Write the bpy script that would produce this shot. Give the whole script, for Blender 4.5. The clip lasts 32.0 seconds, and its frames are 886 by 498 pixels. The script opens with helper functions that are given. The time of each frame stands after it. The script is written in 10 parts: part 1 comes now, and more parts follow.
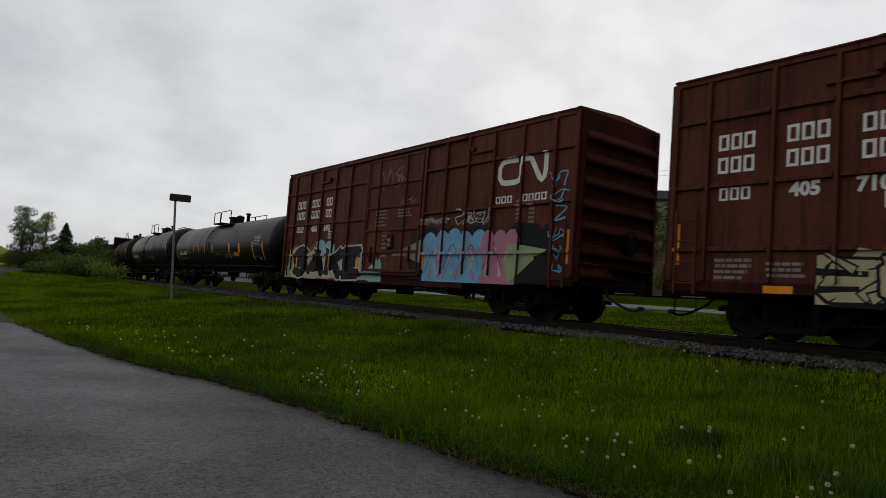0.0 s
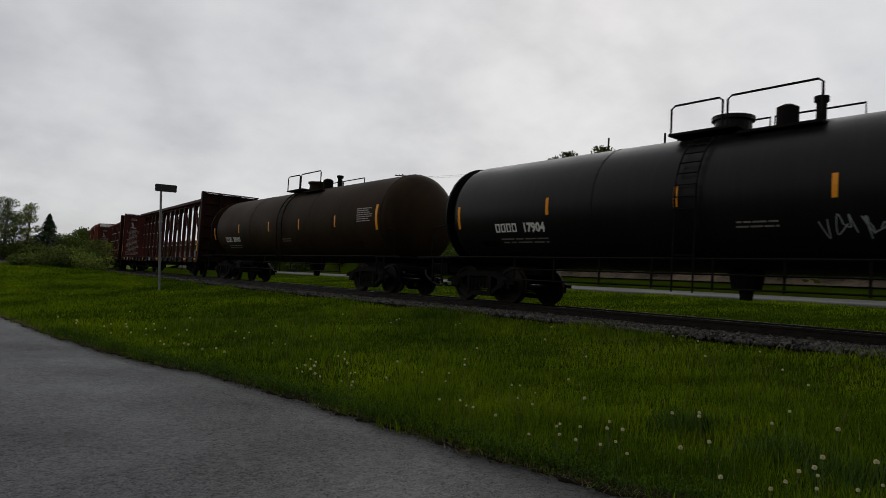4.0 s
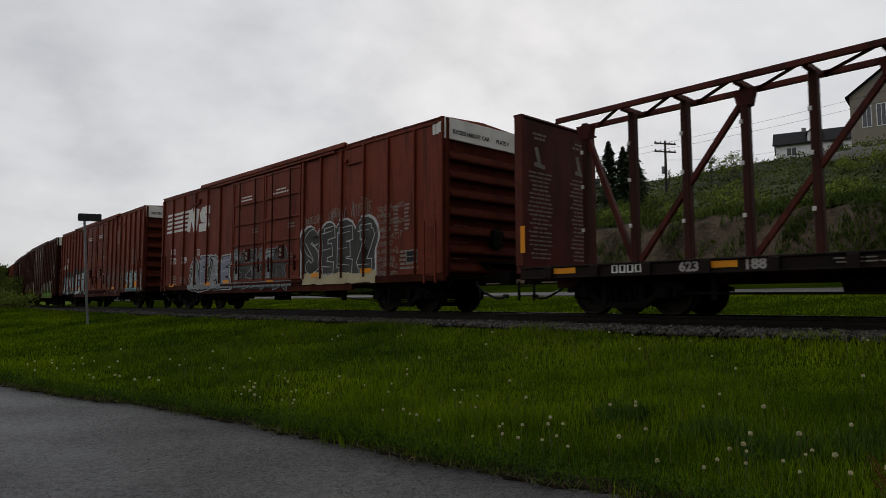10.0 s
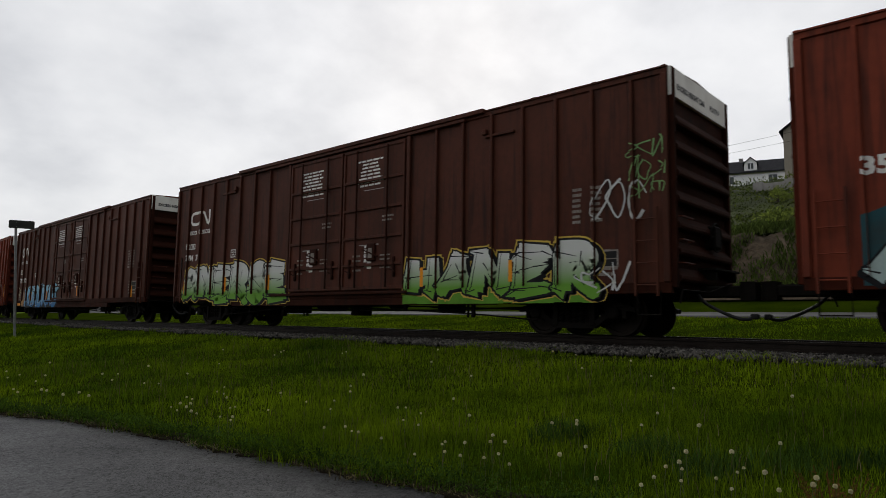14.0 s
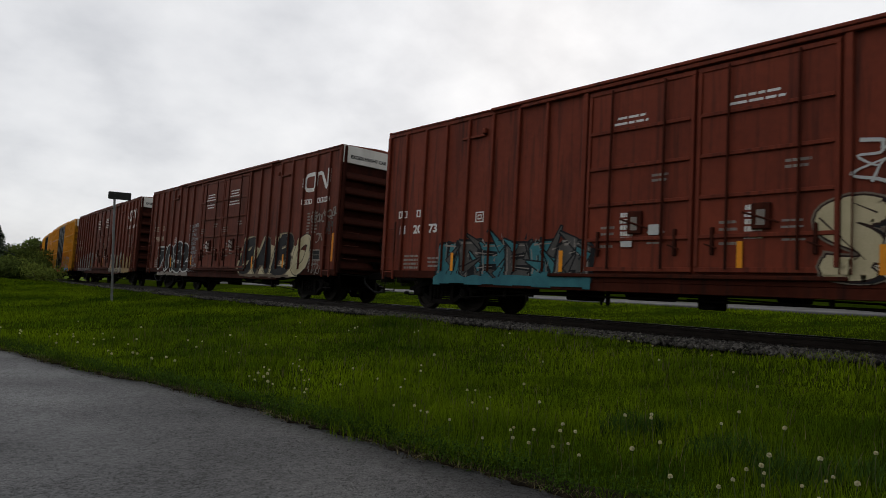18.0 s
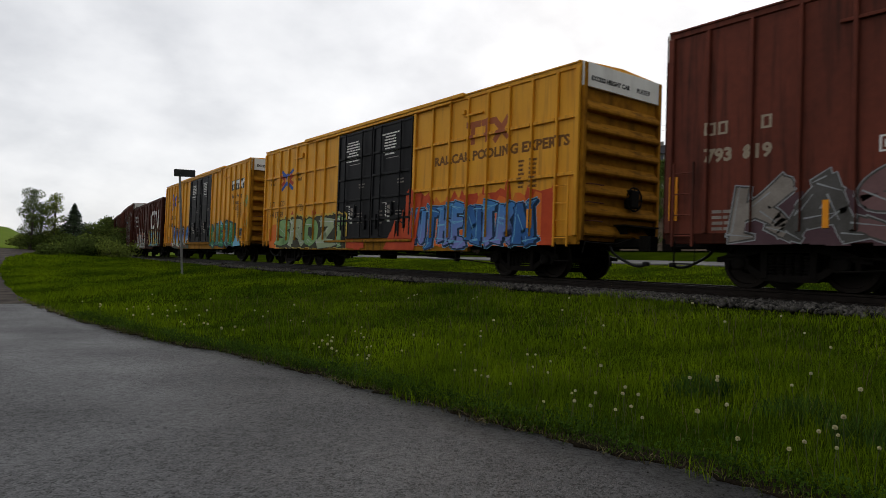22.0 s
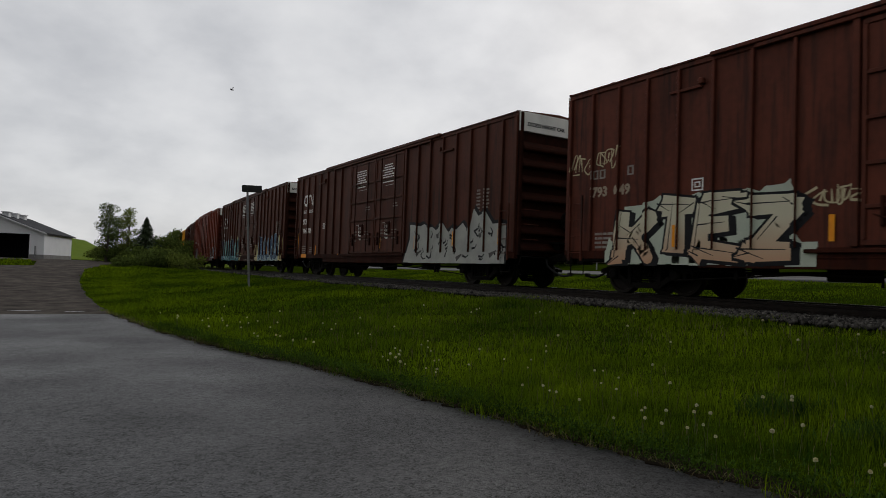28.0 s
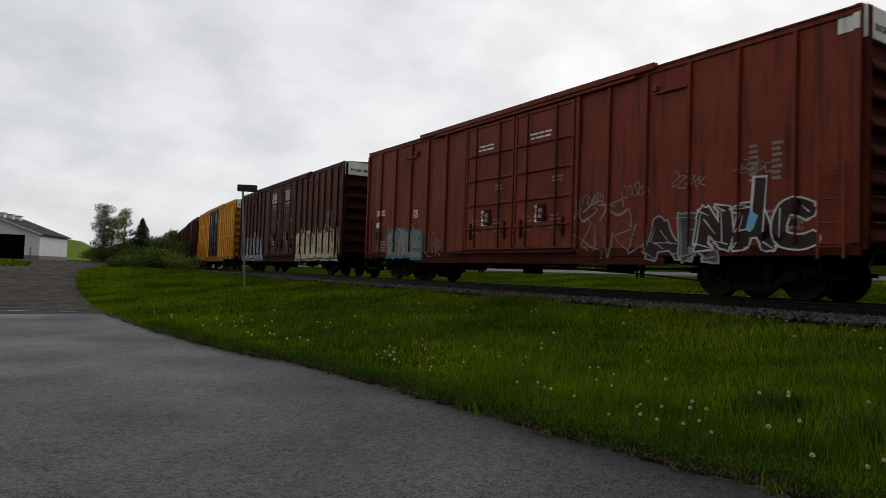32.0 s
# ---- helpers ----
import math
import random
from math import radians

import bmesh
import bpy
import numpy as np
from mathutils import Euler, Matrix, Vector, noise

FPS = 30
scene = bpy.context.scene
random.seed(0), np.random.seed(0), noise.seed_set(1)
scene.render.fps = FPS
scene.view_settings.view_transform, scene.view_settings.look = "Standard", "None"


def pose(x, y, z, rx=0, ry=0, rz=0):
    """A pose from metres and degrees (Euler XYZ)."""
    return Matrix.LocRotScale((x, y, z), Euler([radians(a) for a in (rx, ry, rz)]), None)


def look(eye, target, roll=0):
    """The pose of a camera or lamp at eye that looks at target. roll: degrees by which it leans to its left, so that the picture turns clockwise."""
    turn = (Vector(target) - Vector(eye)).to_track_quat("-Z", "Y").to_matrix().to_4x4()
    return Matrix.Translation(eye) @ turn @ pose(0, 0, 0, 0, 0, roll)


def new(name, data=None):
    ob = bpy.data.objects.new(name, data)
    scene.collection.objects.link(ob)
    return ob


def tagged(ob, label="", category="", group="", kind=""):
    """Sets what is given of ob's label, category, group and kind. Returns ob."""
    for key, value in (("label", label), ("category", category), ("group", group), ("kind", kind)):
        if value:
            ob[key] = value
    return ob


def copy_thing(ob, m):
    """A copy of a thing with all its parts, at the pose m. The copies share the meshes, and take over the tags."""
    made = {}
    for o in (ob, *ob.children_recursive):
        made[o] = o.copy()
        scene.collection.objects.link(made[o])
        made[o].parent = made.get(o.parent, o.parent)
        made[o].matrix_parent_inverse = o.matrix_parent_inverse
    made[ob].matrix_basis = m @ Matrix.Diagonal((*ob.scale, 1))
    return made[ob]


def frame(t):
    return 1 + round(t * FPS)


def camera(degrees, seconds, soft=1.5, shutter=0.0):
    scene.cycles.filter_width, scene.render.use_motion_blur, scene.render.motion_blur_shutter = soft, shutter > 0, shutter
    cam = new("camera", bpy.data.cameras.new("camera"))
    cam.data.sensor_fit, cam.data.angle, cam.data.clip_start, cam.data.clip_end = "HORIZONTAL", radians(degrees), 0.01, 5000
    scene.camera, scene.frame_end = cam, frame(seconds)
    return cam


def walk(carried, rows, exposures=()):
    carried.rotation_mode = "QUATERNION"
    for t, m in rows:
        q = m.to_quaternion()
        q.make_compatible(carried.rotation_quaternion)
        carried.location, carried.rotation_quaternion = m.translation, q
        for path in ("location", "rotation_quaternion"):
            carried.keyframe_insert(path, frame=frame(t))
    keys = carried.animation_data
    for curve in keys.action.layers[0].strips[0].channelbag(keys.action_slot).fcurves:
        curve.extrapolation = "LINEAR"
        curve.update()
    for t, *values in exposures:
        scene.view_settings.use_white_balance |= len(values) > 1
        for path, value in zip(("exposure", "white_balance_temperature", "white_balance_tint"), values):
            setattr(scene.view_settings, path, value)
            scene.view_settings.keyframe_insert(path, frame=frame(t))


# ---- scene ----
# camera, held by hand beside the line; z = 0 is the asphalt, the train runs along -y
cam = camera(67.7, 32.0, soft=0.45, shutter=0.09)
PATH = [
    (0.0, 0.049, 0.083, 1.490, 94.30, -4.32, -37.70),
    (0.5, 0.050, 0.088, 1.540, 93.70, -3.68, -37.51),
    (1.0, 0.022, 0.098, 1.519, 93.77, -3.65, -37.45),
    (1.5, 0.012, 0.090, 1.539, 93.97, -3.49, -37.77),
    (2.0, 0.027, 0.094, 1.536, 93.97, -3.32, -37.92),
    (2.5, 0.022, 0.096, 1.522, 93.78, -3.34, -37.99),
    (4.5, -0.027, 0.076, 1.557, 92.92, -3.35, -39.63),
    (5.0, -0.026, 0.090, 1.518, 93.22, -2.81, -41.50),
    (5.5, -0.011, 0.106, 1.511, 93.32, -3.02, -42.38),
    (6.0, 0.037, 0.118, 1.508, 93.09, -3.37, -41.90),
    (6.5, 0.045, 0.131, 1.515, 92.62, -4.15, -41.12),
    (7.0, 0.021, 0.122, 1.522, 92.66, -3.96, -40.44),
    (7.5, -0.041, 0.102, 1.527, 92.70, -3.17, -40.00),
    (8.0, -0.041, 0.083, 1.522, 93.11, -2.36, -40.59),
    (8.5, -0.076, 0.097, 1.521, 93.08, -3.19, -40.55),
    (9.0, -0.033, 0.083, 1.516, 93.89, -1.39, -41.19),
    (9.5, 0.019, 0.058, 1.480, 94.80, 0.06, -41.96),
    (10.0, 0.019, 0.016, 1.479, 94.50, 0.21, -43.63),
    (10.5, -0.010, 0.004, 1.427, 94.26, 1.12, -45.92),
    (11.0, 0.121, 0.016, 1.450, 94.04, 0.46, -47.52),
    (11.5, 0.094, -0.014, 1.397, 95.63, 0.03, -46.74),
    (12.0, 0.132, -0.013, 1.455, 95.39, 1.32, -46.12),
    (12.5, 0.072, -0.036, 1.439, 95.98, 2.08, -45.57),
    (13.0, 0.069, -0.034, 1.466, 95.39, 1.71, -45.50),
    (13.5, -0.006, -0.015, 1.453, 95.40, 1.66, -47.12),
    (14.0, 0.037, 0.008, 1.460, 96.11, -0.78, -48.17),
    (14.5, 0.088, -0.015, 1.498, 95.16, -3.13, -47.81),
    (16.5, -0.117, 0.009, 1.507, 94.45, -1.71, -42.52),
    (17.0, -0.131, 0.004, 1.500, 94.19, -1.99, -43.95),
    (17.5, -0.043, 0.001, 1.552, 93.62, -2.18, -44.15),
    (18.0, 0.096, 0.060, 1.478, 94.26, -3.28, -41.87),
    (18.5, 0.090, 0.041, 1.497, 94.30, -1.89, -40.35),
    (19.0, 0.017, 0.027, 1.484, 94.13, -0.86, -39.57),
    (19.5, -0.044, 0.014, 1.536, 92.07, 0.49, -43.74),
    (20.0, -0.053, 0.023, 1.465, 91.92, 0.13, -46.93),
    (20.5, 0.064, 0.030, 1.415, 92.83, -0.34, -47.22),
    (21.0, 0.127, 0.067, 1.470, 92.68, -1.38, -43.05),
    (21.5, 0.145, 0.068, 1.536, 91.78, -1.23, -38.76),
    (22.0, 0.103, 0.061, 1.465, 91.20, -1.92, -36.84),
    (22.5, 0.083, 0.054, 1.503, 90.65, -1.28, -35.28),
    (23.0, 0.010, 0.031, 1.484, 91.43, -0.70, -34.56),
    (23.5, 0.009, 0.023, 1.525, 91.57, -0.59, -34.39),
    (24.0, -0.057, 0.010, 1.473, 92.44, -1.50, -34.33),
    (24.5, 0.009, 0.035, 1.506, 92.63, -1.07, -34.23),
    (25.0, 0.025, 0.051, 1.504, 92.69, -1.08, -32.53),
    (25.5, -0.068, 0.019, 1.495, 92.72, -1.50, -30.22),
    (27.5, -0.124, -0.017, 1.508, 92.31, -2.67, -31.65),
    (28.0, -0.124, -0.015, 1.511, 92.06, -2.07, -32.04),
    (28.5, -0.097, -0.007, 1.513, 92.18, -1.73, -32.42),
    (29.0, -0.086, 0.002, 1.502, 92.08, -1.74, -32.61),
    (29.5, -0.072, 0.012, 1.520, 91.89, -1.51, -32.39),
    (30.0, -0.077, 0.011, 1.506, 91.96, -1.64, -32.16),
    (30.5, -0.099, -0.001, 1.518, 92.04, -1.41, -32.24),
    (31.0, -0.094, -0.002, 1.520, 92.29, -1.38, -32.42),
    (31.5, -0.076, 0.009, 1.505, 91.96, -1.46, -32.56),
    (32.0, -0.055, 0.022, 1.467, 92.10, -1.94, -32.28),
]
EXPOSURES = [(0.0, -0.2), (1.0, -0.24), (2.0, -0.33), (3.5, -0.33), (5.0, -0.43), (6.5, -0.38), (8.0, -0.27), (9.0, -0.27), (10.0, -0.27), (11.0, 0.12), (12.0, 0.18), (13.0, 0.02), (15.0, -0.03), (19.0, 0.0), (20.0, 0.3), (21.0, 0.24), (23.0, 0.1), (24.0, 0.12), (25.0, -0.05), (26.0, -0.1), (28.0, -0.24), (29.0, -0.15), (30.0, -0.06), (31.0, 0.02), (32.0, -0.02)]
walk(cam, [(t, pose(x, y, z, rx, ry, rz)) for t, x, y, z, rx, ry, rz in PATH], EXPOSURES)

# ---- overcast sky and a soft sun behind the clouds ----
SUN_AZ, SUN_EL = radians(50), radians(26)
CLEARER = Vector((0.25, 0.93, 0.25)).normalized()
SUN_DIR = Vector((math.sin(SUN_AZ) * math.cos(SUN_EL), math.cos(SUN_AZ) * math.cos(SUN_EL), math.sin(SUN_EL)))


def build_world():
    w = bpy.data.worlds.new("overcast_sky")
    scene.world = w
    w.use_nodes = True
    n, l = w.node_tree.nodes, w.node_tree.links
    n.clear()
    out, bg = n.new("ShaderNodeOutputWorld"), n.new("ShaderNodeBackground")
    sky = n.new("ShaderNodeTexSky")
    sky.sky_type, sky.sun_disc = "NISHITA", False
    sky.sun_elevation, sky.sun_rotation = SUN_EL, SUN_AZ
    dim = n.new("ShaderNodeVectorMath")
    dim.operation = "SCALE"
    dim.inputs["Scale"].default_value = 0.1
    l.new(sky.outputs[0], dim.inputs[0])
    co = n.new("ShaderNodeTexCoord")
    sep = n.new("ShaderNodeSeparateXYZ")
    l.new(co.outputs["Generated"], sep.inputs[0])
    lift = n.new("ShaderNodeMath")
    lift.operation = "ADD"
    lift.inputs[1].default_value = 0.5
    l.new(sep.outputs["Z"], lift.inputs[0])
    flat = n.new("ShaderNodeVectorMath")
    flat.operation = "DIVIDE"
    comb = n.new("ShaderNodeCombineXYZ")
    for k in "XYZ":
        l.new(lift.outputs[0], comb.inputs[k])
    l.new(co.outputs["Generated"], flat.inputs[0])
    l.new(comb.outputs[0], flat.inputs[1])
    big, small = n.new("ShaderNodeTexNoise"), n.new("ShaderNodeTexNoise")
    for tex, scale, detail in ((big, 2.1, 4), (small, 5.2, 6)):
        tex.inputs["Scale"].default_value, tex.inputs["Detail"].default_value = scale, detail
        tex.inputs["Roughness"].default_value = 0.55
        l.new(flat.outputs[0], tex.inputs["Vector"])
    mixn = n.new("ShaderNodeMix")
    mixn.data_type = "FLOAT"
    mixn.inputs[0].default_value = 0.4
    l.new(big.outputs[0], mixn.inputs[2])
    l.new(small.outputs[0], mixn.inputs[3])
    ramp = n.new("ShaderNodeValToRGB")
    e = ramp.color_ramp.elements
    e[0].position, e[0].color = 0.34, (0.60, 0.61, 0.64, 1)
    e[1].position, e[1].color = 0.63, (0.91, 0.91, 0.92, 1)
    mid = e.new(0.5)
    mid.color = (0.79, 0.795, 0.815, 1)
    l.new(mixn.outputs[0], ramp.inputs[0])
    # the veiled sun brightens the cloud round it
    dot = n.new("ShaderNodeVectorMath")
    dot.operation = "DOT_PRODUCT"
    dot.inputs[1].default_value = SUN_DIR
    l.new(co.outputs["Generated"], dot.inputs[0])
    glow = n.new("ShaderNodeMapRange")
    glow.interpolation_type = "SMOOTHSTEP"
    glow.inputs["From Min"].default_value, glow.inputs["From Max"].default_value = 0.88, 1.0
    glow.inputs["To Min"].default_value, glow.inputs["To Max"].default_value = 1.0, 1.12
    l.new(dot.outputs["Value"], glow.inputs[0])
    # and the cover is heavier, so darker, towards the south
    aside = n.new("ShaderNodeVectorMath")
    aside.operation = "DOT_PRODUCT"
    aside.inputs[1].default_value = CLEARER
    l.new(co.outputs["Generated"], aside.inputs[0])
    heavy = n.new("ShaderNodeMapRange")
    heavy.interpolation_type = "SMOOTHSTEP"
    heavy.inputs["From Min"].default_value, heavy.inputs["From Max"].default_value = -0.95, 0.3
    heavy.inputs["To Min"].default_value, heavy.inputs["To Max"].default_value = 0.3, 1.0
    l.new(aside.outputs["Value"], heavy.inputs[0])
    both = n.new("ShaderNodeMath")
    both.operation = "MULTIPLY"
    l.new(glow.outputs[0], both.inputs[0])
    l.new(heavy.outputs[0], both.inputs[1])
    # an even overcast is brighter overhead than low down
    over = n.new("ShaderNodeMapRange")
    over.inputs["From Min"].default_value, over.inputs["From Max"].default_value = 0.36, 1.0
    over.inputs["To Min"].default_value, over.inputs["To Max"].default_value = 1.0, 1.25
    l.new(sep.outputs["Z"], over.inputs[0])
    all3 = n.new("ShaderNodeMath")
    all3.operation = "MULTIPLY"
    l.new(both.outputs[0], all3.inputs[0])
    l.new(over.outputs[0], all3.inputs[1])
    lit = n.new("ShaderNodeVectorMath")
    lit.operation = "SCALE"
    l.new(ramp.outputs[0], lit.inputs[0])
    l.new(all3.outputs[0], lit.inputs["Scale"])
    mix = n.new("ShaderNodeMix")
    mix.data_type = "RGBA"
    mix.inputs[0].default_value = 0.93
    l.new(dim.outputs[0], mix.inputs[6])
    l.new(lit.outputs[0], mix.inputs[7])
    l.new(mix.outputs[2], bg.inputs[0])
    bg.inputs[1].default_value = 1.0
    l.new(bg.outputs[0], out.inputs[0])


build_world()
sun = bpy.data.lights.new("sun", "SUN")
sun.energy, sun.angle, sun.color = 0.5, radians(40), (1.0, 0.97, 0.92)
new("sun", sun).matrix_world = look((0, 0, 60), Vector((0, 0, 60)) - SUN_DIR)

# ---- materials ----
MATS = {}


def mat(name, a, b=None, rough=0.7, metal=0.0, scale=3.0, fine=40.0, bump=0.15, dist=0.01, streak=None, island=0.0, spec=0.12, backlit=0.0):
    """Two-scale noise between the colours a and b, fine grain in relief; streak: (colour, amount) of rust or dirt that runs down."""
    if name in MATS:
        return MATS[name]
    m = bpy.data.materials.new(name)
    MATS[name] = m
    m.use_nodes = True
    n, l = m.node_tree.nodes, m.node_tree.links
    p = n["Principled BSDF"]
    b = b or tuple(c * 0.75 for c in a)
    co = n.new("ShaderNodeTexCoord")
    t1, t2 = n.new("ShaderNodeTexNoise"), n.new("ShaderNodeTexNoise")
    for t, s in ((t1, scale), (t2, fine)):
        t.inputs["Scale"].default_value, t.inputs["Detail"].default_value = s, 5
        l.new(co.outputs["Object"], t.inputs["Vector"])
    mx = n.new("ShaderNodeMath")
    mx.operation = "MULTIPLY_ADD"
    l.new(t2.outputs[0], mx.inputs[0])
    mx.inputs[1].default_value = 0.45
    l.new(t1.outputs[0], mx.inputs[2])
    fac = n.new("ShaderNodeMapRange")
    fac.inputs["From Min"].default_value, fac.inputs["From Max"].default_value = 0.5, 0.95
    l.new(mx.outputs[0], fac.inputs[0])
    mix = n.new("ShaderNodeMix")
    mix.data_type = "RGBA"
    mix.inputs[6].default_value, mix.inputs[7].default_value = (*a, 1), (*b, 1)
    l.new(fac.outputs[0], mix.inputs[0])
    col = mix.outputs[2]
    if streak:
        mp = n.new("ShaderNodeMapping")
        mp.inputs["Scale"].default_value = (1, 5.0, 0.35)
        l.new(co.outputs["Object"], mp.inputs[0])
        t3 = n.new("ShaderNodeTexNoise")
        t3.inputs["Scale"].default_value, t3.inputs["Detail"].default_value = 1.6, 6
        l.new(mp.outputs[0], t3.inputs["Vector"])
        f3 = n.new("ShaderNodeMapRange")
        f3.inputs["From Min"].default_value, f3.inputs["From Max"].default_value = 0.5, 0.75
        f3.inputs["To Max"].default_value = streak[1]
        l.new(t3.outputs[0], f3.inputs[0])
        m3 = n.new("ShaderNodeMix")
        m3.data_type = "RGBA"
        m3.inputs[7].default_value = (*streak[0], 1)
        l.new(f3.outputs[0], m3.inputs[0])
        l.new(col, m3.inputs[6])
        col = m3.outputs[2]
    if island:
        g = n.new("ShaderNodeNewGeometry")
        hv = n.new("ShaderNodeHueSaturation")
        mr = n.new("ShaderNodeMapRange")
        mr.inputs["To Min"].default_value, mr.inputs["To Max"].default_value = 1 - island, 1 + island
        l.new(g.outputs["Random Per Island"], mr.inputs[0])
        l.new(mr.outputs[0], hv.inputs["Value"])
        l.new(col, hv.inputs["Color"])
        col = hv.outputs[0]
    l.new(col, p.inputs["Base Color"])
    p.inputs["Metallic"].default_value = metal
    p.inputs["Specular IOR Level"].default_value = spec
    rr = n.new("ShaderNodeMapRange")
    rr.inputs["To Min"].default_value, rr.inputs["To Max"].default_value = max(rough - 0.12, 0.03), min(rough + 0.12, 1)
    l.new(t1.outputs[0], rr.inputs[0])
    l.new(rr.outputs[0], p.inputs["Roughness"])
    if bump:
        bp = n.new("ShaderNodeBump")
        bp.inputs["Strength"].default_value, bp.inputs["Distance"].default_value = bump, dist
        l.new(t2.outputs[0], bp.inputs["Height"])
        l.new(bp.outputs[0], p.inputs["Normal"])
    if backlit:
        tr = n.new("ShaderNodeBsdfTranslucent")
        l.new(col, tr.inputs[0])
        ms = n.new("ShaderNodeMixShader")
        ms.inputs[0].default_value = backlit
        l.new(p.outputs[0], ms.inputs[1])
        l.new(tr.outputs[0], ms.inputs[2])
        l.new(ms.outputs[0], n["Material Output"].inputs[0])
    return m


def graded(name, low, high, z0, z1):
    """Spray paint that fades from one colour to another with height."""
    if name in MATS:
        return MATS[name]
    m = mat(name, low, high, rough=0.55, scale=2.0, fine=25, bump=0.05)
    n, l = m.node_tree.nodes, m.node_tree.links
    co, sep, mr = n.new("ShaderNodeTexCoord"), n.new("ShaderNodeSeparateXYZ"), n.new("ShaderNodeMapRange")
    l.new(co.outputs["Object"], sep.inputs[0])
    mr.inputs["From Min"].default_value, mr.inputs["From Max"].default_value = z0, z1
    l.new(sep.outputs["Z"], mr.inputs[0])
    mix = n.new("ShaderNodeMix")
    mix.data_type = "RGBA"
    mix.inputs[6].default_value, mix.inputs[7].default_value = (*low, 1), (*high, 1)
    l.new(mr.outputs[0], mix.inputs[0])
    l.new(mix.outputs[2], n["Principled BSDF"].inputs["Base Color"])
    return m


def speckled(name):
    """Worn asphalt: pale and dark stone chips in black binder, damp and smoother in places."""
    m = mat(name, (0.0225, 0.0222, 0.0238), (0.0115, 0.0114, 0.0127), 0.5, scale=0.42, fine=9, bump=0, spec=0.34)
    n, l = m.node_tree.nodes, m.node_tree.links
    p = n["Principled BSDF"]
    base = p.inputs["Base Color"].links[0].from_socket
    co = n.new("ShaderNodeTexCoord")
    chips, coarse = n.new("ShaderNodeTexVoronoi"), n.new("ShaderNodeTexVoronoi")
    for t, s in ((chips, 80.0), (coarse, 24.0)):
        t.inputs["Scale"].default_value = s
        l.new(co.outputs["Object"], t.inputs["Vector"])
    sep = n.new("ShaderNodeSeparateColor")
    l.new(chips.outputs["Color"], sep.inputs[0])
    sep2 = n.new("ShaderNodeSeparateColor")
    l.new(coarse.outputs["Color"], sep2.inputs[0])
    add = n.new("ShaderNodeMath")
    add.operation = "MULTIPLY_ADD"
    add.inputs[1].default_value = 0.5
    l.new(sep2.outputs[0], add.inputs[0])
    l.new(sep.outputs[0], add.inputs[2])
    mr = n.new("ShaderNodeMapRange")
    mr.inputs["From Min"].default_value, mr.inputs["From Max"].default_value = 0.2, 1.4
    mr.inputs["To Min"].default_value, mr.inputs["To Max"].default_value = 0.25, 1.9
    l.new(add.outputs[0], mr.inputs[0])
    sc = n.new("ShaderNodeVectorMath")
    sc.operation = "SCALE"
    l.new(base, sc.inputs[0])
    l.new(mr.outputs[0], sc.inputs["Scale"])
    l.new(sc.outputs[0], p.inputs["Base Color"])
    gloss = p.inputs["Roughness"].links[0].from_node
    gloss.inputs["From Min"].default_value, gloss.inputs["From Max"].default_value = 0.3, 0.7
    gloss.inputs["To Min"].default_value, gloss.inputs["To Max"].default_value = 0.4, 0.62
    # the tops of the chips are polished, the binder between them is dull
    shiny = n.new("ShaderNodeMapRange")
    shiny.inputs["From Min"].default_value, shiny.inputs["From Max"].default_value = 0.2, 1.4
    shiny.inputs["To Min"].default_value, shiny.inputs["To Max"].default_value = 0.06, 0.4
    l.new(add.outputs[0], shiny.inputs[0])
    l.new(shiny.outputs[0], p.inputs["Specular IOR Level"])
    rough = n.new("ShaderNodeMath")
    rough.operation = "MULTIPLY_ADD"
    rough.inputs[1].default_value = 0.5
    l.new(coarse.outputs["Distance"], rough.inputs[0])
    l.new(chips.outputs["Distance"], rough.inputs[2])
    bp = n.new("ShaderNodeBump")
    bp.invert = True
    bp.inputs["Strength"].default_value, bp.inputs["Distance"].default_value = 0.8, 0.0026
    l.new(rough.outputs[0], bp.inputs["Height"])
    l.new(bp.outputs[0], p.inputs["Normal"])
    return m


RUST, GRIME = (0.030, 0.013, 0.008), (0.012, 0.009, 0.0075)
PAINT = {
    "brown": mat("brown_car_paint", (0.13, 0.034, 0.0185), (0.07, 0.0205, 0.0125), 0.62, scale=0.55, fine=7, streak=(GRIME, 0.8)),
    "dark": mat("dark_brown_car_paint", (0.092, 0.026, 0.014), (0.052, 0.018, 0.0105), 0.6, scale=0.55, fine=7, streak=(GRIME, 0.75)),
    "red": mat("red_oxide_car_paint", (0.215, 0.042, 0.0195), (0.135, 0.028, 0.015), 0.6, scale=0.55, fine=7, streak=(GRIME, 0.7)),
    "yellow": mat("yellow_car_paint", (0.76, 0.365, 0.028), (0.66, 0.3, 0.024), 0.5, scale=0.7, streak=((0.34, 0.13, 0.025), 0.6)),
    "worn": mat("worn_brown_car_paint", (0.17, 0.042, 0.0245), (0.1, 0.028, 0.018), 0.66, scale=0.55, fine=7, streak=(GRIME, 0.65)),
    "old": mat("faded_brown_car_paint", (0.09, 0.024, 0.0155), (0.06, 0.0175, 0.012), 0.68, scale=0.8, streak=(RUST, 0.6)),
}
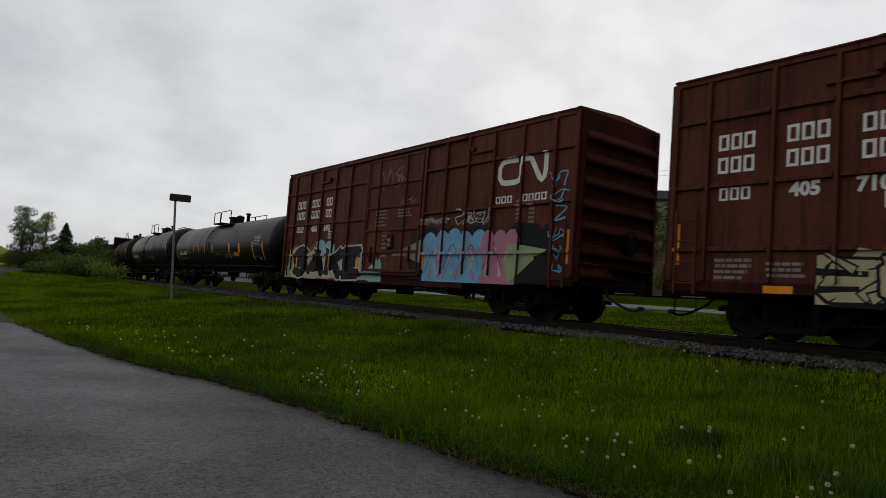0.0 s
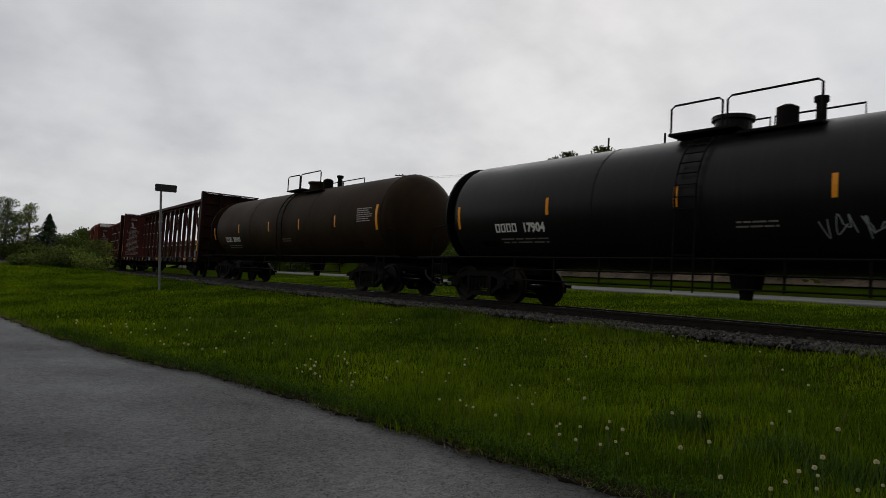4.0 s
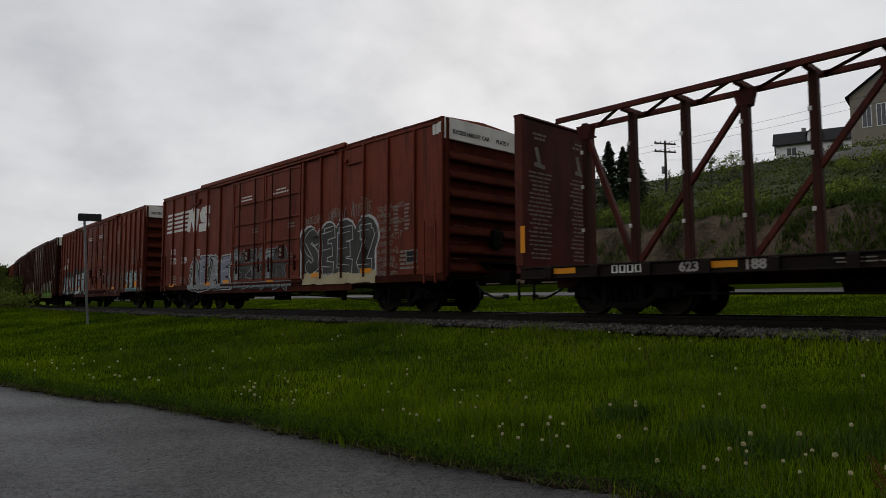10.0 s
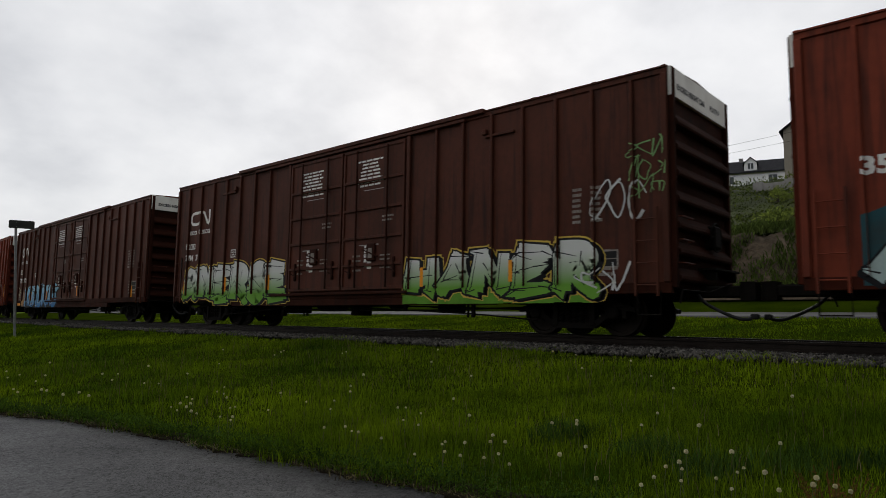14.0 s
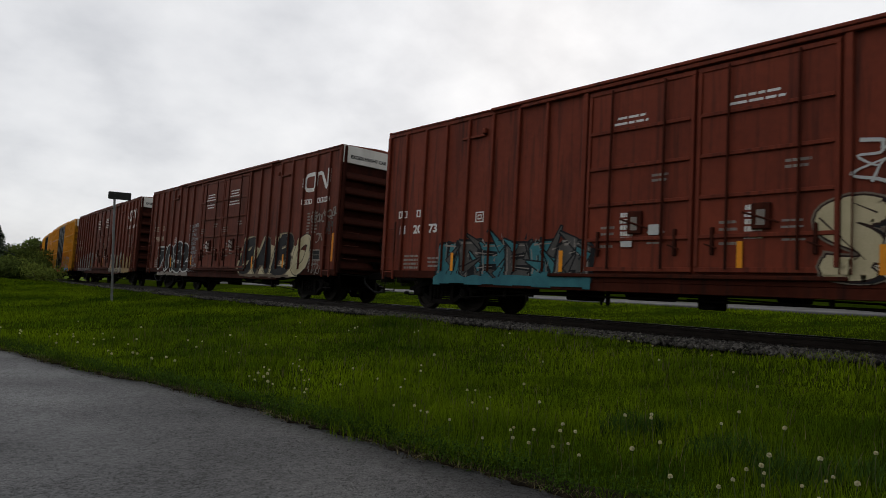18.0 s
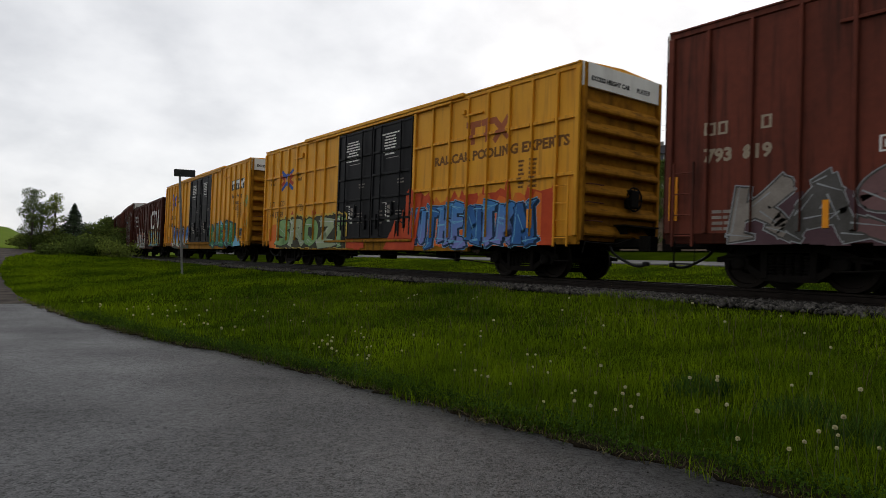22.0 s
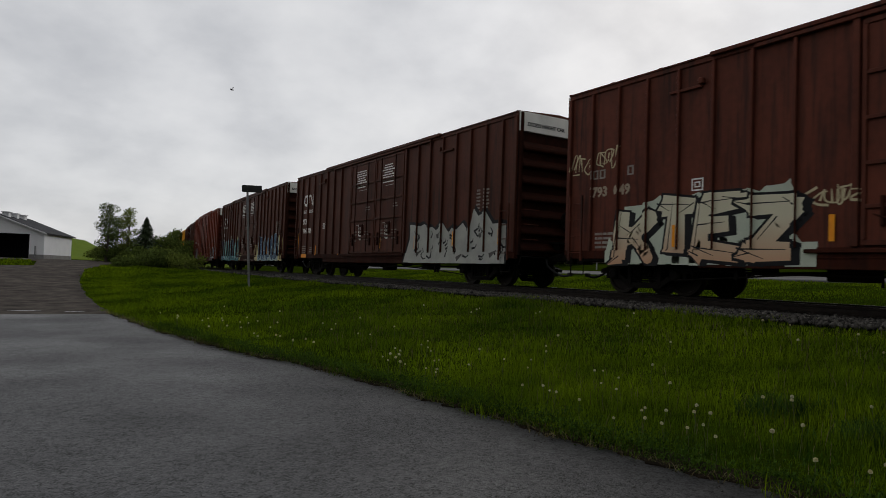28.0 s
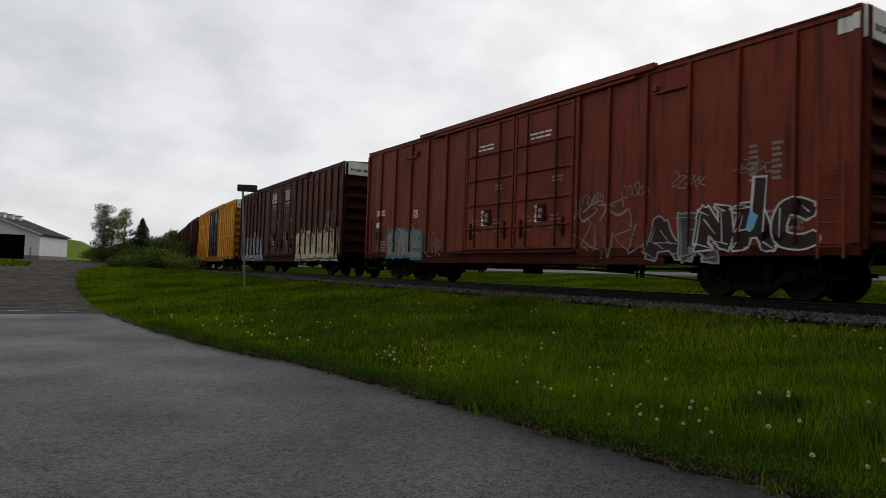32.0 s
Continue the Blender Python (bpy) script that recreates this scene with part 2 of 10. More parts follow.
# end walls: side paint darkened for the shade on them, with grime streaks
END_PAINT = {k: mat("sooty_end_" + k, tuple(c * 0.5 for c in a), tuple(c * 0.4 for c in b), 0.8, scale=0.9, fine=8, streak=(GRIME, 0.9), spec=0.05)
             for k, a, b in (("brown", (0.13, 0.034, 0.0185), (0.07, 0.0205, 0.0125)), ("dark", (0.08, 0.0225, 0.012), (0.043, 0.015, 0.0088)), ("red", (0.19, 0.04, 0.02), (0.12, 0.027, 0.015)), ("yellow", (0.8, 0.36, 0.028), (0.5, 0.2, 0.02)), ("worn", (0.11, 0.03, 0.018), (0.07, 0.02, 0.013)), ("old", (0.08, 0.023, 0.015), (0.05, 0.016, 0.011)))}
SILL_GRIME = {k: mat("grimy_sill_" + k, tuple(c * 0.6 for c in a), tuple(c * 0.3 for c in a), 0.75, scale=1.1, fine=9, streak=(GRIME, 0.85), spec=0.06)
              for k, a in (("brown", (0.11, 0.03, 0.017)), ("dark", (0.075, 0.022, 0.012)), ("red", (0.13, 0.03, 0.016)), ("yellow", (0.62, 0.28, 0.025)), ("worn", (0.11, 0.03, 0.018)), ("old", (0.08, 0.023, 0.015)))}
BLACK_DOOR = mat("black_door_paint", (0.0065, 0.007, 0.0085), (0.010, 0.010, 0.0115), 0.5, scale=1.0, streak=((0.03, 0.026, 0.024), 0.35), spec=0.08)
TANK_BLACK = mat("black_tank_paint", (0.005, 0.005, 0.0054), (0.0075, 0.0073, 0.007), 0.4, scale=0.8, streak=((0.014, 0.0125, 0.011), 0.5), spec=0.13)
TANK_RUSTY = mat("rust_stained_tank_paint", (0.036, 0.021, 0.0095), (0.014, 0.0095, 0.006), 0.6, scale=0.5, streak=((0.04, 0.022, 0.01), 0.6), spec=0.05)
BEAM_SILL = mat("grimy_flatcar_sill", (0.02, 0.0105, 0.008), (0.0105, 0.0075, 0.006), 0.7, scale=1.2, fine=8, streak=(GRIME, 0.6))
DOCK = mat("red_brown_dock", (0.13, 0.066, 0.02), (0.06, 0.03, 0.011), 0.85, scale=6, bump=0, island=0.5, spec=0.02)
BEAM_RED = mat("red_oxide_flatcar_paint", (0.115, 0.026, 0.0165), (0.06, 0.0165, 0.011), 0.62, scale=1.0, fine=7, streak=(GRIME, 0.7))
BEAM_BROWN = mat("brown_flatcar_paint", (0.058, 0.0175, 0.0115), (0.034, 0.0125, 0.009), 0.62, scale=1.2, streak=(GRIME, 0.6))
# front bulkhead: darker than the rest of the flat car, grime streaked
DARK_BEAM = mat("sooty_bulkhead", (0.03, 0.012, 0.0085), (0.014, 0.0085, 0.0065), 0.8, scale=1.1, fine=8, streak=(GRIME, 0.8), spec=0.05)
STEEL_DARK = mat("sooty_cast_steel", (0.0062, 0.0055, 0.005), (0.011, 0.009, 0.0073), 0.75, scale=4, bump=0.3, spec=0.05)
WHEEL_STEEL = mat("brown_wheel_steel", (0.013, 0.0098, 0.0082), (0.02, 0.015, 0.012), 0.6, metal=0.3, scale=6)
RAIL_STEEL = mat("worn_rail_steel", (0.022, 0.0165, 0.0135), (0.012, 0.009, 0.0075), 0.5, metal=0.3, scale=5)
WHITE = mat("weathered_white_paint", (0.82, 0.81, 0.76), (0.72, 0.70, 0.64), 0.6, scale=2, streak=((0.25, 0.23, 0.2), 0.5))
LETTER = mat("white_stencil_paint", (0.8, 0.79, 0.76), (0.64, 0.62, 0.58), 0.6, scale=5)
LETTER_DIM = mat("faded_white_stencil", (0.28, 0.25, 0.22), (0.18, 0.155, 0.135), 0.6, scale=5)
LETTER_BLACK = mat("black_stencil_paint", (0.02, 0.02, 0.02), None, 0.5, scale=5)
ORANGE = mat("orange_reflective_tape", (0.85, 0.33, 0.02), (0.75, 0.27, 0.02), 0.35, scale=8, bump=0.02)
WOOD_TIE = mat("creosoted_wood", (0.022, 0.018, 0.015), (0.014, 0.012, 0.01), 0.85, scale=5, fine=60, bump=0.5)
ASPHALT = speckled("damp_grey_asphalt")
GRAVEL = mat("damp_packed_gravel", (0.088, 0.074, 0.062), (0.02, 0.0172, 0.015), 0.9, scale=1.3, fine=6, spec=0.03, bump=0.8, dist=0.03)
STONE = mat("crushed_ballast_stone", (0.085, 0.079, 0.07), (0.02, 0.018, 0.016), 0.85, scale=6, fine=50, bump=0.4, island=0.85)
BALLAST = mat("dark_ballast_bed", (0.016, 0.0155, 0.015), (0.006, 0.006, 0.006), 0.9, scale=9, fine=26, bump=1.0, dist=0.04)
TURF = mat("grassy_turf", (0.03, 0.046, 0.002), (0.012, 0.022, 0.0012), 0.95, scale=0.5, fine=14, bump=1.0, dist=0.06, spec=0.0)
BLADE = mat("grass_blades", (0.168, 0.238, 0.006), (0.026, 0.063, 0.005), 0.75, scale=0.45, fine=2.2, bump=0, island=0.6, spec=0.0, backlit=0.35)
BLUISH = mat("blue_green_grass_blades", (0.07, 0.13, 0.02), (0.014, 0.034, 0.008), 0.75, scale=0.8, fine=3, bump=0, island=0.6, spec=0.02, backlit=0.3)
DRY = mat("dry_grass_blades", (0.2, 0.165, 0.075), (0.045, 0.038, 0.016), 0.8, scale=0.8, bump=0, island=0.4, spec=0.2)
LEAF = mat("green_leaves", (0.1, 0.135, 0.028), (0.042, 0.064, 0.015), 0.8, scale=0.3, fine=4, bump=0, island=0.55, spec=0.03, backlit=0.4)
LEAF_YOUNG = mat("fresh_light_leaves", (0.18, 0.22, 0.04), (0.1, 0.135, 0.028), 0.8, scale=0.3, fine=4, bump=0, island=0.5, spec=0.03, backlit=0.4)
SCRUB = mat("hillside_scrub_leaves", (0.06, 0.08, 0.016), (0.024, 0.036, 0.008), 0.85, scale=0.3, fine=4, bump=0, island=0.55, spec=0.02, backlit=0.3)
SCRUB_LIGHT = mat("light_scrub_leaves", (0.115, 0.14, 0.026), (0.06, 0.08, 0.016), 0.85, scale=0.3, fine=4, bump=0, island=0.5, spec=0.02, backlit=0.3)
NEEDLE = mat("spruce_needles", (0.05, 0.078, 0.03), (0.026, 0.044, 0.019), 0.75, scale=0.5, fine=5, bump=0, island=0.5, spec=0.2)
BARK = mat("grey_bark", (0.09, 0.075, 0.06), (0.05, 0.042, 0.035), 0.9, scale=3, fine=30, bump=0.6)
ROCK = mat("rock_cut_face", (0.13, 0.098, 0.068), (0.035, 0.028, 0.018), 0.9, scale=0.8, fine=5, bump=1.0, dist=0.12)
HILL = mat("rough_hillside_grass", (0.042, 0.054, 0.007), (0.012, 0.018, 0.003), 0.9, scale=0.25, fine=2.5, bump=1.0, dist=0.3, spec=0.15)
ROAD = mat("pale_road_asphalt", (0.07, 0.068, 0.067), (0.05, 0.048, 0.047), 0.6, scale=0.5, fine=60, bump=0.2)
SIDING = mat("white_barn_siding", (0.84, 0.84, 0.84), (0.78, 0.78, 0.79), 0.6, scale=0.8, fine=20, bump=0.1)
SHINGLE = mat("dark_roof_shingles", (0.022, 0.022, 0.026), (0.015, 0.015, 0.018), 0.8, scale=2, fine=25, bump=0.5)
CONCRETE = mat("grey_concrete", (0.28, 0.27, 0.26), (0.2, 0.19, 0.18), 0.85, scale=2, fine=30, bump=0.3)
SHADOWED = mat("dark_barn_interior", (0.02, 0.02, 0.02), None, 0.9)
NOTICE = mat("worn_white_notice", (0.45, 0.42, 0.4), (0.3, 0.27, 0.25), 0.6, scale=5)
GALV = mat("galvanised_post", (0.30, 0.30, 0.30), (0.2, 0.2, 0.2), 0.5, metal=0.5, scale=5)
SIGN_BACK = mat("dark_sign_plate", (0.03, 0.032, 0.03), (0.045, 0.045, 0.042), 0.5, scale=8)
POLE_WOOD = mat("weathered_pole_wood", (0.07, 0.062, 0.055), (0.045, 0.04, 0.035), 0.9, scale=3, fine=30, bump=0.4)
WIRE = mat("black_cable", (0.02, 0.02, 0.02), None, 0.6, bump=0)
WEED = mat("dark_weed_leaves", (0.05, 0.095, 0.01), (0.022, 0.046, 0.006), 0.85, scale=1.0, bump=0, island=0.5, spec=0.02, backlit=0.3)
PUFF = mat("dandelion_clock", (0.8, 0.75, 0.52), (0.6, 0.55, 0.36), 0.9, scale=30, bump=0, backlit=0.4)
STALK = mat("dandelion_stalk", (0.10, 0.12, 0.04), (0.07, 0.08, 0.03), 0.7, scale=20, bump=0)
PUDDLE = mat("standing_rain_water", (0.02, 0.019, 0.018), None, 0.25, scale=2, bump=0, spec=0.4)
GLASS = mat("dark_window_glass", (0.05, 0.06, 0.07), None, 0.08, scale=1, bump=0, spec=0.8)
TAN_WALL = mat("tan_house_siding", (0.30, 0.27, 0.22), (0.25, 0.22, 0.18), 0.7, scale=1)


# ---- mesh helpers ----
class Geo:
    """Collects faces for one mesh."""

    def __init__(self):
        self.v, self.f = [], []

    def poly(self, pts):
        i = len(self.v)
        self.v += [tuple(p) for p in pts]
        self.f.append(tuple(range(i, i + len(pts))))
        return self

    def box(self, x0, x1, y0, y1, z0, z1, c=0.0):
        """A box, its upright and level edges cut by c."""
        i = len(self.v)
        if not c:
            self.v += [(x, y, z) for x in (x0, x1) for y in (y0, y1) for z in (z0, z1)]
            self.f += [tuple(i + k for k in q) for q in ((0, 1, 3, 2), (4, 6, 7, 5), (0, 4, 5, 1), (2, 3, 7, 6), (0, 2, 6, 4), (1, 5, 7, 3))]
            return self
        X, Y, Z = (x0, x1), (y0, y1), (z0, z1)
        ids = {}
        for a in (0, 1):
            for b in (0, 1):
                for d in (0, 1):
                    sx, sy, sz = 1 - 2 * a, 1 - 2 * b, 1 - 2 * d
                    for k in range(3):
                        q = [X[a], Y[b], Z[d]]
                        for m, s in enumerate((sx, sy, sz)):
                            if m != k:
                                q[m] += s * c
                        ids[a, b, d, k] = len(self.v)
                        self.v.append(tuple(q))
        f = self.f
        for a in (0, 1):
            f.append(tuple(ids[a, b, d, 0] for b, d in ((0, 0), (1, 0), (1, 1), (0, 1))))
            f.append(tuple(ids[b, a, d, 1] for b, d in ((0, 0), (1, 0), (1, 1), (0, 1))))
            f.append(tuple(ids[b, d, a, 2] for b, d in ((0, 0), (1, 0), (1, 1), (0, 1))))
            for b in (0, 1):
                f.append((ids[a, b, 0, 0], ids[a, b, 1, 0], ids[a, b, 1, 1], ids[a, b, 0, 1]))
                f.append((ids[a, 0, b, 0], ids[a, 1, b, 0], ids[a, 1, b, 2], ids[a, 0, b, 2]))
                f.append((ids[0, a, b, 1], ids[1, a, b, 1], ids[1, a, b, 2], ids[0, a, b, 2]))
                for d in (0, 1):
                    f.append((ids[a, b, d, 0], ids[a, b, d, 1], ids[a, b, d, 2]))
        return self

    def tube(self, pts, r, n=8, r1=None, caps=True):
        """A round bar along the points, tapering from r to r1."""
        pts = [Vector(p) for p in pts]
        r1 = r if r1 is None else r1
        base, m = len(self.v), len(pts)
        for k, p in enumerate(pts):
            d = (pts[min(k + 1, m - 1)] - pts[max(k - 1, 0)]).normalized()
            a = d.orthogonal().normalized() if abs(d.z) > 0.99 else d.cross(Vector((0, 0, 1))).normalized()
            b = d.cross(a)
            rr = r + (r1 - r) * k / max(m - 1, 1)
            for j in range(n):
                t = 2 * math.pi * j / n
                self.v.append(tuple(p + a * (rr * math.cos(t)) + b * (rr * math.sin(t))))
        for k in range(m - 1):
            for j in range(n):
                q = base + k * n
                self.f.append((q + j, q + (j + 1) % n, q + n + (j + 1) % n, q + n + j))
        if caps:
            self.f.append(tuple(range(base, base + n)))
            self.f.append(tuple(range(base + (m - 1) * n, base + m * n)))
        return self

    def lathe(self, prof, axis="x", n=20, at=(0, 0, 0)):
        """Spins (distance along the axis, radius) pairs round an axis."""
        i, m = len(self.v), len(prof)
        for d, r in prof:
            for j in range(n):
                t = 2 * math.pi * j / n
                c, s = r * math.cos(t), r * math.sin(t)
                q = {"x": (d, c, s), "y": (c, d, s), "z": (c, s, d)}[axis]
                self.v.append(tuple(q[k] + at[k] for k in range(3)))
        for k in range(m - 1):
            for j in range(n):
                q = i + k * n
                self.f.append((q + j, q + (j + 1) % n, q + n + (j + 1) % n, q + n + j))
        self.f.append(tuple(range(i, i + n)))
        self.f.append(tuple(range(i + (m - 1) * n, i + m * n)))
        return self

    def prism(self, pts, axis, a, b):
        """Extrudes an outline of (p, q) pairs from a to b along an axis."""
        i, m = len(self.v), len(pts)
        for d in (a, b):
            for p, q in pts:
                self.v.append({"x": (d, p, q), "y": (p, d, q), "z": (p, q, d)}[axis])
        self.f.append(tuple(range(i, i + m)))
        self.f.append(tuple(range(i + m, i + 2 * m)))
        for k in range(m):
            self.f.append((i + k, i + (k + 1) % m, i + m + (k + 1) % m, i + m + k))
        return self

    def mesh(self, name, smooth=False):
        me = bpy.data.meshes.new(name)
        me.from_pydata(self.v, [], self.f)
        bm = bmesh.new()
        bm.from_mesh(me)
        bmesh.ops.recalc_face_normals(bm, faces=bm.faces)
        bm.to_mesh(me)
        bm.free()
        if smooth:
            me.polygons.foreach_set("use_smooth", [True] * len(me.polygons))
            me.set_sharp_from_angle(angle=radians(40))
        return me


def part(name, geo, material, parent=None, label="", smooth=False, m=None):
    """Links geometry (or a mesh already made) as one object under a thing or a part."""
    me = geo if isinstance(geo, bpy.types.Mesh) else geo.mesh(name, smooth)
    if material and not me.materials:
        me.materials.append(material)
    ob = new(name, me)
    ob.parent = parent
    if m is not None:
        ob.matrix_basis = m
    return tagged(ob, label)


def thing(name, label, category, m=None, group="", kind=""):
    ob = new(name)
    ob.empty_display_size = 0.3
    if m is not None:
        ob.matrix_basis = m
    return tagged(ob, label, category, group, kind)


def bulk(name, verts, faces, material, label="", kind="stuff", category="", smooth=False):
    """One big mesh from arrays."""
    me = bpy.data.meshes.new(name)
    verts, faces = np.asarray(verts, np.float32), np.asarray(faces, np.int32)
    k = faces.shape[1]
    me.vertices.add(len(verts))
    me.vertices.foreach_set("co", verts.ravel())
    me.loops.add(faces.size)
    me.loops.foreach_set("vertex_index", faces.ravel())
    me.polygons.add(len(faces))
    me.polygons.foreach_set("loop_start", np.arange(0, faces.size, k, dtype=np.int32))
    me.update(calc_edges=True)
    me.validate()
    if smooth:
        me.polygons.foreach_set("use_smooth", np.ones(len(faces), bool))
    me.materials.append(material)
    return tagged(new(name, me), label, category, "", kind)

# ---- plan: track, slopes, paths ----
RAIL_Z, TRACK_X, CURVE_Y, CURVE_R, ARC_END = 1.18, 12.84, 20.0, 425.0, 78.0
TURNED = (ARC_END - CURVE_Y) / CURVE_R


def bend(y):
    """How far the line has curved aside at y."""
    y = np.asarray(y, float)
    end = CURVE_Y + CURVE_R * math.sin(TURNED)
    d = np.clip(y, CURVE_Y, end) - CURVE_Y
    return CURVE_R - np.sqrt(CURVE_R ** 2 - d ** 2) + np.clip(y - end, 0, 400) * math.tan(TURNED)


def smooth(a, b, x):
    t = np.clip((np.asarray(x, float) - a) / (b - a), 0, 1)
    return t * t * (3 - 2 * t)

def on_track(s):
    """The pose on the line at s metres: straight, a bend to the right, straight again."""
    if s <= CURVE_Y:
        return pose(TRACK_X, s, RAIL_Z)
    a = (min(s, ARC_END) - CURVE_Y) / CURVE_R
    d = max(s - ARC_END, 0)
    return pose(TRACK_X + CURVE_R * (1 - math.cos(a)) + d * math.sin(a), CURVE_Y + CURVE_R * math.sin(a) + d * math.cos(a), RAIL_Z, 0, 0, -math.degrees(a))


EDGE_Y = [-60, -10, 3.0, 4.8, 6.0, 8.9, 11.2, 14.5, 20.5, 30, 40, 52, 60, 70, 90]
EDGE_X = [10.2, 6.3, 4.42, 4.10, 4.0, 3.68, 3.05, 2.45, 1.90, 1.9, 2.2, 3.2, 5.0, 8.0, 12.0]


def edge(y):
    """The grass edge along the asphalt and the gravel lane."""
    y = np.asarray(y, float)
    return np.interp(y, EDGE_Y, EDGE_X) + 0.045 * np.sin(y * 2.1) * np.sin(y * 0.7 + 1) + 0.03 * np.sin(y * 5.3 + np.sin(y)) + 0.022 * np.sin(y * 13 + 2 * np.sin(y * 3))


def lumps(x, y):
    return 0.5 * np.sin(0.11 * x + 1.3) * np.sin(0.09 * y + 0.4) + 0.3 * np.sin(0.23 * x + 0.17 * y) + 0.2 * np.sin(0.41 * x - 0.37 * y + 2)


def height(x, y):
    """The ground, one surface for the whole place."""
    x, y = np.asarray(x, float), np.asarray(y, float)
    far_lift = 1.42 * smooth(22, 78, y)
    xr = x - bend(y)
    e = edge(y)
    k = np.clip((xr - e) / np.maximum(10.4 - e, 1), 0, 1)
    bank = far_lift * (1 - k) + 0.90 * k
    bank = bank + 0.05 * lumps(x * 3, y * 3) * smooth(0.2, 1.5, xr - e) * smooth(0, 1.5, 10.4 - xr)
    top = 0.90
    side = np.interp(xr, [10.4, 15.2, 16.0, 22.0, 28.5, 31.5], [0, 0, -0.05, 0.66, 1.0, 1.5])
    beyond = top + side
    z = np.where(xr < 10.4, np.minimum(bank, top + 3), beyond)
    # unseen west bank, added to block low sky; a field rises behind the barn
    z = z + 11.0 * smooth(-36, -62, x) * smooth(120, 70, y) + 5.0 * smooth(98, 190, y) * smooth(16, 4, x - 0.06 * (y - 100)) * smooth(900, 400, y)
    # hillside behind the road: a cut face, then a slope up to a crest that falls away along the line
    crest = np.interp(y, [-60, 20, 28, 34, 41, 48, 55, 80, 110, 150, 250], [18.2, 17.2, 17.1, 17.0, 16.9, 16.7, 15.3, 11.5, 9.5, 7.5, 6.7])
    hill = np.interp(x, [31.5, 32.3, 33.6, 35.0, 41.0], [2.4, 2.7, 5.3, 5.75, 6.9])
    up = 6.9 + (np.maximum(crest, 6.9) - 6.9) * smooth(41, 82, x) + 0.035 * np.clip(x - 82, 0, 60)
    hill = np.where(x > 41, up, hill) + 0.5 * lumps(x, y) * smooth(34, 45, x) * smooth(84, 66, x)
    z = np.where(x > 31.5, hill * smooth(260, 140, y) + z * (1 - smooth(260, 140, y)), z)
    return z


def sheet(name, xs, ys, fz, material, label, kind="structure", keep=None):
    X, Y = np.meshgrid(xs, ys)
    V = np.stack([X.ravel(), Y.ravel(), fz(X, Y).ravel()], 1)
    nx, ny = len(xs), len(ys)
    i = (np.arange(ny - 1)[:, None] * nx + np.arange(nx - 1)[None]).ravel()
    return bulk(name, V, np.stack([i, i + 1, i + nx + 1, i + nx], 1), material, label, kind, smooth=True)


def spaced(*runs):
    out = []
    for a, b, step in runs:
        out += list(np.arange(a, b, step))
    return np.array(out + [runs[-1][1]])


GX = spaced((-3000, -300, 300), (-300, -40, 20), (-40, 0, 2.5), (0, 31, 0.3), (31, 36, 0.35), (36, 90, 1.5), (90, 300, 15), (300, 3000, 300))
GY = spaced((-1500, -100, 100), (-100, -6, 4), (-6, 36, 0.4), (36, 130, 1.5), (130, 400, 15), (400, 3900, 350))
sheet("ground", GX, GY, height, TURF, "grassy ground rising from the path to the railway bank")


def ribbon(name, material, label, y0, y1, step, left, right, lift, cols=24, fz=None):
    """A strip of made ground between two edges, laid on the ground sheet."""
    ys = np.arange(y0, y1 + step, step)
    k = np.linspace(0, 1, cols)
    k[1], k[-2] = 0.002, 0.998
    X = left(ys)[:, None] * (1 - k) + right(ys)[:, None] * k
    Y = np.repeat(ys[:, None], cols, 1)
    Z = (fz or height)(X, Y) + lift
    Z[:, 0] -= lift + 0.03
    Z[:, -1] -= lift + 0.03
    V = np.stack([X.ravel(), Y.ravel(), Z.ravel()], 1)
    i = (np.arange(len(ys) - 1)[:, None] * cols + np.arange(cols - 1)[None]).ravel()
    return bulk(name, V, np.stack([i, i + 1, i + cols + 1, i + cols], 1), material, label, "structure", smooth=True)


ribbon("asphalt_path", ASPHALT, "damp dark grey asphalt path beside the grass", -12, 20.4, 0.2, lambda y: y * 0 - 14.0, edge, 0.035, 60)
ribbon("gravel_lane", GRAVEL, "rutted dark gravel lane leading to the barn", 20.3, 92, 0.4,
       lambda y: np.interp(y, [20, 50, 56, 67, 72, 92], [-22, -20, 0.1, 0.4, -24, -30]), lambda y: edge(y) + 0.0, 0.03, 40)
ribbon("back_road", ROAD, "pale grey road behind the railway", -60, 150, 1.5, lambda y: 23.8 + bend(y), lambda y: 28.2 + bend(y), 0.05, 8)
# the lane of ballast under the rails
ribbon("ballast_bed", BALLAST, "bed of crushed grey stone under the rails", -60, 150, 0.5, lambda y: 10.6 + bend(y), lambda y: 15.1 + bend(y), 0.05, 24,
       lambda x, y: height(x, y) + np.interp(x - bend(y), [10.6, 11.4, 14.2, 15.1], [0, 0.01, 0.01, 0]))

# ---- the train: shared pieces ----
WHEEL_R = 0.46
SHARED = {}


def shared(key, build, smooth=False):
    """One mesh for all alike pieces."""
    if key not in SHARED:
        SHARED[key] = build().mesh(key.split(":")[0], smooth)
    return SHARED[key]


def wheelset_geo():
    g = Geo()
    for s in (-1, 1):
        prof = [(0.66, 0.10), (0.66, 0.14), (0.69, 0.16), (0.69, 0.36), (0.665, 0.385), (0.665, 0.495), (0.695, 0.495), (0.71, 0.46), (0.80, 0.45), (0.80, 0.385), (0.765, 0.37), (0.755, 0.18), (0.82, 0.13), (0.82, 0.0)]
        g.lathe([(s * d, r) for d, r in prof], "x", 28)
    g.lathe([(-0.98, 0.07), (0.98, 0.07)], "x", 12)
    return g


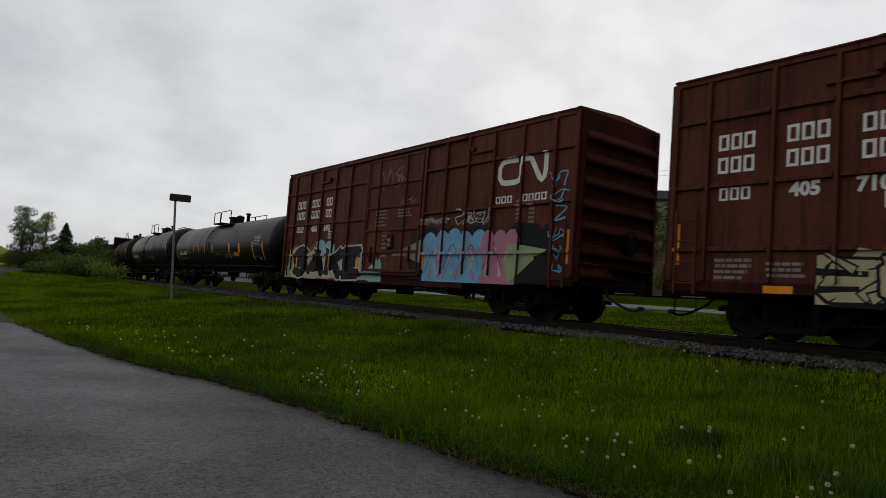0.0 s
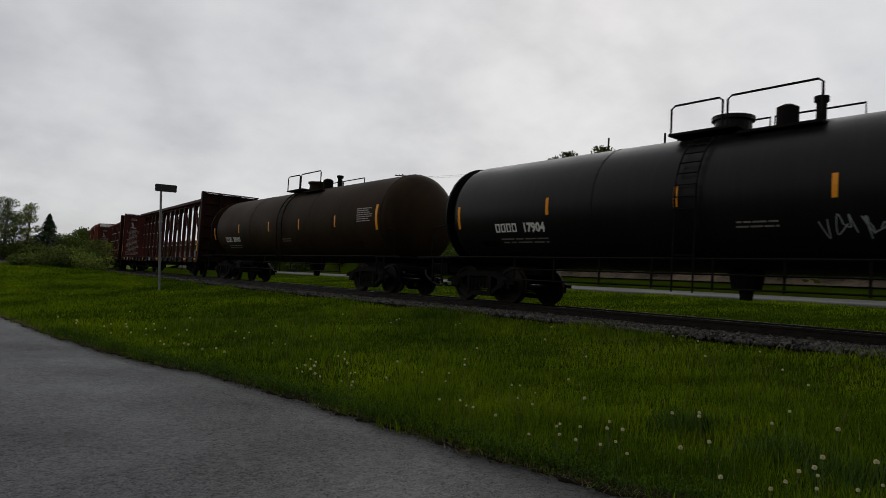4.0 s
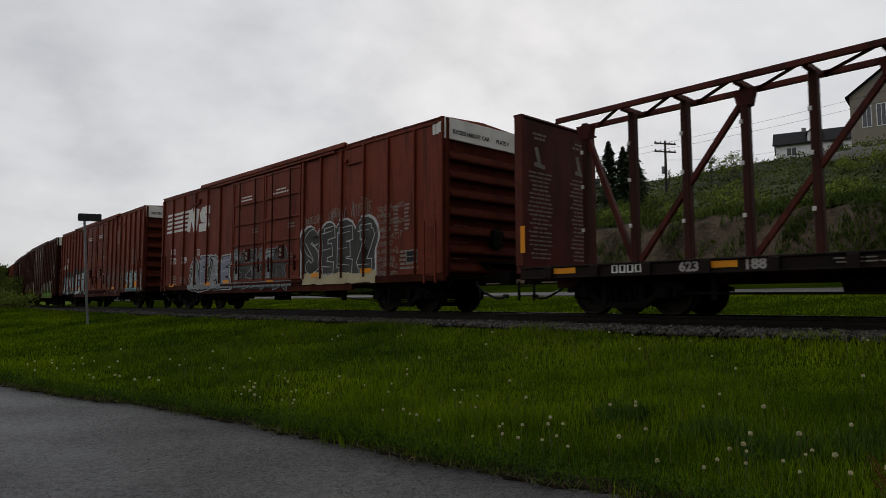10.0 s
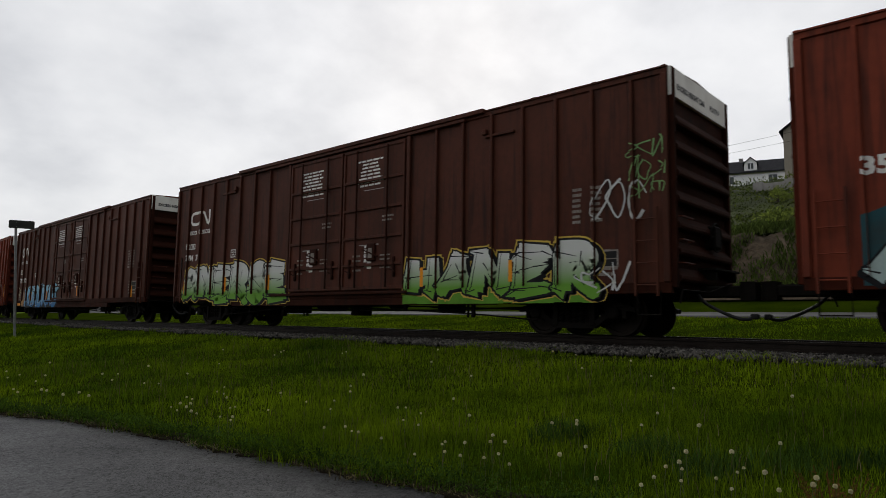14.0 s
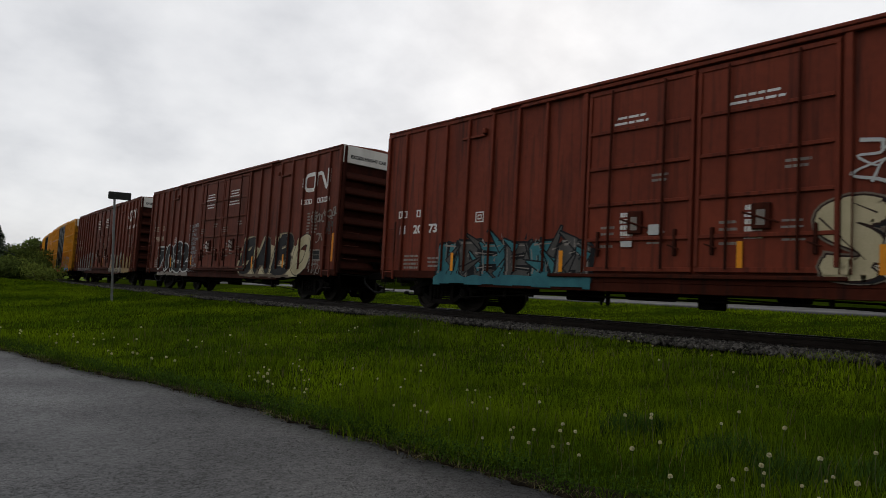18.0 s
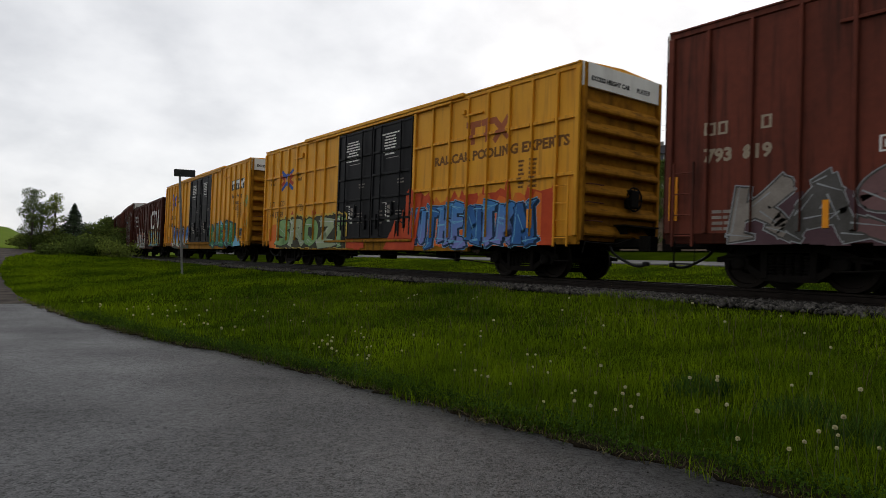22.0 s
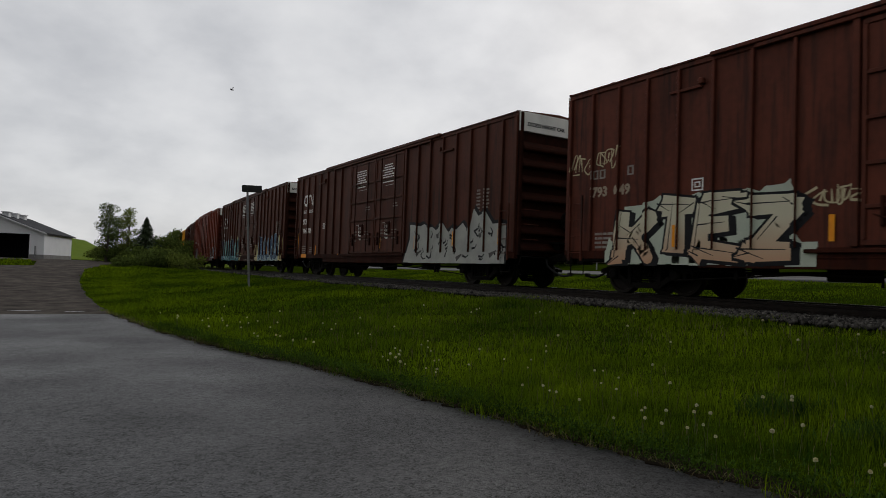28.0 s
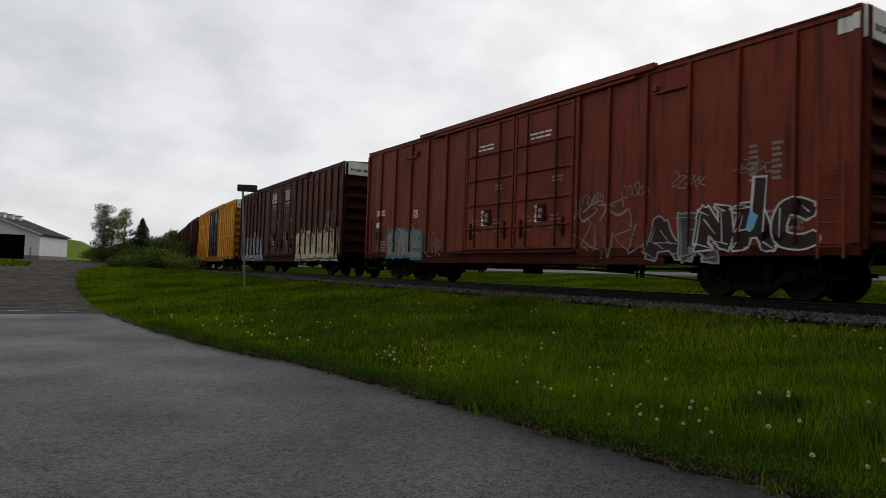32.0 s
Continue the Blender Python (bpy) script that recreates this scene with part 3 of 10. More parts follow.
def side_frame_geo():
    """A cast truss frame: a top member, a dipped lower member, two columns, jaws over the bearings."""
    g = Geo().prism([(-1.32, 0.56), (-1.08, 0.62), (-0.55, 0.80), (0.55, 0.80), (1.08, 0.62), (1.32, 0.56), (1.32, 0.47), (1.05, 0.50), (0.5, 0.66), (-0.5, 0.66), (-1.05, 0.50), (-1.32, 0.47)], "x", -1.10, -0.92)
    g.prism([(-0.98, 0.50), (-0.86, 0.54), (-0.40, 0.26), (0.40, 0.26), (0.86, 0.54), (0.98, 0.50), (0.45, 0.15), (-0.45, 0.15)], "x", -1.09, -0.93)
    for k in (-1, 1):
        g.box(-1.11, -0.91, *sorted((k * 0.36, k * 0.48)), 0.2, 0.70, 0.01)
        for c in (0.70, 1.06):
            g.box(-1.10, -0.92, *sorted((k * c, k * (c + 0.09))), 0.34, 0.56, 0.01)
        g.box(-1.13, -0.90, *sorted((k * 0.72, k * 1.12)), 0.565, 0.63, 0.01)
    g.box(-1.09, -0.93, -0.36, 0.36, 0.19, 0.24)
    return g


def spring_geo():
    g = Geo()
    for k in range(-2, 3):
        for r in range(7):
            g.lathe([(0.24 + r * 0.055, 0.062), (0.262 + r * 0.055, 0.072), (0.284 + r * 0.055, 0.062)], "z", 10, (-1.02, k * 0.15, 0))
    return g


def add_truck(car, y):
    """A two-axle truck under a car; its wheelsets turn."""
    t = part("truck", shared("bolster", lambda: Geo().box(-1.0, 1.0, -0.2, 0.2, 0.42, 0.68, 0.03).lathe([(0.66, 0.2), (0.78, 0.2)], "z", 16)), STEEL_DARK, car, "sooty cast steel truck", m=pose(0, y, 0))
    part("side_frame", shared("side_frame", side_frame_geo), STEEL_DARK, t)
    part("side_frame", shared("side_frame", side_frame_geo), STEEL_DARK, t, m=pose(0, 0, 0, 0, 0, 180))
    for a in (0, 180):
        tagged(part("spring_pack", shared("spring_pack", spring_geo), STEEL_DARK, t, m=pose(0, 0, 0, 0, 0, a)), kind="stuff")
    for yy in (-0.89, 0.89):
        w = part("wheelset", shared("wheelset", wheelset_geo, True), WHEEL_STEEL, t, "worn steel wheels on one axle", m=pose(0, yy, WHEEL_R))
        WHEELS[yy > 0].append(w)
        for s in (-1, 1):
            part("bearing_cap", shared("bearing_cap", lambda: Geo().lathe([(0.96, 0.13), (1.14, 0.13), (1.17, 0.09), (1.17, 0.0)], "x", 16)), STEEL_DARK, t, m=pose(0, yy, WHEEL_R, 0, 0, 0 if s > 0 else 180))
    return t


WHEELS = {False: [], True: []}


def curve_pts(*pts, n=6):
    """A smooth line through the points."""
    p = [Vector(q) for q in (pts[0], *pts, pts[-1])]
    out = []
    for k in range(1, len(p) - 2):
        for j in range(n):
            t = j / n
            a, b, c, d = p[k - 1:k + 3]
            out.append(0.5 * (2 * b + (c - a) * t + (2 * a - 5 * b + 4 * c - d) * t * t + (3 * b - a - 3 * c + d) * t ** 3))
    return out + [p[-2]]


def coupler_geo():
    g = Geo().box(-0.14, 0.14, -0.75, 0.1, 0.76, 0.98, 0.03)
    g.prism([(-0.22, -0.75), (0.14, -0.75), (0.2, -0.9), (0.1, -1.02), (-0.05, -0.95), (-0.24, -1.03), (-0.28, -0.86)], "z", 0.70, 1.04)
    return g


def add_coupling(car, y, turn):
    """Drawbar, knuckle, brake hose and lever at a car's end; y is the end of the body."""
    m = pose(0, y, 0, 0, 0, turn)
    c = part("coupler", shared("coupler", coupler_geo), STEEL_DARK, car, m=m)
    part("air_hose", shared("air_hose", lambda: Geo().tube(curve_pts((-0.35, -0.05, 0.80), (-0.45, -0.25, 0.62), (-0.45, -0.7, 0.40), (-0.38, -0.92, 0.36), (-0.32, -1.06, 0.42)), 0.032, 8).box(-0.38, -0.26, -1.1, -0.96, 0.36, 0.46, 0.02)), LETTER_BLACK, car, "black rubber brake hose", m=m)
    part("uncoupling_lever", shared("uncoupling_lever", lambda: Geo().tube([(-1.40, -0.12, 0.62), (-1.36, -0.16, 0.86), (-0.5, -0.3, 0.84), (-0.1, -0.55, 1.0)], 0.018, 6)), STEEL_DARK, car, m=m)
    return c


def add_underframe(car, L, deep=0.0):
    part("center_sill", Geo().box(-0.22, 0.22, -L / 2 + 0.1, L / 2 - 0.1, 0.72, 1.02, 0.02), STEEL_DARK, car)
    for k in range(-2, 3):
        part("cross_bearer", shared("cross_bearer", lambda: Geo().prism([(-1.36, 1.0), (1.36, 1.0), (1.36, 0.9), (0.3, 0.66), (-0.3, 0.66), (-1.36, 0.9)], "y", -0.06, 0.06)), STEEL_DARK, car, m=pose(0, k * L / 7.5, 0))
    part("air_reservoir", shared("air_reservoir", lambda: Geo().lathe([(-0.55, 0.05), (-0.5, 0.2), (0.5, 0.2), (0.55, 0.05)], "y", 16)), STEEL_DARK, car, smooth=True, m=pose(-0.7, 1.1, 0.68))
    part("brake_cylinder", shared("brake_cylinder", lambda: Geo().lathe([(-0.3, 0.14), (0.2, 0.14), (0.24, 0.05), (0.7, 0.04)], "y", 14).box(-0.05, 0.05, -0.02, 0.06, -0.02, 0.3)), STEEL_DARK, car, m=pose(-0.75, -1.6, 0.68))
    part("brake_rod", Geo().tube([(-0.95, -L / 2 + 3.2, 0.52), (-0.9, -1.6, 0.62), (-0.9, 1.2, 0.62), (-0.95, L / 2 - 3.2, 0.5)], 0.02, 6), STEEL_DARK, car)
    for k, (y, z, w, d) in enumerate(((-3.4, 0.44, 0.5, 0.3), (-0.2, 0.36, 0.35, 0.34), (2.6, 0.42, 0.7, 0.26), (4.2, 0.5, 0.3, 0.2))):
        part("underfloor_gear", shared(f"underfloor_gear:{k}", lambda: Geo().box(-1.0, -0.5, -w / 2, w / 2, 0, d, 0.03).box(-0.92, -0.86, -w / 2 - 0.2, w / 2 + 0.25, d * 0.4, d * 0.55)), STEEL_DARK, car, m=pose(0, y * L / 18.0, z))
    part("train_line", Geo().tube([(-1.15, -L / 2 + 3.4, 0.56), (-1.15, -L / 6, 0.5), (-1.15, L / 6, 0.52), (-1.15, L / 2 - 3.4, 0.57)], 0.022, 6), STEEL_DARK, car)
    part("brake_pull_rod", Geo().tube([(-1.2, -L / 2 + 3.0, 0.3), (-1.2, -L * 0.245, 0.42), (-1.2, -L * 0.05, 0.56), (-1.1, L * 0.1, 0.62)], 0.018, 6).box(-1.23, -1.17, -L * 0.245 - 0.04, -L * 0.245 + 0.04, 0.34, 0.95).box(-1.23, -1.17, -L * 0.13, -L * 0.13 + 0.07, 0.5, 0.95), STEEL_DARK, car)
    part("brake_pull_rod", Geo().tube([(-1.2, L * 0.12, 0.6), (-1.2, L / 2 - 4.6, 0.44), (-1.2, L / 2 - 3.0, 0.34)], 0.018, 6).box(-1.23, -1.17, L / 2 - 4.64, L / 2 - 4.56, 0.4, 0.95), STEEL_DARK, car)
    for k in (-1, 1):
        part("rod_hanger", shared("rod_hanger", lambda: Geo().box(-0.99, -0.95, -0.04, 0.04, 0.34, 0.9).box(-0.99, -0.95, 0.14, 0.18, 0.34, 0.9)), STEEL_DARK, car, m=pose(0, k * L * 0.17 - 1.2, 0))


# ---- flat paint on a car's side ----
FINE = {"lock_mark", "emblem", "data_plate_edge", "test_plate", "graffiti_streak", "graffiti_edge", "graffiti_patch", "stencil", "door_notice", "graffiti_drip", "graffiti_silver", "graffiti_line", "graffiti_cloud", "graffiti_shadow", "graffiti_block", "graffiti_flame", "graffiti_base", "graffiti_underline", "web_line", "loading_notice", "company_name", "reporting_mark", "road_number", "slogan"}


class Paint:
    """Shapes sprayed or stencilled on a car's side. u runs from the car's rear end forwards as one reads, v is the height over the rail. A shape
    that crosses a post is laid on the sheet and again on the post."""

    def __init__(self, car, L, surfaces, sheet_x, sill=None):
        self.sill, self.rails = sill, []
        self.car, self.L, self.surf, self.sheet, self.lift = car, L, surfaces, sheet_x, 0.002

    def clip(self, poly, lo, hi, axis=0):
        for sign, k in ((1, lo), (-1, hi)):
            out = []
            for i, b in enumerate(poly):
                a = poly[i - 1]
                ka, kb = sign * (a[axis] - k) >= 0, sign * (b[axis] - k) >= 0
                if ka != kb:
                    t = (k - a[axis]) / (b[axis] - a[axis])
                    out.append((a[0] + (b[0] - a[0]) * t, a[1] + (b[1] - a[1]) * t))
                if kb:
                    out.append(b)
            poly = out
            if len(poly) < 3:
                return []
        return poly

    def lay(self, g, polys, step=0.0004):
        """Adds convex polygons as one coat: on the sheet and the posts above the sill, and on the sill itself."""
        self.lift += step
        y0 = self.L / 2
        base = self.lift
        for i, p in enumerate(polys):
            self.lift = base + (i % 7) * 0.00004
            if self.sill is not None and min(q[1] for q in p) < 1.0:
                low = self.clip(p, -9.0, 1.0, 1)
                if low:
                    g.poly([(self.sill - self.lift, y0 - q[0], max(q[1], 0.64)) for q in low])
                p = self.clip(p, 1.0, 99.0, 1)
                if not p:
                    continue
            for a, b, c, d in self.rails:
                on = self.clip(p, a, b)
                on = on and self.clip(on, c, d, 1)
                if on:
                    g.poly([(-1.503 - self.lift, y0 - q[0], q[1]) for q in on])
            us = [q[0] for q in p]
            lo, hi = min(us), max(us)
            whole = False
            for a, b, x in self.surf:
                if b < lo or a > hi:
                    continue
                c = self.clip(p, a, b)
                if c:
                    g.poly([(x - self.lift, y0 - q[0], q[1]) for q in c])
                if a <= lo and b >= hi and x < self.sheet:
                    whole = True
            if not whole:
                g.poly([(self.sheet - self.lift, y0 - q[0], q[1]) for q in p])
        self.lift = base
        return g

    def put(self, name, polys, material, label=""):
        ob = part(name, self.lay(Geo(), polys, 0.0004 if name.startswith(("graffiti", "reflector", "test", "consol")) else 0.0001), material, self.car, label)
        return tagged(ob, kind="stuff") if name in FINE else ob


def rect(u0, v0, u1, v1, slant=0.0):
    h = v1 - v0
    return [(u0, v0), (u1, v0), (u1 + slant * h, v1), (u0 + slant * h, v1)]


def ring(u0, v0, u1, v1, t):
    """A thin square outline."""
    return [rect(u0, v0, u1, v0 + t), rect(u0, v1 - t, u1, v1), rect(u0, v0 + t, u0 + t, v1 - t), rect(u1 - t, v0 + t, u1, v1 - t)]


def stroke(pts, w, w1=None):
    """A ribbon of width w along the points, as quads."""
    w1 = w if w1 is None else w1
    m = len(pts)
    lft, rgt = [], []
    for k, p in enumerate(pts):
        a, b = pts[max(k - 1, 0)], pts[min(k + 1, m - 1)]
        d = math.hypot(b[0] - a[0], b[1] - a[1]) or 1
        h = (w + (w1 - w) * k / max(m - 1, 1)) / 2
        nx, ny = -(b[1] - a[1]) / d * h, (b[0] - a[0]) / d * h
        lft.append((p[0] + nx, p[1] + ny))
        rgt.append((p[0] - nx, p[1] - ny))
    return [[lft[k], rgt[k], rgt[k + 1], lft[k + 1]] for k in range(m - 1)]


def bars(u, v, h, groups, w=None):
    """Names that stay unread: one plain hollow block a letter. groups: the start of each word and its letters."""
    w = w or h * 0.62
    t, th = w * 0.27, h * 0.17
    out = []
    for u0, n in groups:
        for k in range(n):
            a = u0 + k * w * 1.22
            out += [rect(a, v, a + t, v + h), rect(a + w - t, v, a + w, v + h), rect(a + t, v + h - th, a + w - t, v + h), rect(a + t, v, a + w - t, v + th)]
    return out


def lines(u, v, w, h, n, rnd, fill=0.55, centred=False):
    """A block of small unread lines."""
    out = []
    for k in range(n):
        y = v + h - (k + 1) * h / n
        a = u + rnd.random() * w * 0.06
        b = u + w * (0.72 + 0.28 * rnd.random())
        if centred:
            d = w * rnd.uniform(0.0, 0.22)
            a, b = u + d, u + w - d
        while a < b:
            c = min(a + w * (0.1 + 0.22 * rnd.random()), b)
            out.append(rect(a, y, c, y + h / n * fill))
            a = c + w * 0.035
    return out


def text_polys(body, u, v, height_m, spread=1.0):
    """Triangles of the built-in font's letters."""
    cu = bpy.data.curves.new("t", "FONT")
    cu.body, cu.size, cu.resolution_u = body, height_m / 0.72, 2
    cu.offset = 0.012 * height_m / 0.2
    ob = bpy.data.objects.new("t", cu)
    scene.collection.objects.link(ob)
    me = bpy.data.meshes.new_from_object(ob.evaluated_get(bpy.context.evaluated_depsgraph_get()))
    bm = bmesh.new()
    bm.from_mesh(me)
    bmesh.ops.triangulate(bm, faces=bm.faces)
    out = [[(u + q.co.x * spread, v + q.co.y) for q in f.verts] for f in bm.faces]
    bm.free()
    bpy.data.objects.remove(ob)
    bpy.data.curves.remove(cu)
    bpy.data.meshes.remove(me)
    return out


def worm_logo(u, v, w, h):
    """The railway's bent-stripe emblem: one stripe that turns twice."""
    t = h * 0.2
    r = h * 0.5
    c = [(u + w * 0.42, v + h - t / 2), (u + w * 0.2, v + h - t / 2), (u + w * 0.1, v + h * 0.86), (u + t / 2, v + h * 0.68), (u + t / 2, v + h * 0.32), (u + w * 0.1, v + h * 0.14), (u + w * 0.2, v + t / 2), (u + w * 0.36, v + t / 2),
         (u + w * 0.45, v + h * 0.14), (u + w * 0.49, v + h * 0.32), (u + w * 0.49, v + h * 0.68), (u + w * 0.53, v + h * 0.86), (u + w * 0.62, v + h - t / 2), (u + w * 0.69, v + h * 0.84),
         (u + w * 0.86, v + h * 0.16), (u + w * 0.91, v + h * 0.08), (u + w * 0.95, v + h * 0.16), (u + w * 0.97, v + h * 0.4), (u + w * 0.97, v + h * 1.02)]
    return stroke(c, t)


# ways in which one loose letter is sprayed, in a unit cell
GLYPHS = [
    [[(0.1, 0.0), (0.15, 0.5), (0.4, 1.0), (0.7, 0.95), (0.85, 0.5), (0.9, 0.0)], [(0.2, 0.4), (0.8, 0.42)]],
    [[(0.15, 0.0), (0.12, 1.0)], [(0.12, 0.95), (0.8, 0.85), (0.75, 0.55), (0.25, 0.5)], [(0.3, 0.5), (0.9, 0.4), (0.8, 0.05), (0.15, 0.06)]],
    [[(0.9, 0.85), (0.5, 1.0), (0.12, 0.75), (0.1, 0.25), (0.5, 0.0), (0.92, 0.15)]],
    [[(0.85, 0.9), (0.4, 1.0), (0.15, 0.75), (0.5, 0.52), (0.88, 0.3), (0.6, 0.02), (0.1, 0.1)]],
    [[(0.1, 0.0), (0.14, 1.0), (0.8, 0.05), (0.88, 1.0)]],
    [[(0.5, 0.0), (0.14, 0.3), (0.14, 0.75), (0.5, 1.0), (0.86, 0.72), (0.86, 0.28), (0.5, 0.0)]],
    [[(0.12, 0.0), (0.15, 1.0)], [(0.9, 1.0), (0.25, 0.5), (0.95, 0.0)]],
    [[(0.85, 0.95), (0.15, 0.92), (0.12, 0.05), (0.9, 0.06)], [(0.15, 0.5), (0.7, 0.52)]],
    [[(0.1, 1.0), (0.4, 0.05), (0.6, 0.05), (0.9, 1.0)]],
    [[(0.05, 0.95), (0.95, 0.98)], [(0.5, 0.95), (0.48, 0.0)]],
]


def bow(pts, n=5):
    return [(q.x, q.y) for q in curve_pts(*[(a, b, 0) for a, b in pts], n=n)]


def turned(cell, rnd):
    """A loose form mirrored or tipped over, so that it spells nothing."""
    k = rnd.randrange(4)
    flip = {0: lambda a, b: (1 - a, b), 1: lambda a, b: (a, 1 - b), 2: lambda a, b: (b, 1 - a), 3: lambda a, b: (1 - b, a)}[k]
    return [[flip(a, b) for a, b in s] for s in cell]


def wedge(p, q, w0, w1, more=0.0, off=(0, 0)):
    """A bar with square ends from p to q, wider at one end; more: grown on all sides."""
    d = math.hypot(q[0] - p[0], q[1] - p[1]) or 1
    ex, ey = (q[0] - p[0]) / d, (q[1] - p[1]) / d
    a, b = w0 / 2 + more, w1 / 2 + more
    x0, y0, x1, y1 = p[0] - ex * (a * 0.7) + off[0], p[1] - ey * (a * 0.7) + off[1], q[0] + ex * (b * 0.7) + off[0], q[1] + ey * (b * 0.7) + off[1]
    return [(x0 - ey * a, y0 + ex * a), (x0 + ey * a, y0 - ex * a), (x1 + ey * b, y1 - ex * b), (x1 - ey * b, y1 + ex * b)]


def ragged(u0, u1, v0, v1, rnd, step=0.32, rough=0.3):
    """A sprayed area with an uneven, pointed top edge."""
    out, a = [], u0
    h = v1 - v0
    last = v1 - h * rough * rnd.random()
    while a < u1:
        b = min(a + step * rnd.uniform(0.5, 1.5), u1)
        t = v1 - h * rough * rnd.random()
        tip = max(last, t) + h * rough * rnd.uniform(-0.2, 0.5)
        low = v0 - 0.06 * rnd.random()
        out.append([(a, low), (b, low), (b, t), ((a + b) / 2, max(tip, (last + t) / 2)), (a, last)])
        a, last = b, t
    return out


# cuts that part one fat sprayed form into limbs, in a unit cell: from, to, width at each end
CUTS = [
    [((0.5, 1.05), (0.5, 0.62), 0.26, 0.12), ((0.48, -0.05), (0.52, 0.36), 0.26, 0.1)],
    [((1.05, 0.70), (0.42, 0.66), 0.17, 0.12), ((1.05, 0.30), (0.42, 0.34), 0.17, 0.12)],
    [((1.05, 0.70), (0.36, 0.66), 0.18, 0.12), ((-0.05, 0.33), (0.62, 0.36), 0.18, 0.12)],
    [((0.5, -0.05), (0.5, 0.42), 0.3, 0.16), ((0.48, 0.64), (0.55, 0.76), 0.2, 0.1)],
    [((0.42, 0.32), (0.56, 0.70), 0.2, 0.24)],
    [((0.34, -0.05), (0.36, 0.55), 0.16, 0.08), ((0.70, -0.05), (0.67, 0.6), 0.16, 0.08), ((0.52, 1.05), (0.52, 0.82), 0.2, 0.04)],
    [((0.42, 0.68), (0.62, 0.72), 0.16, 0.12), ((0.40, 0.28), (0.64, 0.30), 0.18, 0.14), ((1.05, 0.5), (0.85, 0.5), 0.12, 0.02)],
    [((0.30, 1.05), (0.36, 0.5), 0.18, 0.06), ((0.70, 1.05), (0.64, 0.45), 0.18, 0.06), ((0.5, -0.05), (0.5, 0.2), 0.2, 0.03)],
]


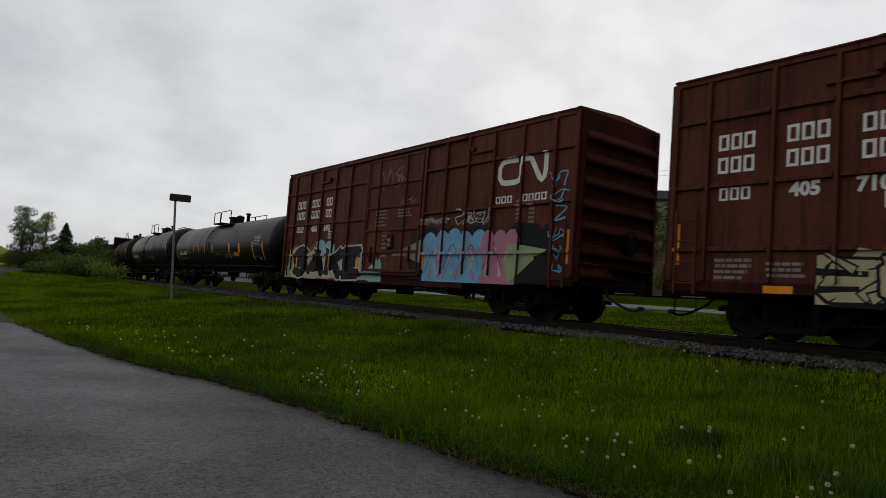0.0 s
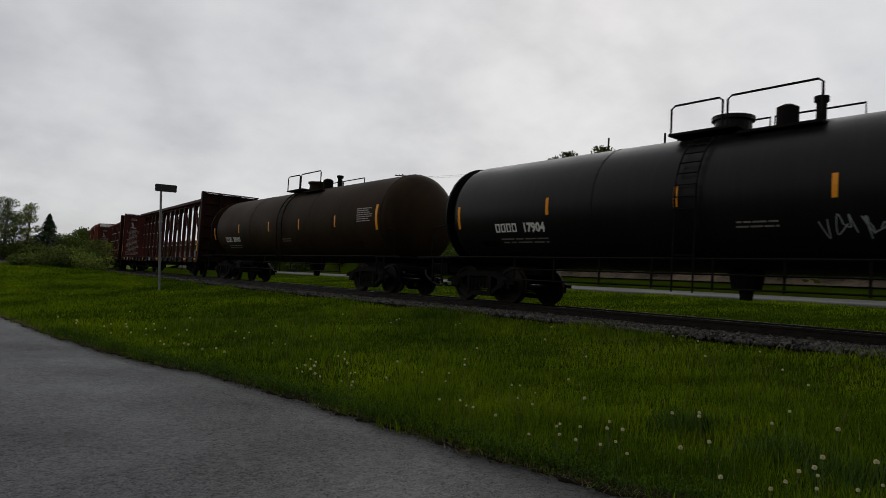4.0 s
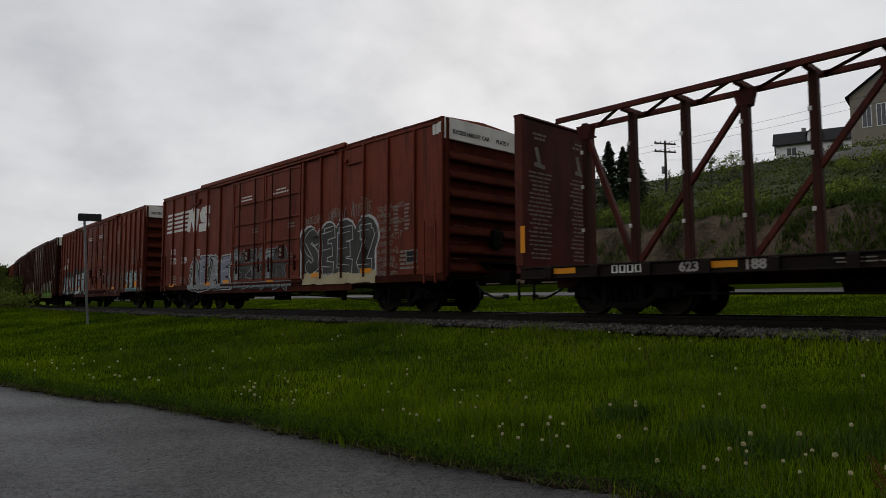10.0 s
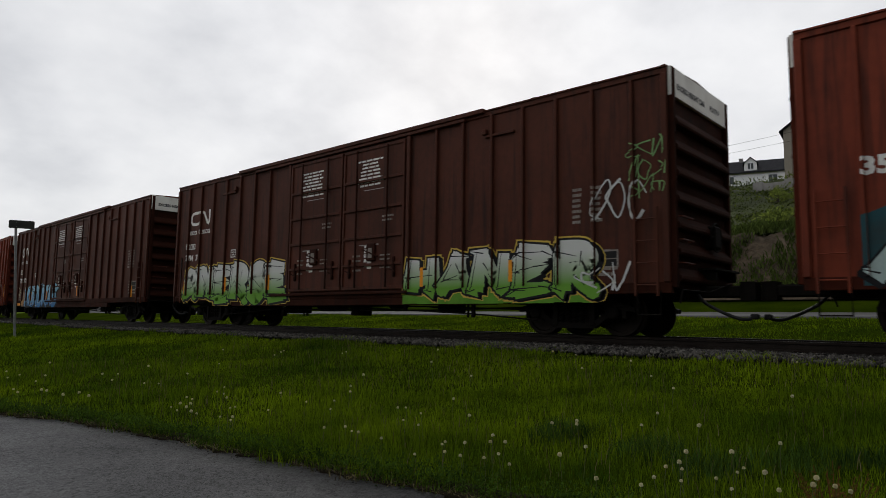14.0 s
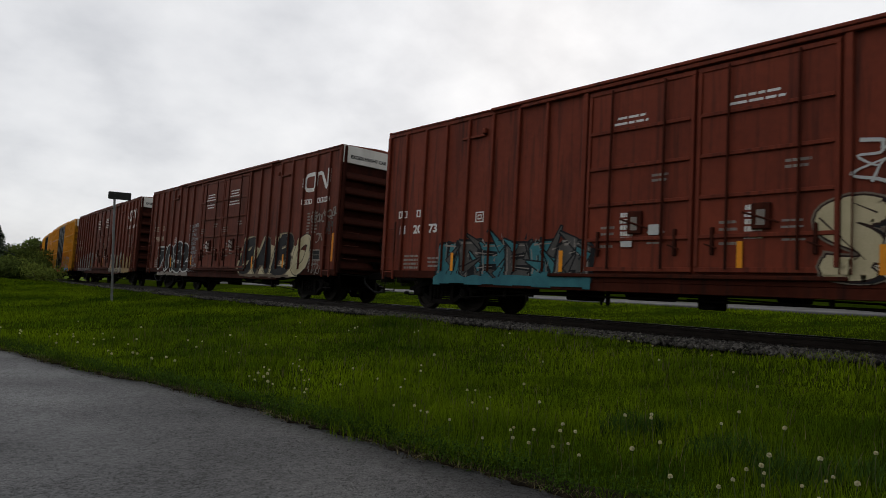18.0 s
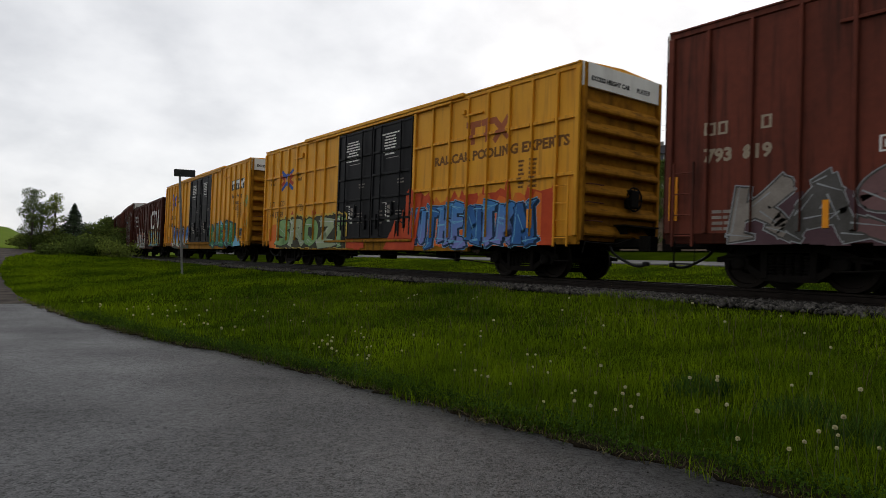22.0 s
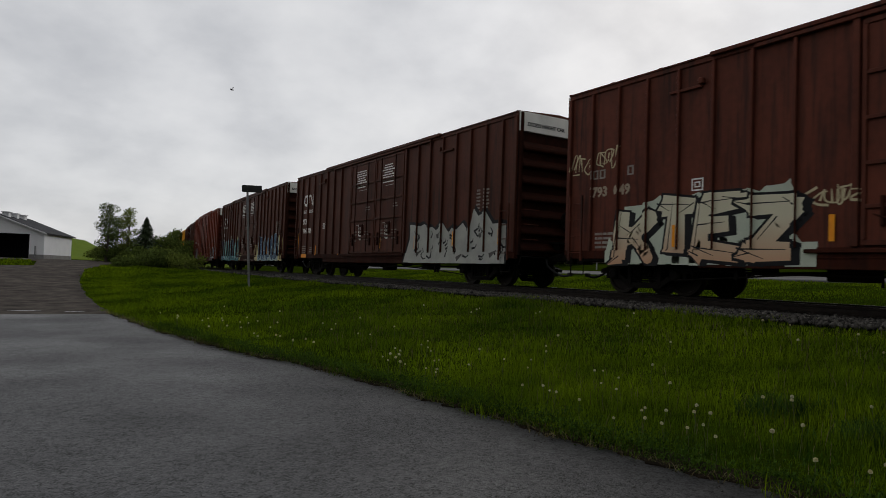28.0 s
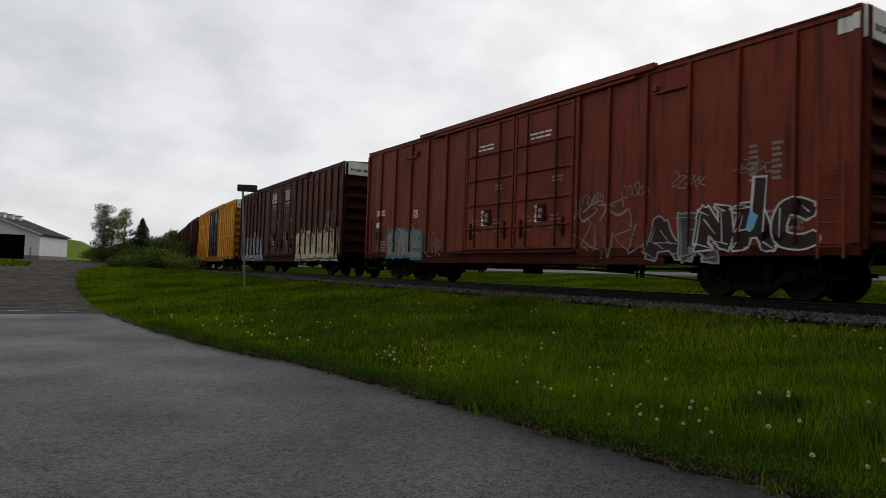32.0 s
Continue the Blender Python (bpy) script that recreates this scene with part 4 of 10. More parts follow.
def graffiti(pt, u0, u1, v0, v1, count, fill, line, back=None, seed=0, weight=0.3, rim=None, shine=None, lean=0.0, label="", glyphs=None):
    """A sprayed piece: a ragged cloud, fat outlined forms parted by cuts that no one can read, block shadows and highlights."""
    rnd = random.Random(seed)
    w, h = (u1 - u0) / count, v1 - v0
    if back:
        pt.put("graffiti_cloud", ragged(u0 - 0.15, u1 + 0.15, v0 - 0.02, v1 + h * 0.12, rnd, 0.4, 0.3), back, label and "sprayed cloud behind the letters")
    tones = list(fill) if isinstance(fill, (list, tuple)) else [fill]
    forms = []
    for i in range(count):
        k, c, big = lean + rnd.uniform(-0.14, 0.14), rnd.uniform(0.08, 0.2), rnd.uniform(0.98, 1.16)
        x0, wide, y0, tall = u0 + i * w - (big - 1) * w / 2, w * big, v0 + h * rnd.uniform(0.0, 0.07), h * rnd.uniform(0.82, 0.98)

        def at(q, x0=x0, wide=wide, y0=y0, tall=tall, k=k):
            return (x0 + q[0] * wide + k * (q[1] - 0.4) * tall, y0 + q[1] * tall)
        body = [at((a + rnd.uniform(-0.05, 0.05), b + rnd.uniform(-0.03, 0.04))) for a, b in ((c, 0), (1 - c, 0), (1, c), (1, 1 - c), (1 - c, 1), (c, 1), (0, 1 - c), (0, c))]
        mid = at((0.5, 0.5))
        tips = []
        for a, b in ((0, 0), (1, 0), (1, 1), (0, 1)):
            if rnd.random() < 0.45:
                e, d = at((0.2 + 0.6 * a, 0.15 + 0.7 * b)), rnd.uniform(0.16, 0.3)
                tips.append((e, (e[0] + (2 * a - 1) * d * w * 0.9, e[1] + (2 * b - 1) * d * h * 0.6), 0.3 * min(w, h), 0.03))
        style = CUTS[rnd.randrange(8) if glyphs is None else glyphs[i % len(glyphs)] % 8]
        flip = rnd.random() < 0.5
        cuts = []
        for p, q, a, b in style:
            p, q = ((1 - p[0], p[1]), (1 - q[0], q[1])) if flip else (p, q)
            grow = rnd.uniform(0.75, 1.15) * min(wide, tall) * (1.35 - weight)
            j = (rnd.uniform(-0.06, 0.06), rnd.uniform(-0.06, 0.06))
            cuts.append((at((p[0] + j[0], p[1] + j[1])), at((q[0] - j[0], q[1] + j[1])), a * grow, b * grow))
        forms.append((body, mid, tips, cuts))

    def grown(body, mid, more, off=(0, 0)):
        out = []
        for p in body:
            d = math.hypot(p[0] - mid[0], p[1] - mid[1]) or 1
            out.append((p[0] + (p[0] - mid[0]) / d * more * 1.25 + off[0], p[1] + (p[1] - mid[1]) / d * more * 1.25 + off[1]))
        return out
    if rim:
        g = Geo()
        for body, mid, tips, _ in forms:
            pt.lay(g, [grown(body, mid, 0.11)] + [wedge(*q, 0.1) for q in tips])
        tagged(part("graffiti_rim", g, rim, pt.car), kind="stuff")
    for i, (body, mid, tips, cuts) in enumerate(forms):
        g = Geo()
        pt.lay(g, [grown(body, mid, 0.03, (0.08, -0.07)), grown(body, mid, 0.05)] + [wedge(*q, 0.045) for q in tips])
        tagged(part("graffiti_outline", g, line, pt.car), kind="stuff")
        tagged(part("graffiti_letter", pt.lay(Geo(), [body] + [wedge(*q) for q in tips], 0.0004), tones[i % len(tones)], pt.car, label), kind="stuff")
        tagged(part("graffiti_cut", pt.lay(Geo(), [wedge(*q) for q in cuts] + [wedge(p, (p[0] + rnd.uniform(-0.2, 0.2) * w, p[1] + rnd.uniform(-0.12, 0.12) * h), 0.04, 0.015) for p in body[::3]], 0.0003), line, pt.car), kind="stuff")
        if shine:
            hl = [wedge((a[0] * 0.9 + mid[0] * 0.1, a[1] * 0.9 + mid[1] * 0.1), (b[0] * 0.88 + mid[0] * 0.12, b[1] * 0.88 + mid[1] * 0.12), 0.05, 0.02) for a, b in ((body[5], body[4]), (body[7], body[6]), (body[2], body[3]))]
            hl += [wedge((q[0][0] - q[2] * 0.7, q[0][1]), (q[1][0] - q[3] * 0.8, q[1][1]), 0.03, 0.015) for q in cuts]
            tagged(part("graffiti_highlight", pt.lay(Geo(), hl, 0.0003), shine, pt.car), kind="stuff")
        # shards that run across into the next letter
        for k in range(3):
            a = (mid[0] + rnd.uniform(-0.5, 0.6) * w, v0 + h * rnd.uniform(0.1, 0.9))
            t, d = rnd.choice((0.5, 1.1, 2.1, 2.6)) + rnd.uniform(-0.3, 0.3), h * rnd.uniform(0.35, 0.65)
            shard = (a, (a[0] + math.cos(t) * d, a[1] + math.sin(t) * d), 0.2 * h * rnd.uniform(0.7, 1.3), 0.02)
            tagged(part("graffiti_shard_edge", pt.lay(Geo(), [wedge(*shard, 0.035)], 0.0003), line, pt.car), kind="stuff")
            tagged(part("graffiti_shard", pt.lay(Geo(), [wedge(*shard)], 0.0003), tones[(i + k) % len(tones)], pt.car), kind="stuff")
    # loose points and drips round the letters
    for m, n in ((line, count * 3), (rim or shine or tones[0], count * 4)):
        bits = []
        for _ in range(n):
            a, b = u0 - 0.1 + (u1 - u0 + 0.2) * rnd.random(), v0 + h * (0.05 + 1.05 * rnd.random())
            t, d = rnd.uniform(-0.9, 1.9), h * rnd.uniform(0.05, 0.2)
            bits.append(wedge((a, b), (a + math.cos(t) * d, b + math.sin(t) * d), 0.05 * rnd.uniform(0.4, 1.3), 0.008))
        tagged(part("graffiti_spatter", pt.lay(Geo(), bits, 0.0003), m, pt.car), kind="stuff")


FAT = {
    "A": [[(0.1, 0), (0.34, 0.62), (0.44, 1)], [(0.5, 1), (0.72, 0.5), (0.92, 0)], [(0.28, 0.33), (0.76, 0.36)]],
    "B": [[(0.14, 0), (0.14, 1)], [(0.14, 0.96), (0.66, 0.96), (0.78, 0.74), (0.6, 0.55), (0.2, 0.52)], [(0.2, 0.5), (0.7, 0.5), (0.92, 0.26), (0.7, 0.03), (0.14, 0.03)]],
    "C": [[(0.9, 0.82), (0.62, 1), (0.22, 0.86), (0.12, 0.5), (0.2, 0.14), (0.6, 0), (0.92, 0.2)]],
    "D": [[(0.14, 0), (0.16, 1)], [(0.14, 0.97), (0.6, 0.95), (0.9, 0.6), (0.8, 0.15), (0.14, 0.03)]],
    "E": [[(0.16, 0), (0.14, 1)], [(0.14, 0.95), (0.92, 1.0)], [(0.16, 0.5), (0.76, 0.54)], [(0.14, 0.05), (0.95, 0.02)]],
    "H": [[(0.14, 0), (0.12, 1)], [(0.86, 0), (0.88, 1)], [(0.14, 0.48), (0.86, 0.55)]],
    "I": [[(0.5, 0), (0.46, 1)], [(0.1, 0.97), (0.88, 0.95)]],
    "K": [[(0.14, 0), (0.12, 1)], [(0.9, 1), (0.5, 0.62), (0.2, 0.48)], [(0.36, 0.55), (0.7, 0.3), (0.98, -0.02)]],
    "N": [[(0.12, 0), (0.14, 1)], [(0.14, 0.98), (0.5, 0.5), (0.86, 0.02)], [(0.88, 0), (0.86, 1)]],
    "O": [[(0.5, 0.02), (0.16, 0.2), (0.14, 0.75), (0.5, 0.98), (0.86, 0.78), (0.86, 0.22), (0.5, 0.02)]],
    "P": [[(0.16, 0), (0.14, 1)], [(0.14, 0.96), (0.7, 0.96), (0.88, 0.7), (0.66, 0.44), (0.2, 0.42)]],
    "R": [[(0.16, 0), (0.14, 1)], [(0.14, 0.96), (0.7, 0.96), (0.84, 0.74), (0.64, 0.52), (0.2, 0.5)], [(0.44, 0.5), (0.7, 0.25), (0.96, -0.02)]],
    "S": [[(0.88, 0.84), (0.55, 1), (0.16, 0.86), (0.2, 0.62), (0.78, 0.44), (0.88, 0.16), (0.5, 0), (0.1, 0.12)]],
    "U": [[(0.14, 1), (0.14, 0.3), (0.48, 0), (0.84, 0.28), (0.86, 1)]],
    "Z": [[(0.1, 0.95), (0.9, 0.97)], [(0.86, 0.95), (0.5, 0.5), (0.12, 0.05)], [(0.1, 0.04), (0.94, 0.05)]],
}


def block_letters(pt, u0, u1, v0, v1, word, fill, line, seed=0, weight=0.26, rib=0.045, rim=None, halo=0.12, shadow=None, drop=(0.12, -0.06), shine=None, lean=0.0, flare=0.3, label="", widths=None, wild=1.0):
    """Letters of fat tapering strokes: a soft rim, a block shadow to one side, an outline, the fill and thin highlights."""
    rnd = random.Random(seed)
    widths = widths or [1.0] * len(word)
    h, x = v1 - v0, u0
    fat = weight * h
    letters = []
    for c, k in zip(word, widths):
        w = (u1 - u0) * k / sum(widths)
        tilt, grow, low = lean + rnd.uniform(-0.05, 0.05), rnd.uniform(0.94, 1.04), rnd.uniform(-0.03, 0.05)
        strokes = []
        for s in FAT[c]:
            j = 0.02 + 0.05 * wild
            pts = [(x + fat * 0.4 + (a + (a - 0.5) * 0.22 * wild + rnd.uniform(-j, j)) * (w - fat * 0.7) + tilt * (b - 0.4) * h, v0 + fat / 2 + (low + b * grow + rnd.uniform(-j, j)) * (h - fat)) for a, b in s]
            f = fat * rnd.uniform(0.85, 1.1)
            strokes.append((bow(pts, 5) if len(pts) > 2 else pts, f * (1 + flare * rnd.uniform(0, 1)), f * (1 - flare * rnd.uniform(0, 0.6))))
            # serifs that run out into points
            for e in (pts[0], pts[-1]):
                if rnd.random() < 0.6 * wild:
                    t = rnd.choice((0.3, 2.6, 3.6, 5.8)) + rnd.uniform(-0.4, 0.4)
                    d = h * rnd.uniform(0.18, 0.34)
                    strokes.append(([(e[0] - math.cos(t) * d * 0.3, e[1] - math.sin(t) * d * 0.15), (e[0] + math.cos(t) * d, max(v0 - 0.03, e[1] + math.sin(t) * d * 0.6))], f * 0.85, 0.03))
        letters.append(strokes)
        x += w

    def coat(strokes, more, off=(0, 0)):
        out = []
        for pts, a, b in strokes:
            p = [(q[0] + off[0], q[1] + off[1]) for q in pts]
            ends = []
            for e, f in ((p[0], p[1]), (p[-1], p[-2])):
                d = math.hypot(e[0] - f[0], e[1] - f[1]) or 1
                ends.append((e[0] + (e[0] - f[0]) / d * more, e[1] + (e[1] - f[1]) / d * more))
            out += stroke([ends[0]] + p[1:-1] + [ends[1]], a + 2 * more, b + 2 * more)
            for q in p[1:-1][::2]:
                out.append([(q[0] + (a + b + 4 * more) * 0.24 * math.cos(t), q[1] + (a + b + 4 * more) * 0.24 * math.sin(t)) for t in np.linspace(0, 5.5, 8)])
        return out
    every = [s for l in letters for s in l]
    if rim:
        tagged(part("graffiti_rim", pt.lay(Geo(), coat(every, halo) + (coat(every, halo * 0.6, drop) if shadow else [])), rim, pt.car), kind="stuff")
    if shadow:
        tagged(part("graffiti_block_shadow", pt.lay(Geo(), [q for k in (0.35, 0.7, 1.0) for q in coat(every, rib * 0.6, (drop[0] * k, drop[1] * k))]), shadow, pt.car), kind="stuff")
    for i, l in enumerate(letters):
        tagged(part("graffiti_outline", pt.lay(Geo(), coat(l, rib)), line, pt.car), kind="stuff")
        tagged(part("graffiti_letter", pt.lay(Geo(), coat(l, 0.0)), fill[i % len(fill)] if isinstance(fill, list) else fill, pt.car, label), kind="stuff")
        marks = []
        for pts, a, b in l:
            n = len(pts)
            p, q = pts[n // 3], pts[(2 * n) // 3] if n > 2 else pts[-1]
            marks.append(wedge((p[0] - a * 0.3, p[1] + a * 0.1), (q[0] - b * 0.3, q[1] + b * 0.1), 0.03, 0.012))
        if shine:
            tagged(part("graffiti_highlight", pt.lay(Geo(), marks, 0.0003), shine, pt.car), kind="stuff")
        else:
            tagged(part("graffiti_cut", pt.lay(Geo(), marks, 0.0003), line, pt.car), kind="stuff")


def bubble(pt, u0, u1, v0, v1, count, fill, rim, seed, glyphs, weight=0.42, label=""):
    """A quick round throw-up: fat soft letters of one dull colour, each edged by a thin pale line."""
    rnd = random.Random(seed)
    w, h = (u1 - u0) / count, v1 - v0
    fat = weight * min(w, h)
    for i in range(count):
        k = rnd.uniform(-0.12, 0.2)
        ss = [bow([(u0 + (i + 0.95 - 0.92 * (a + rnd.uniform(-0.12, 0.12)) + k * (b - 0.5)) * w, v0 + fat / 2 + (1 - b + rnd.uniform(-0.09, 0.09)) * (h - fat)) for a, b in s], 7) for s in turned(GLYPHS[glyphs[i % len(glyphs)]], rnd)]
        dots = [[(q[0] + r * math.cos(t), q[1] + r * math.sin(t)) for t in np.linspace(0, 5.8, 12)] for r in (fat / 2,) for s in ss for q in (s[0], s[-1])]
        grown = [[(c[0] + (p[0] - c[0]) * (1 + 0.13 / fat), c[1] + (p[1] - c[1]) * (1 + 0.13 / fat)) for p in d] for d in dots for c in [(sum(p[0] for p in d) / 12, sum(p[1] for p in d) / 12)]]
        tagged(part("graffiti_rim", pt.lay(Geo(), [q for s in ss for q in stroke(s, fat + 0.13)] + grown), rim, pt.car), kind="stuff")
        tagged(part("graffiti_letter", pt.lay(Geo(), [q for s in ss for q in stroke(s, fat)] + dots, 0.0004), fill, pt.car, label), kind="stuff")
        tagged(part("graffiti_highlight", pt.lay(Geo(), [wedge((s[2][0] - fat * 0.2, s[2][1] + fat * 0.15), (s[5][0] - fat * 0.2, s[5][1] + fat * 0.15), 0.03, 0.015) for s in ss if len(s) > 6], 0.0003), rim, pt.car), kind="stuff")


def puffs(u0, u1, v0, v1, n, rnd):
    """A filled cloud with a round-lobed top, as overlapping polygons."""
    out, w = [rect(u0, v0, u1, v1 - (v1 - v0) * 0.28)], (u1 - u0) / n
    for k in range(n):
        c, r = u0 + (k + 0.5 + rnd.uniform(-0.1, 0.1)) * w, w * rnd.uniform(0.52, 0.66)
        t = v1 - r * rnd.uniform(0.75, 1.1)
        out.append([(c + r * math.cos(a), max(v0, t + r * math.sin(a))) for a in np.linspace(0, 6.0, 14)])
        out.append(rect(max(u0, c - r * 0.9), v0, min(u1, c + r * 0.9), t))
    return out


def scrawl(pt, u0, u1, v0, v1, count, material, seed=0, width=0.05, label="thin sprayed scrawl"):
    """A quick one-line tag."""
    rnd = random.Random(seed)
    w, polys = (u1 - u0) / count, []
    for i in range(count):
        k, lift, grow = rnd.uniform(-0.1, 0.5), rnd.uniform(-0.15, 0.15), rnd.uniform(0.7, 1.25)
        for s in turned(rnd.choice(GLYPHS), rnd):
            polys.append(stroke(bow([(u0 + (i + a * 1.15 + k * b + rnd.uniform(-0.2, 0.2)) * w, v0 + (lift + grow * b + rnd.uniform(-0.15, 0.15)) * (v1 - v0)) for a, b in s], 4), width * rnd.uniform(0.6, 1.1), width * 0.4))
        if rnd.random() < 0.3:
            polys.append(stroke(bow([(u0 + (i + rnd.uniform(-0.6, 1.6)) * w, v0 + rnd.uniform(-0.2, 1.3) * (v1 - v0)) for _ in range(3)], 5), width * 0.7, width * 0.3))
    g = Geo()
    for p in polys:
        pt.lay(g, p, 0.00005)
    return tagged(part("graffiti_tag", g, material, pt.car, label), kind="stuff")


# ---- freight cars; a car's local y points up the line, -x is the side one sees ----
def add_ladder(car, x, y, z0, z1, n, width=0.42, along="y", name="ladder"):
    g = Geo()
    for k in (-1, 1):
        p = (x, y + k * width / 2) if along == "y" else (x + k * width / 2, y)
        g.box(p[0] - 0.02, p[0] + 0.02, p[1] - 0.02, p[1] + 0.02, z0, z1)
    for k in range(n):
        z = z0 + (k + 0.5) * (z1 - z0) / n
        a, b = ((x, y - width / 2, z), (x, y + width / 2, z)) if along == "y" else ((x - width / 2, y, z), (x + width / 2, y, z))
        g.tube([a, b], 0.014, 6)
    return part(name, g, STEEL_DARK if along == "z" else None or car_mat[0], car)


car_mat = [None]


def door_geo(w, z0, z1, x):
    return Geo().box(x + 0.02, x + 0.13, -w / 2, w / 2, z0, z1)


RAILS, RAILS_TALL = (1.59, 2.78, 4.05), (2.42, 3.73)


HOOD = {"red": 0.075, "dark": 0.035, "yellow": 0.04, "worn": 0.005, "brown": 0.015, "old": 0.0}


def boxcar(name, label, L, top, paint, doors, ribbed=False, band=None, posts=7, old_roof=False, door_paint=None, reflect=(), reflect_up=True, hood=None):
    """A boxcar in parts. doors: (start, end) of each door from the reading end; ribbed: level rails between the posts."""
    car = thing(name, label, "boxcar")
    P = PAINT[paint]
    car_mat[0] = P
    h = L / 2
    sheet_x, post_x = -1.44, -1.515
    z0, z1 = 0.80, top
    key = f"{L}{top}{ribbed}{posts}{doors}"
    dmin, dmax = doors[0][0], doors[-1][1]
    # body with a recess behind the doors
    part("body", shared("body:" + key + paint, lambda: Geo().box(sheet_x, -sheet_x, -h + 0.06, h - 0.06, 0.98, top - 0.06)), P, car)
    part("side_sill", shared("side_sill:" + key + paint, lambda: Geo().box(-1.47, -1.34, -h, h, z0, 1.0, 0.01).box(-1.462, -1.34, -h + 3.9, h - 3.9, 0.62, z0, 0.01)), SILL_GRIME[paint], car)
    part("top_chord", shared("top_chord:" + key + paint, lambda: Geo().box(-1.475, -1.38, -h, h, top - 0.14, top - 0.02, 0.01)), P, car)

    def roof_geo():
        g = Geo().prism([(-1.5, top - 0.03), (-1.5, top), (0, top + 0.05), (1.5, top), (1.5, top - 0.03)], "y", -h, h)
        n = 13
        for k in range(n + 1):
            y = -h + 0.06 + k * (L - 0.12) / n
            up = 0.05 if not old_roof else 0.075
            g.prism([(-1.5, top), (-1.5, top + up * 0.2), (0, top + 0.05 + up), (1.5, top + up * 0.2), (1.5, top)], "y", y - 0.05, y + 0.05)
        return g
    part("roof", shared("roof:" + key + paint + str(old_roof), roof_geo), P, car)
    surf = []

    def post(u, w=0.07, x=post_x):
        part("post", shared(f"post:{w}{top}{x}{paint}", lambda: Geo().box(x, sheet_x + 0.005, -w / 2, w / 2, 1.0, top - 0.14, 0.012)), P, car, m=pose(0, h - u, 0))
        surf.append((u - w / 2, u + w / 2, x))
    narrow = [0.06] + [0.84 * k for k in range(1, 8)] + [dmin - 0.08, dmax + 0.08] + [dmax + 1.0 + 0.825 * k for k in range(7)] + [L - 0.06]
    us = narrow if posts == 8 else [0.06, 0.76, 1.98, 3.02, 4.11, 5.2, dmin - 0.08, dmax + 0.08, 10.68, 11.66, 12.71, 13.78, 14.86, L - 0.06] if ribbed and L < 16 else [0.06] + [dmin * k / posts for k in range(1, posts)] + [dmin - 0.08] + [dmax + 0.08] + [dmax + (L - dmax) * k / posts for k in range(1, posts)] + [L - 0.06]
    for k, u in enumerate(us):
        post(u, 0.12 if u in (us[0], us[-1], dmin - 0.08, dmax + 0.08) else 0.07)
    if ribbed:
        for z in RAILS if L < 16 else RAILS_TALL:
            for k in range(len(us) - 1):
                a, b = us[k] + 0.06, us[k + 1] - 0.06
                if b < dmin or a > dmax:
                    part("side_rail", shared(f"side_rail:{b - a:.3f}{paint}", lambda: Geo().box(-1.502, sheet_x + 0.005, -(b - a) / 2, (b - a) / 2, -0.04, 0.04, 0.01)), P, car, m=pose(0, h - (a + b) / 2, z))
    # plug doors with rails, lock rods and a gear box
    for a, b in doors:
        w, zd0, zd1 = b - a - 0.06, 1.02, top - 0.2
        D = door_paint or P
        dk = f"{w:.2f}{zd1}{D.name}"
        d = part("door", shared("door:" + dk, lambda: door_geo(w, zd0, zd1, -1.505)), D, car, "black plug door" if door_paint else "", m=pose(0, h - (a + b) / 2, 0))
        surf.append((a + 0.03, b - 0.03, -1.485))
        for z in (zd0, zd1 - 0.09):
            part("door_edge", shared("door_edge:" + dk, lambda: Geo().box(-1.51, -1.475, -w / 2, w / 2, 0, 0.09, 0.008)), D, d, m=pose(0, 0, z))
        for y in (-w / 2, w / 2 - 0.07):
            part("door_stile", shared("door_stile:" + dk, lambda: Geo().box(-1.522, -1.475, 0, 0.07, zd0 + 0.09, zd1 - 0.09, 0.008)), D, d, m=pose(0, y, 0))
        for f in (0.17, 0.36, 0.56, 0.76):
            z = zd0 + (zd1 - zd0) * f
            part("door_rail", shared("door_rail:" + dk, lambda: Geo().box(-1.53, -1.48, -w / 2 + 0.07, w / 2 - 0.07, -0.035, 0.035, 0.008)), D, d, m=pose(0, 0, z))
        for s in (-1, 1):
            part("lock_rod", shared("lock_rod:" + dk, lambda: Geo().tube([(-1.55, 0, zd0 + 0.05), (-1.55, 0, zd1 - 0.05)], 0.026, 8)), D if door_paint else SILL_GRIME[paint], d, m=pose(0, s * w * 0.25, 0))
        part("gear_box", shared("gear_box:" + dk, lambda: Geo().box(-1.55, -1.48, -0.16, 0.16, 1.75, 2.2, 0.02).tube([(-1.56, -0.3, 1.85), (-1.56, 0.3, 2.05)], 0.02, 6)), D if door_paint else SILL_GRIME[paint], d)
        part("lock_plate", shared("lock_plate", lambda: Geo().box(-1.556, -1.55, -0.07, 0.07, 1.82, 2.08)), LETTER_DIM, d)
        for y in (-w * 0.36, w * 0.36):
            part("hinge_arm", shared("hinge_arm:" + dk, lambda: Geo().box(-1.55, -1.48, -0.03, 0.03, zd0 + 0.3, zd0 + 0.8, 0.012).tube([(-1.56, -0.1, zd0 + 0.42), (-1.56, 0.12, zd0 + 0.5)], 0.016, 6)), D if door_paint else SILL_GRIME[paint], d, m=pose(0, y, 0))
    part("door_track", shared("door_track:" + key + paint, lambda: Geo().box(-1.54, -1.45, h - dmax - 1.9, h - dmin + 1.9, 0, 0.08, 0.01)), P, car, m=pose(0, 0, top - 0.16))
